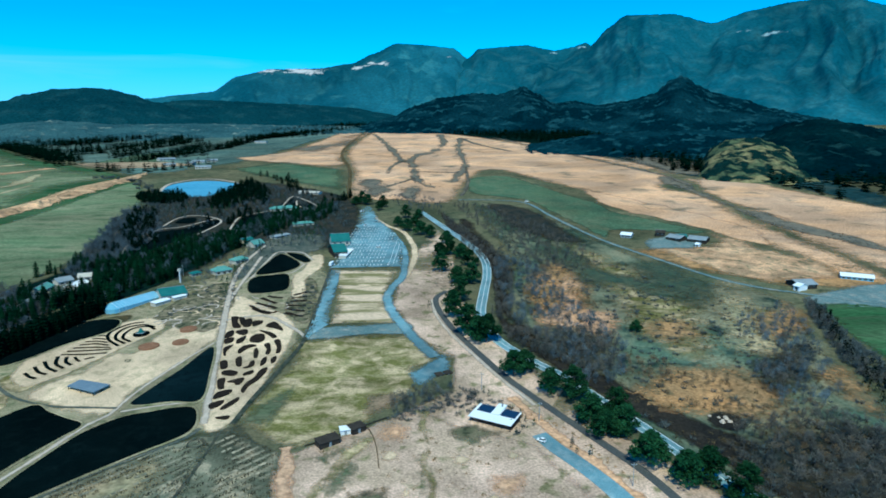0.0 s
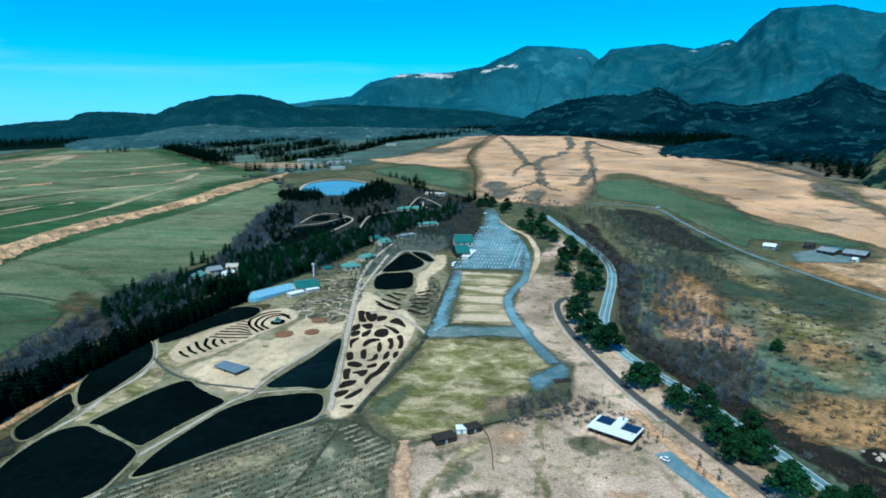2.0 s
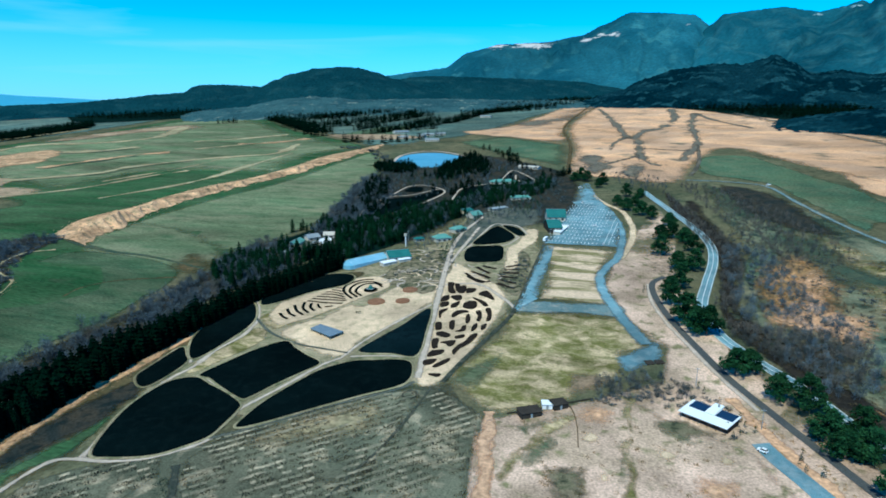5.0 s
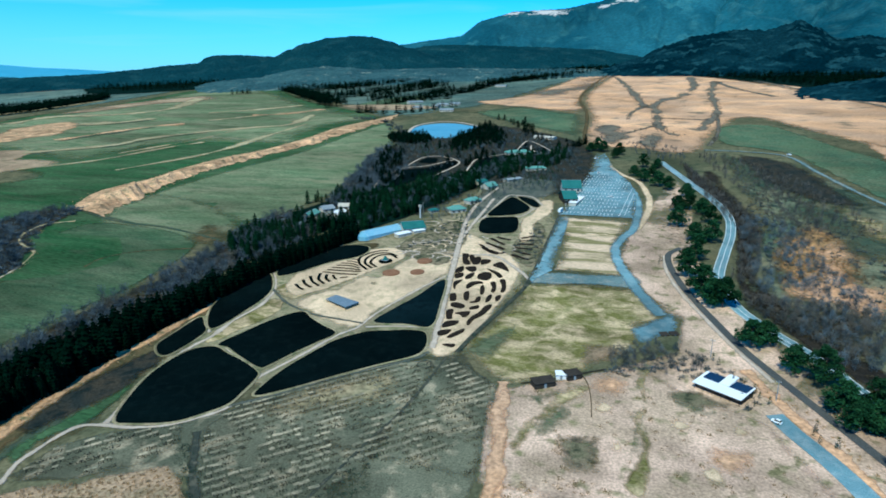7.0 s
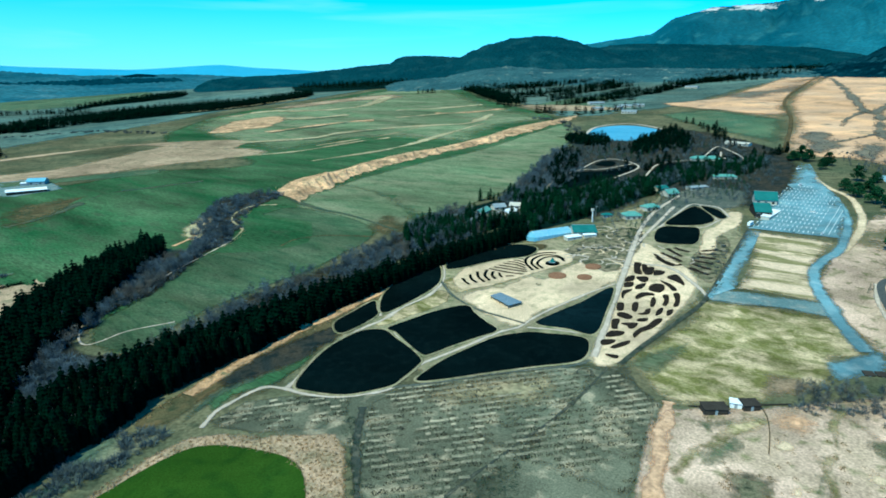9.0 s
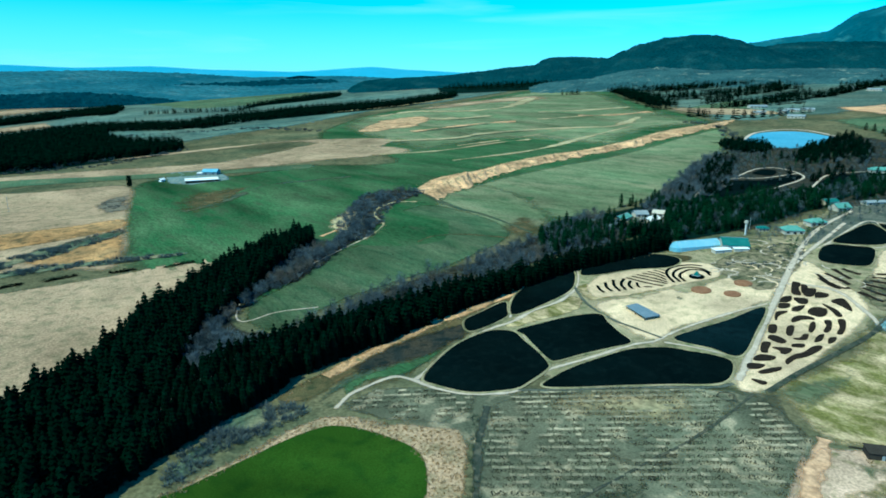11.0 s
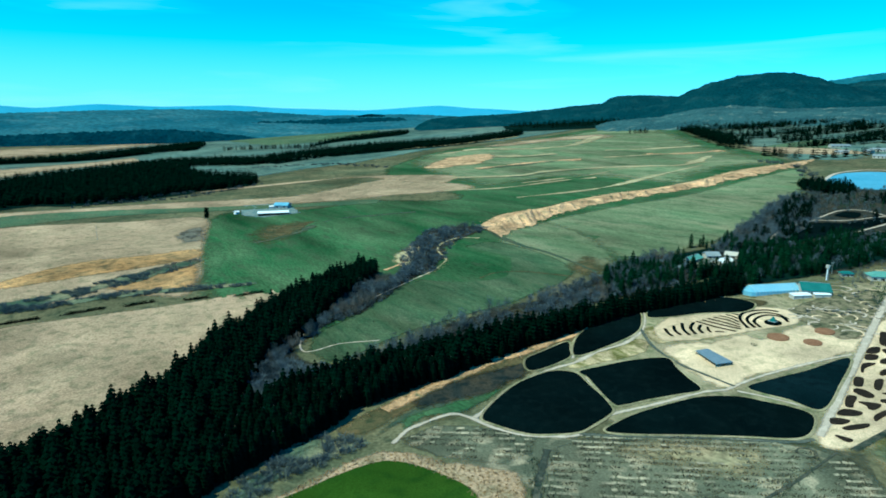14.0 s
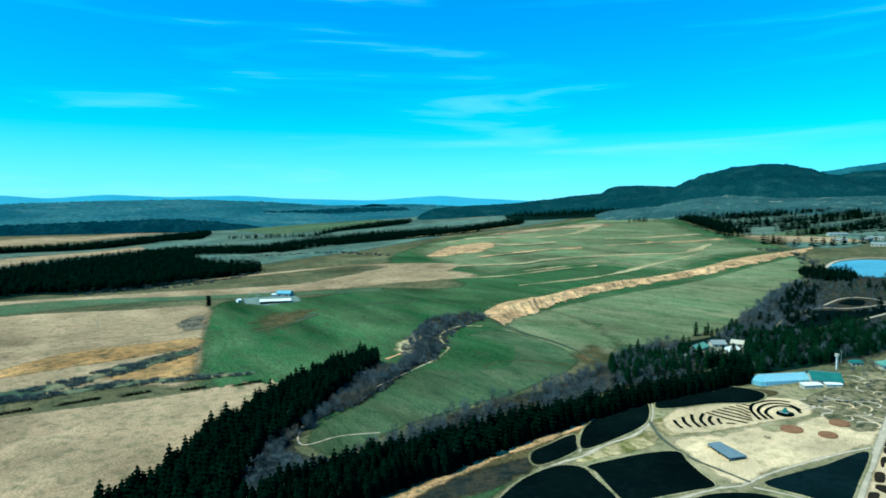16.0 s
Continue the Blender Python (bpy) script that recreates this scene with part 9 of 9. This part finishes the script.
for k in range(4):
    cx = -x + w * (k + 0.5) / 4
    part("window", block((cx - 0.9, 1.54, 0.8, cx + 0.9, 1.597, 2.2)), M["glass"], house)
part("porch_floor", block((-x, -0.2, -1.5, x, 1.597, 0.15)), M["dark"], house)
part("stair", block((x - 2.0, -1.2, -1.5, x - 0.6, -0.203, -0.1)), M["grey"], house)


def shed(p, q, depth, height, roofm, wallm, label, slope=0.4):
    m, w = footing(p, q, depth)
    ob = new("shed")
    ob.matrix_basis = m
    tagged(ob, label, "shed")
    x = w / 2
    part("wall", block((-x, 0, -1, x, 0.15, height), (-x, depth - 0.15, -1, x, depth, height), (-x, 0.15, -1, -x + 0.15, depth - 0.15, height), (x - 0.15, 0.15, -1, x, depth - 0.15, height)), wallm, ob)
    part("roof", prism([(-0.4, height + 0.003), (depth + 0.4, height + slope), (depth + 0.4, height + slope + 0.15), (-0.4, height + 0.153)], -x - 0.3, x + 0.3), roofm, ob)
    part("door", block((-0.5, -0.05, -0.2, 0.5, -0.003, height * 0.85)), M["grey"], ob)
    return ob


shed((-48.4, 225.8), (-41.2, 231.2), 5.0, 2.6, M["dark"], M["dark"], "low black shed on the dry meadow")
shed((-42.1, 236.9), (-38.1, 238.1), 3.0, 2.2, M["white"], M["white"], "small white shed between black ones")
shed((-37.0, 236.8), (-32.1, 240.8), 4.5, 2.6, M["dark"], M["dark"], "low black shed on the dry meadow")

# two low boxes stand in for a pair of dark canopies
shed((-2.6, 292.4), (0.6, 294.2), 3.0, 0.5, M["dark"], M["dark"], "low dark box in place of a canopy on the path end")
shed((1.7, 294.4), (5.0, 296.2), 3.0, 0.5, M["dark"], M["dark"], "low dark box in place of a canopy on the path end")

# event platform
pl = [Vector(p) for p in [(-164.4, 273.0), (-161.2, 282.2), (-179.4, 288.1), (-181.1, 280.2)]]
stage = new("platform")
sb = min(land(*p) for p in pl)
stage.matrix_basis = Matrix.Translation((0, 0, sb))
tagged(stage, "flat blue-grey roofed platform on the sand", "platform")
bm = bmesh.new()
lo, hi = [bm.verts.new((p.x, p.y, 1.9)) for p in pl], [bm.verts.new((p.x, p.y, 2.3)) for p in pl]
bm.faces.new(lo), bm.faces.new(hi)
for i in range(4):
    bm.faces.new((lo[i], lo[(i + 1) % 4], hi[(i + 1) % 4], hi[i]))
part("deck", bm, mat("blue grey sheet", (0.14, 0.19, 0.24), (0.18, 0.23, 0.28), None, 4, 1.5, 0.3, rough=0.5), stage)
for p in pl + [(pl[i] + pl[(i + 1) % 4]) / 2 for i in range(4)]:
    q = p.lerp(sum(pl, Vector((0, 0))) / 4, 0.06)
    part("post", block((q.x - 0.12, q.y - 0.12, -1, q.x + 0.12, q.y + 0.12, 1.897)), M["dark"], stage)

# glasshouse with green-roofed shop
m, w = footing((-212.2, 390.6), (-198.2, 421.2), 16)
gh = new("greenhouse")
gh.matrix_basis = m
tagged(gh, "long pale blue film greenhouse with ribbed roof", "greenhouse")
x, dd = w / 2, 15.0
prof = [(0, -1), (0, 3.0), (dd * 0.5, 6.0), (dd, 3.0), (dd, -1)]
part("body", prism(prof, -x, x), M["blueroof"], gh)
for k in range(15):
    cx = -x + w * k / 14
    part("rib", prism([(-0.06, -1), (-0.06, 3.03), (dd * 0.5, 6.08), (dd + 0.06, 3.03), (dd + 0.06, -1), (dd + 0.02, -1), (dd + 0.02, 3.0), (dd * 0.5, 6.02), (-0.02, 3.0), (-0.02, -1)], cx - 0.08, cx + 0.08), M["white"], gh)
bm = bmesh.new()
ap = bm.verts.new((-x, dd * 0.5, 6.0))
arc = [bm.verts.new((-x - 5.5 * math.sin(math.pi * k / 6), dd * 0.5 - dd * 0.5 * math.cos(math.pi * k / 6), 2.8)) for k in range(7)]
low = [bm.verts.new((v.co.x, v.co.y, -1)) for v in arc]
for k in range(6):
    bm.faces.new((ap, arc[k], arc[k + 1]))
    bm.faces.new((arc[k], low[k], low[k + 1], arc[k + 1]))
part("end_bay", bm, M["blueroof"], gh)
gable_house("garden_shop", (-194.4, 413.3), (-181.1, 423.8), 18, 3.6, 3.4, M["wall"], M["greenroof"], "garden shop with a green metal roof", "shop", 4)
shed((-193.3, 401.0), (-187.5, 412.2), 5, 2.6, M["white"], M["wall"], "low white lean-to beside the greenhouse")
shed((-186.0, 413.0), (-180.0, 421.1), 3, 2.4, M["white"], M["wall"], "low white lean-to beside the shop")

# visitor buildings
for p, q, dep, hh, rs, hip, rm, lab in (
        ((-178.6, 473.7), (-169.0, 483.7), 10, 3.4, 3.0, 4.0, M["palegreen"], "square pavilion with a pale turquoise hipped roof"),
        ((-173.1, 505.7), (-166.2, 517.1), 9, 3.4, 2.6, 3.5, M["palegreen"], "cream pavilion with a pale turquoise hipped roof"),
        ((-196.3, 471.3), (-191.4, 477.4), 5, 2.4, 1.6, 2.0, M["greenroof"], "small hut with a green roof"),
        ((-174.6, 563.1), (-169.0, 575.3), 10, 3.2, 3.2, 0, M["palegreen"], "gabled garden building with a pale turquoise roof"),
        ((-189.3, 579.5), (-184.1, 592.1), 8, 3.0, 2.0, 0, M["greenroof"], "garden building with a green roof"),
        ((-165.0, 597.3), (-153.9, 615.1), 7, 2.6, 1.4, 2.0, M["grey"], "low kiosk with a grey roof"),
        ((-160.3, 655.3), (-140.6, 666.0), 10, 3.0, 2.0, 3.0, M["palegreen"], "long building with a pale turquoise roof"),
        ((-205.6, 740.9), (-179.7, 757.7), 14, 3.4, 3.0, 5.0, M["palegreen"], "long hall with a turquoise roof"),
        ((-206, 878), (-175.5, 867.6), 10, 3.0, 1.6, 0, M["wall"], "long low tan building by the hedge")):
    gable_house("pavilion", p, q, dep, hh, rs, M["wall"], rm, lab, "pavilion", 3, hip)
for p in ((-199.7, 456.4),):
    tower = new("clock_post")
    tower.matrix_basis = Matrix.Translation((p[0], p[1], land(*p)))
    tagged(tower, "slim pale post with a box top", "post")
    part("post", block((-0.3, -0.3, -0.5, 0.3, 0.3, 9)), M["white"], tower)
    part("top_box", block((-1.1, -0.9, 9, 1.1, 0.9, 11)), M["wall"], tower)
gable_house("visitor_centre", (-94.4, 526.4), (-83.8, 530.8), 24, 5.0, 5.0, M["dark"], M["greenroof"], "tall visitor centre with a steep dark green roof", "visitor centre", 3)
gable_house("visitor_wing", (-103.6, 566.8), (-87.6, 572.6), 14, 5.0, 6.0, M["wall"], M["greenroof"], "visitor centre wing with a turquoise green roof", "visitor centre", 3)
shed((-83.6, 521.0), (-81.5, 554.0), 6, 3.0, M["white"], M["wall"], "small annex with a white roof")

# farm in the wood, barn on the pasture, farms on the upland
for p, q, dep, rm, lab in (((-286.8, 427.8), (-290.0, 447.0), 9, M["palegreen"], "farmhouse with a pale turquoise roof in the wood"), ((-288.3, 449.9), (-282.3, 459.1), 9, M["grey"], "grey-roofed farmhouse in the wood"),
                           ((-268.3, 438.3), (-267.1, 453.2), 9, M["white"], "pale farm shed in the wood"), ((-280.5, 462.0), (-272.2, 465.7), 8, M["wall"], "tan-roofed farm shed in the wood"), ((-250.3, 445.3), (-248.8, 450.2), 5, M["white"], "small white hut in the wood"), ((-276.6, 400.3), (-280.6, 417.5), 7, M["grey"], "small grey hut in the wood")):
    gable_house("farmhouse", p, q, dep, 3.2, 2.2, M["wall"], rm, lab, "house", 2)
gable_house("barn", (-794.6, 240.0), (-782.8, 276.8), 12, 4.0, 2.0, M["dark"], M["white"], "long barn with a pale metal roof on the pasture", "barn", 6)
gable_house("barn", (-845.8, 278.3), (-833.8, 293.6), 16, 5.0, 3.0, M["grey"], M["blueroof"], "wide barn with a pale blue roof", "barn", 2)
shed((-849.0, 272.2), (-844.5, 279.0), 8, 3.5, M["white"], M["grey"], "small white-roofed farm shed")
gable_house("hut", (-832.4, 222.0), (-834.2, 227.0), 5, 3.0, 1.5, M["white"], M["white"], "small white hut on the pasture", "hut", 1)
for p, q, dep, rm, lab in (((213.8, 584.3), (222.4, 572.4), 14, M["grey"], "dark cattle shed with a grey roof"), ((230.6, 574.3), (243.7, 564.7), 16, M["grey"], "dark cattle shed with a grey roof"), ((209.0, 599.0), (216.8, 596.1), 10, M["dark"], "small dark farm shed"),
                           ((223.9, 579.2), (232.3, 578.8), 10, M["greenroof"], "farm shed with a green roof")):
    gable_house("cattle_shed", p, q, dep, 3.6, 2.2, M["dark"], rm, lab, "barn", 2)
gable_house("farm_hut", (173.6, 595.8), (182.0, 590.6), 9, 3.0, 2.0, M["grey"], M["white"], "pale farm hut by the country road", "hut", 2)
gable_house("farm_hut", (231.1, 556.6), (233.3, 554.4), 5, 2.4, 1.2, M["white"], M["white"], "small white hut in the farmyard", "hut", 1)
gable_house("barn", (254.6, 428.5), (268.8, 430.7), 14, 3.6, 2.2, M["dark"], M["grey"], "open dark barn with a grey roof", "barn", 3)
gable_house("farm_hut", (250.6, 428.7), (252.5, 424.7), 9, 3.6, 1.6, M["white"], M["white"], "white tank house beside the barn", "hut", 1)
gable_house("greenhouse_hall", (300.7, 454.6), (319.2, 445.2), 9, 2.8, 1.8, M["blueroof"], M["white"], "long greenhouse with a white roof", "greenhouse", 6, door=False)
for p, q in (((-592, 1844), (-571, 1862)), ((-542, 1797), (-508, 1792)), ((-518, 1284), (-495, 1292)), ((-495, 1302), (-475, 1311)), ((-552, 1228), (-532, 1236)), ((-473, 1185), (-446, 1191)), ((-517, 1254), (-503, 1252)), ((-3616, 726), (-3605, 796)), ((-1294, 2176), (-1256, 2203)), ((-607, 1333), (-585, 1364))):
    gable_house("far_building", p, q, 12, 4.5, 2.2, M["wall"], M["grey"], "far pale building among fields", "building", 5)


# ---- vehicles, poles, fences ----
def car(at, turn, paint, label, size=1.0):
    ob = new("car")
    ob.matrix_basis = Matrix.Translation((at[0], at[1], lift(at[0], at[1], 7))) @ Matrix.Rotation(radians(turn), 4, "Z") @ Matrix.Scale(size, 4)
    tagged(ob, label, "car")
    body = prism([(-0.8, 0.25), (0.8, 0.25), (0.82, 0.75), (0.74, 0.95), (-0.74, 0.95), (-0.82, 0.75)], -1.8, 1.8)
    bmesh.ops.bevel(body, geom=list(body.edges), offset=0.08, segments=2, affect="EDGES")
    part("body", body, paint, ob)
    bm = bmesh.new()
    lo = [bm.verts.new(c) for c in ((-1.6, -0.7, 0.95), (0.9, -0.7, 0.95), (0.9, 0.7, 0.95), (-1.6, 0.7, 0.95))]
    hi = [bm.verts.new(c) for c in ((-1.3, -0.6, 1.5), (0.2, -0.6, 1.5), (0.2, 0.6, 1.5), (-1.3, 0.6, 1.5))]
    bm.faces.new(hi)
    for i in range(4):
        bm.faces.new((lo[i], lo[(i + 1) % 4], hi[(i + 1) % 4], hi[i]))
    part("cabin_glass", bm, M["glass"], ob)
    part("roof", block((-1.32, -0.62, 1.5, 0.22, 0.62, 1.56)), paint, ob)
    for wx in (-1.1, 1.15):
        for wy in (-0.78, 0.78):
            bm = bmesh.new()
            bmesh.ops.create_cone(bm, cap_ends=True, segments=14, radius1=0.3, radius2=0.3, depth=0.2, matrix=Matrix.Translation((wx, wy, 0.3)) @ Matrix.Rotation(radians(90), 4, "X"))
            part("wheel", bm, M["rubber"], ob)
    for wy in (-0.6, 0.6):
        part("headlight", block((1.78, wy - 0.15, 0.6, 1.83, wy + 0.15, 0.75)), M["glass"], ob)
    return ob


car((40.1, 231.3), 150, M["white"], "small white car parked by the driveway")
for at, turn, s, lab in (((-97.2, 734.9), 60, 1.5, "white van at the car park entrance"), ((-83.8, 656.1), 80, 1.3, "white car in the car park"), ((-60.4, 558.6), 85, 1.0, "white car parked in a stall"), ((-58.4, 559.1), 85, 1.0, "white car parked in a stall"),
                         ((-45.4, 500.7), 85, 0.9, "white car parked in a stall"), ((107.9, 794.1), 20, 1.3, "white car by the country road"), ((-99.6, 545.7), 60, 1.2, "white car beside the visitor centre")):
    car(at, turn, M["white"], lab, s)
bus = new("minibus")
bx, by = (-92.4, 500.3)
bus.matrix_basis = Matrix.Translation((bx, by, lift(bx, by, 7))) @ Matrix.Rotation(radians(85), 4, "Z")
tagged(bus, "white minibus parked at the car park corner", "bus")
bm = block((-4.2, -1.1, 0.4, 4.2, 1.1, 3.0), bevel=0.15)
part("body", bm, M["white"], bus)
for s in (-1.13, 1.10):
    part("window_band", block((-3.9, s, 1.6, 3.9, s + 0.03, 2.4)), M["glass"], bus)
for wx in (-2.8, 2.6):
    for wy in (-0.95, 0.95):
        bm = bmesh.new()
        bmesh.ops.create_cone(bm, cap_ends=True, segments=14, radius1=0.45, radius2=0.45, depth=0.25, matrix=Matrix.Translation((wx, wy, 0.45)) @ Matrix.Rotation(radians(90), 4, "X"))
        part("wheel", bm, M["rubber"], bus)


def utility_pole(at, h):
    ob = new("utility_pole")
    ob.matrix_basis = Matrix.Translation((at[0], at[1], land(*at)))
    tagged(ob, "slim grey concrete utility pole with a crossarm", "pole", "utility poles")
    bm = bmesh.new()
    bmesh.ops.create_cone(bm, cap_ends=True, segments=8, radius1=0.17, radius2=0.1, depth=h + 1, matrix=Matrix.Translation((0, 0, (h - 1) / 2)))
    part("post", bm, M["grey"], ob)
    part("crossarm", block((-0.9, -0.06, h - 0.8, 0.9, 0.06, h - 0.65)), M["grey"], ob)
    for k in (-0.8, 0, 0.8):
        part("insulator", block((k - 0.06, -0.06, h - 0.647, k + 0.06, 0.06, h - 0.4)), M["white"], ob)


for at, h in (((68.3, 201.7), 9), ((41.6, 247.6), 9), ((18.6, 277.3), 9), ((-746.0, 51.4), 16), ((-204.3, 473.5), 9), ((-198.1, 455.1), 12), ((0.3, 498.1), 9)):
    utility_pole(at, h)

fence = new("garden_fence")
tagged(fence, "thin brown wire fence across the dry meadow", "fence")
fl = smooth_line([(-32.7, 244.0), (-29.1, 237.1), (-26.1, 226.3), (-23.9, 213.4)], 5)
for p in fl:
    part("fence_post", block((p.x - 0.08, p.y - 0.08, land(p.x, p.y) - 0.3, p.x + 0.08, p.y + 0.08, land(p.x, p.y) + 1.2)), M["dark"], fence)
strip("fence_line", [(-32.7, 244.0), (-29.1, 237.1), (-26.1, 226.3), (-23.9, 213.4)], 0.35, M["scrub"], 6, "thin brown line along the fence", "path")
strip("fence_line", [(-55.4, 228.8), (-47.2, 233.8), (-32.4, 245.4), (-23.3, 252.1)], 0.9, M["burn"], 6, "dark trodden line by the sheds", "path")

# play tree on the sand
fountain = tri_mesh("garden_shrub", *clump_shape(RNG, [(0, 0, 1.4, 1.3), (0.8, 0.4, 1.0, 0.9), (-0.7, 0.2, 1.1, 0.9)], 0.3, 40), M["pine"])
px, py = (-168.1, 312.0)
fountain.matrix_basis = Matrix.Translation((px, py, land(px, py)))
tagged(fountain, "small dark green bush on the sand", "shrub")
ornament = new("bed_ornament")
px, py = (-180.6, 353.7)
ornament.matrix_basis = Matrix.Translation((px, py, lift(px, py, 8) + 0.15))
tagged(ornament, "turquoise ornament in the round bed", "ornament")
bm = bmesh.new()
bmesh.ops.create_cone(bm, cap_ends=True, segments=12, radius1=2.0, radius2=0.4, depth=2.6, matrix=Matrix.Translation((0, 0, 1.3)))
part("cone", bm, M["greenroof"], ornament)
part("plinth", block((-2.2, -2.2, -0.2, 2.2, 2.2, 0.1)), M["grey"], ornament)


# pale rocks in the stream valley
def boulder(at, r, rng):
    bm = bmesh.new()
    bmesh.ops.create_icosphere(bm, subdivisions=2, radius=r)
    for v in bm.verts:
        v.co *= 1 + 0.35 * noise.noise(v.co / r * 1.3 + Vector((at[0], at[1], 0)))
        v.co.z *= 0.7
    me = bpy.data.meshes.new("boulder")
    bm.to_mesh(me)
    bm.free()
    me.materials.append(M["gravel"])
    ob = new("boulder", me)
    ob.matrix_basis = Matrix.Translation((at[0], at[1], land(*at) + r * 0.2)) @ Matrix.Rotation(rng.uniform(0, 6), 4, "Z")
    tagged(ob, "pale rough boulder in the stream valley", "rock", "valley boulders")


rx0, ry0 = (120.3, 244.9)
# the hole's shade is painted as a flat dark disc
patch("rock_hollow", disc((rx0 + 2, ry0 + 2), 9), M["burn"], 5, "flat dark patch painted as a hollow among rocks", "ground", fade=3)
for _ in range(9):
    boulder((rx0 + RNG.uniform(-4, 3), ry0 + RNG.uniform(-7, 7)), RNG.uniform(0.5, 1.5), RNG)
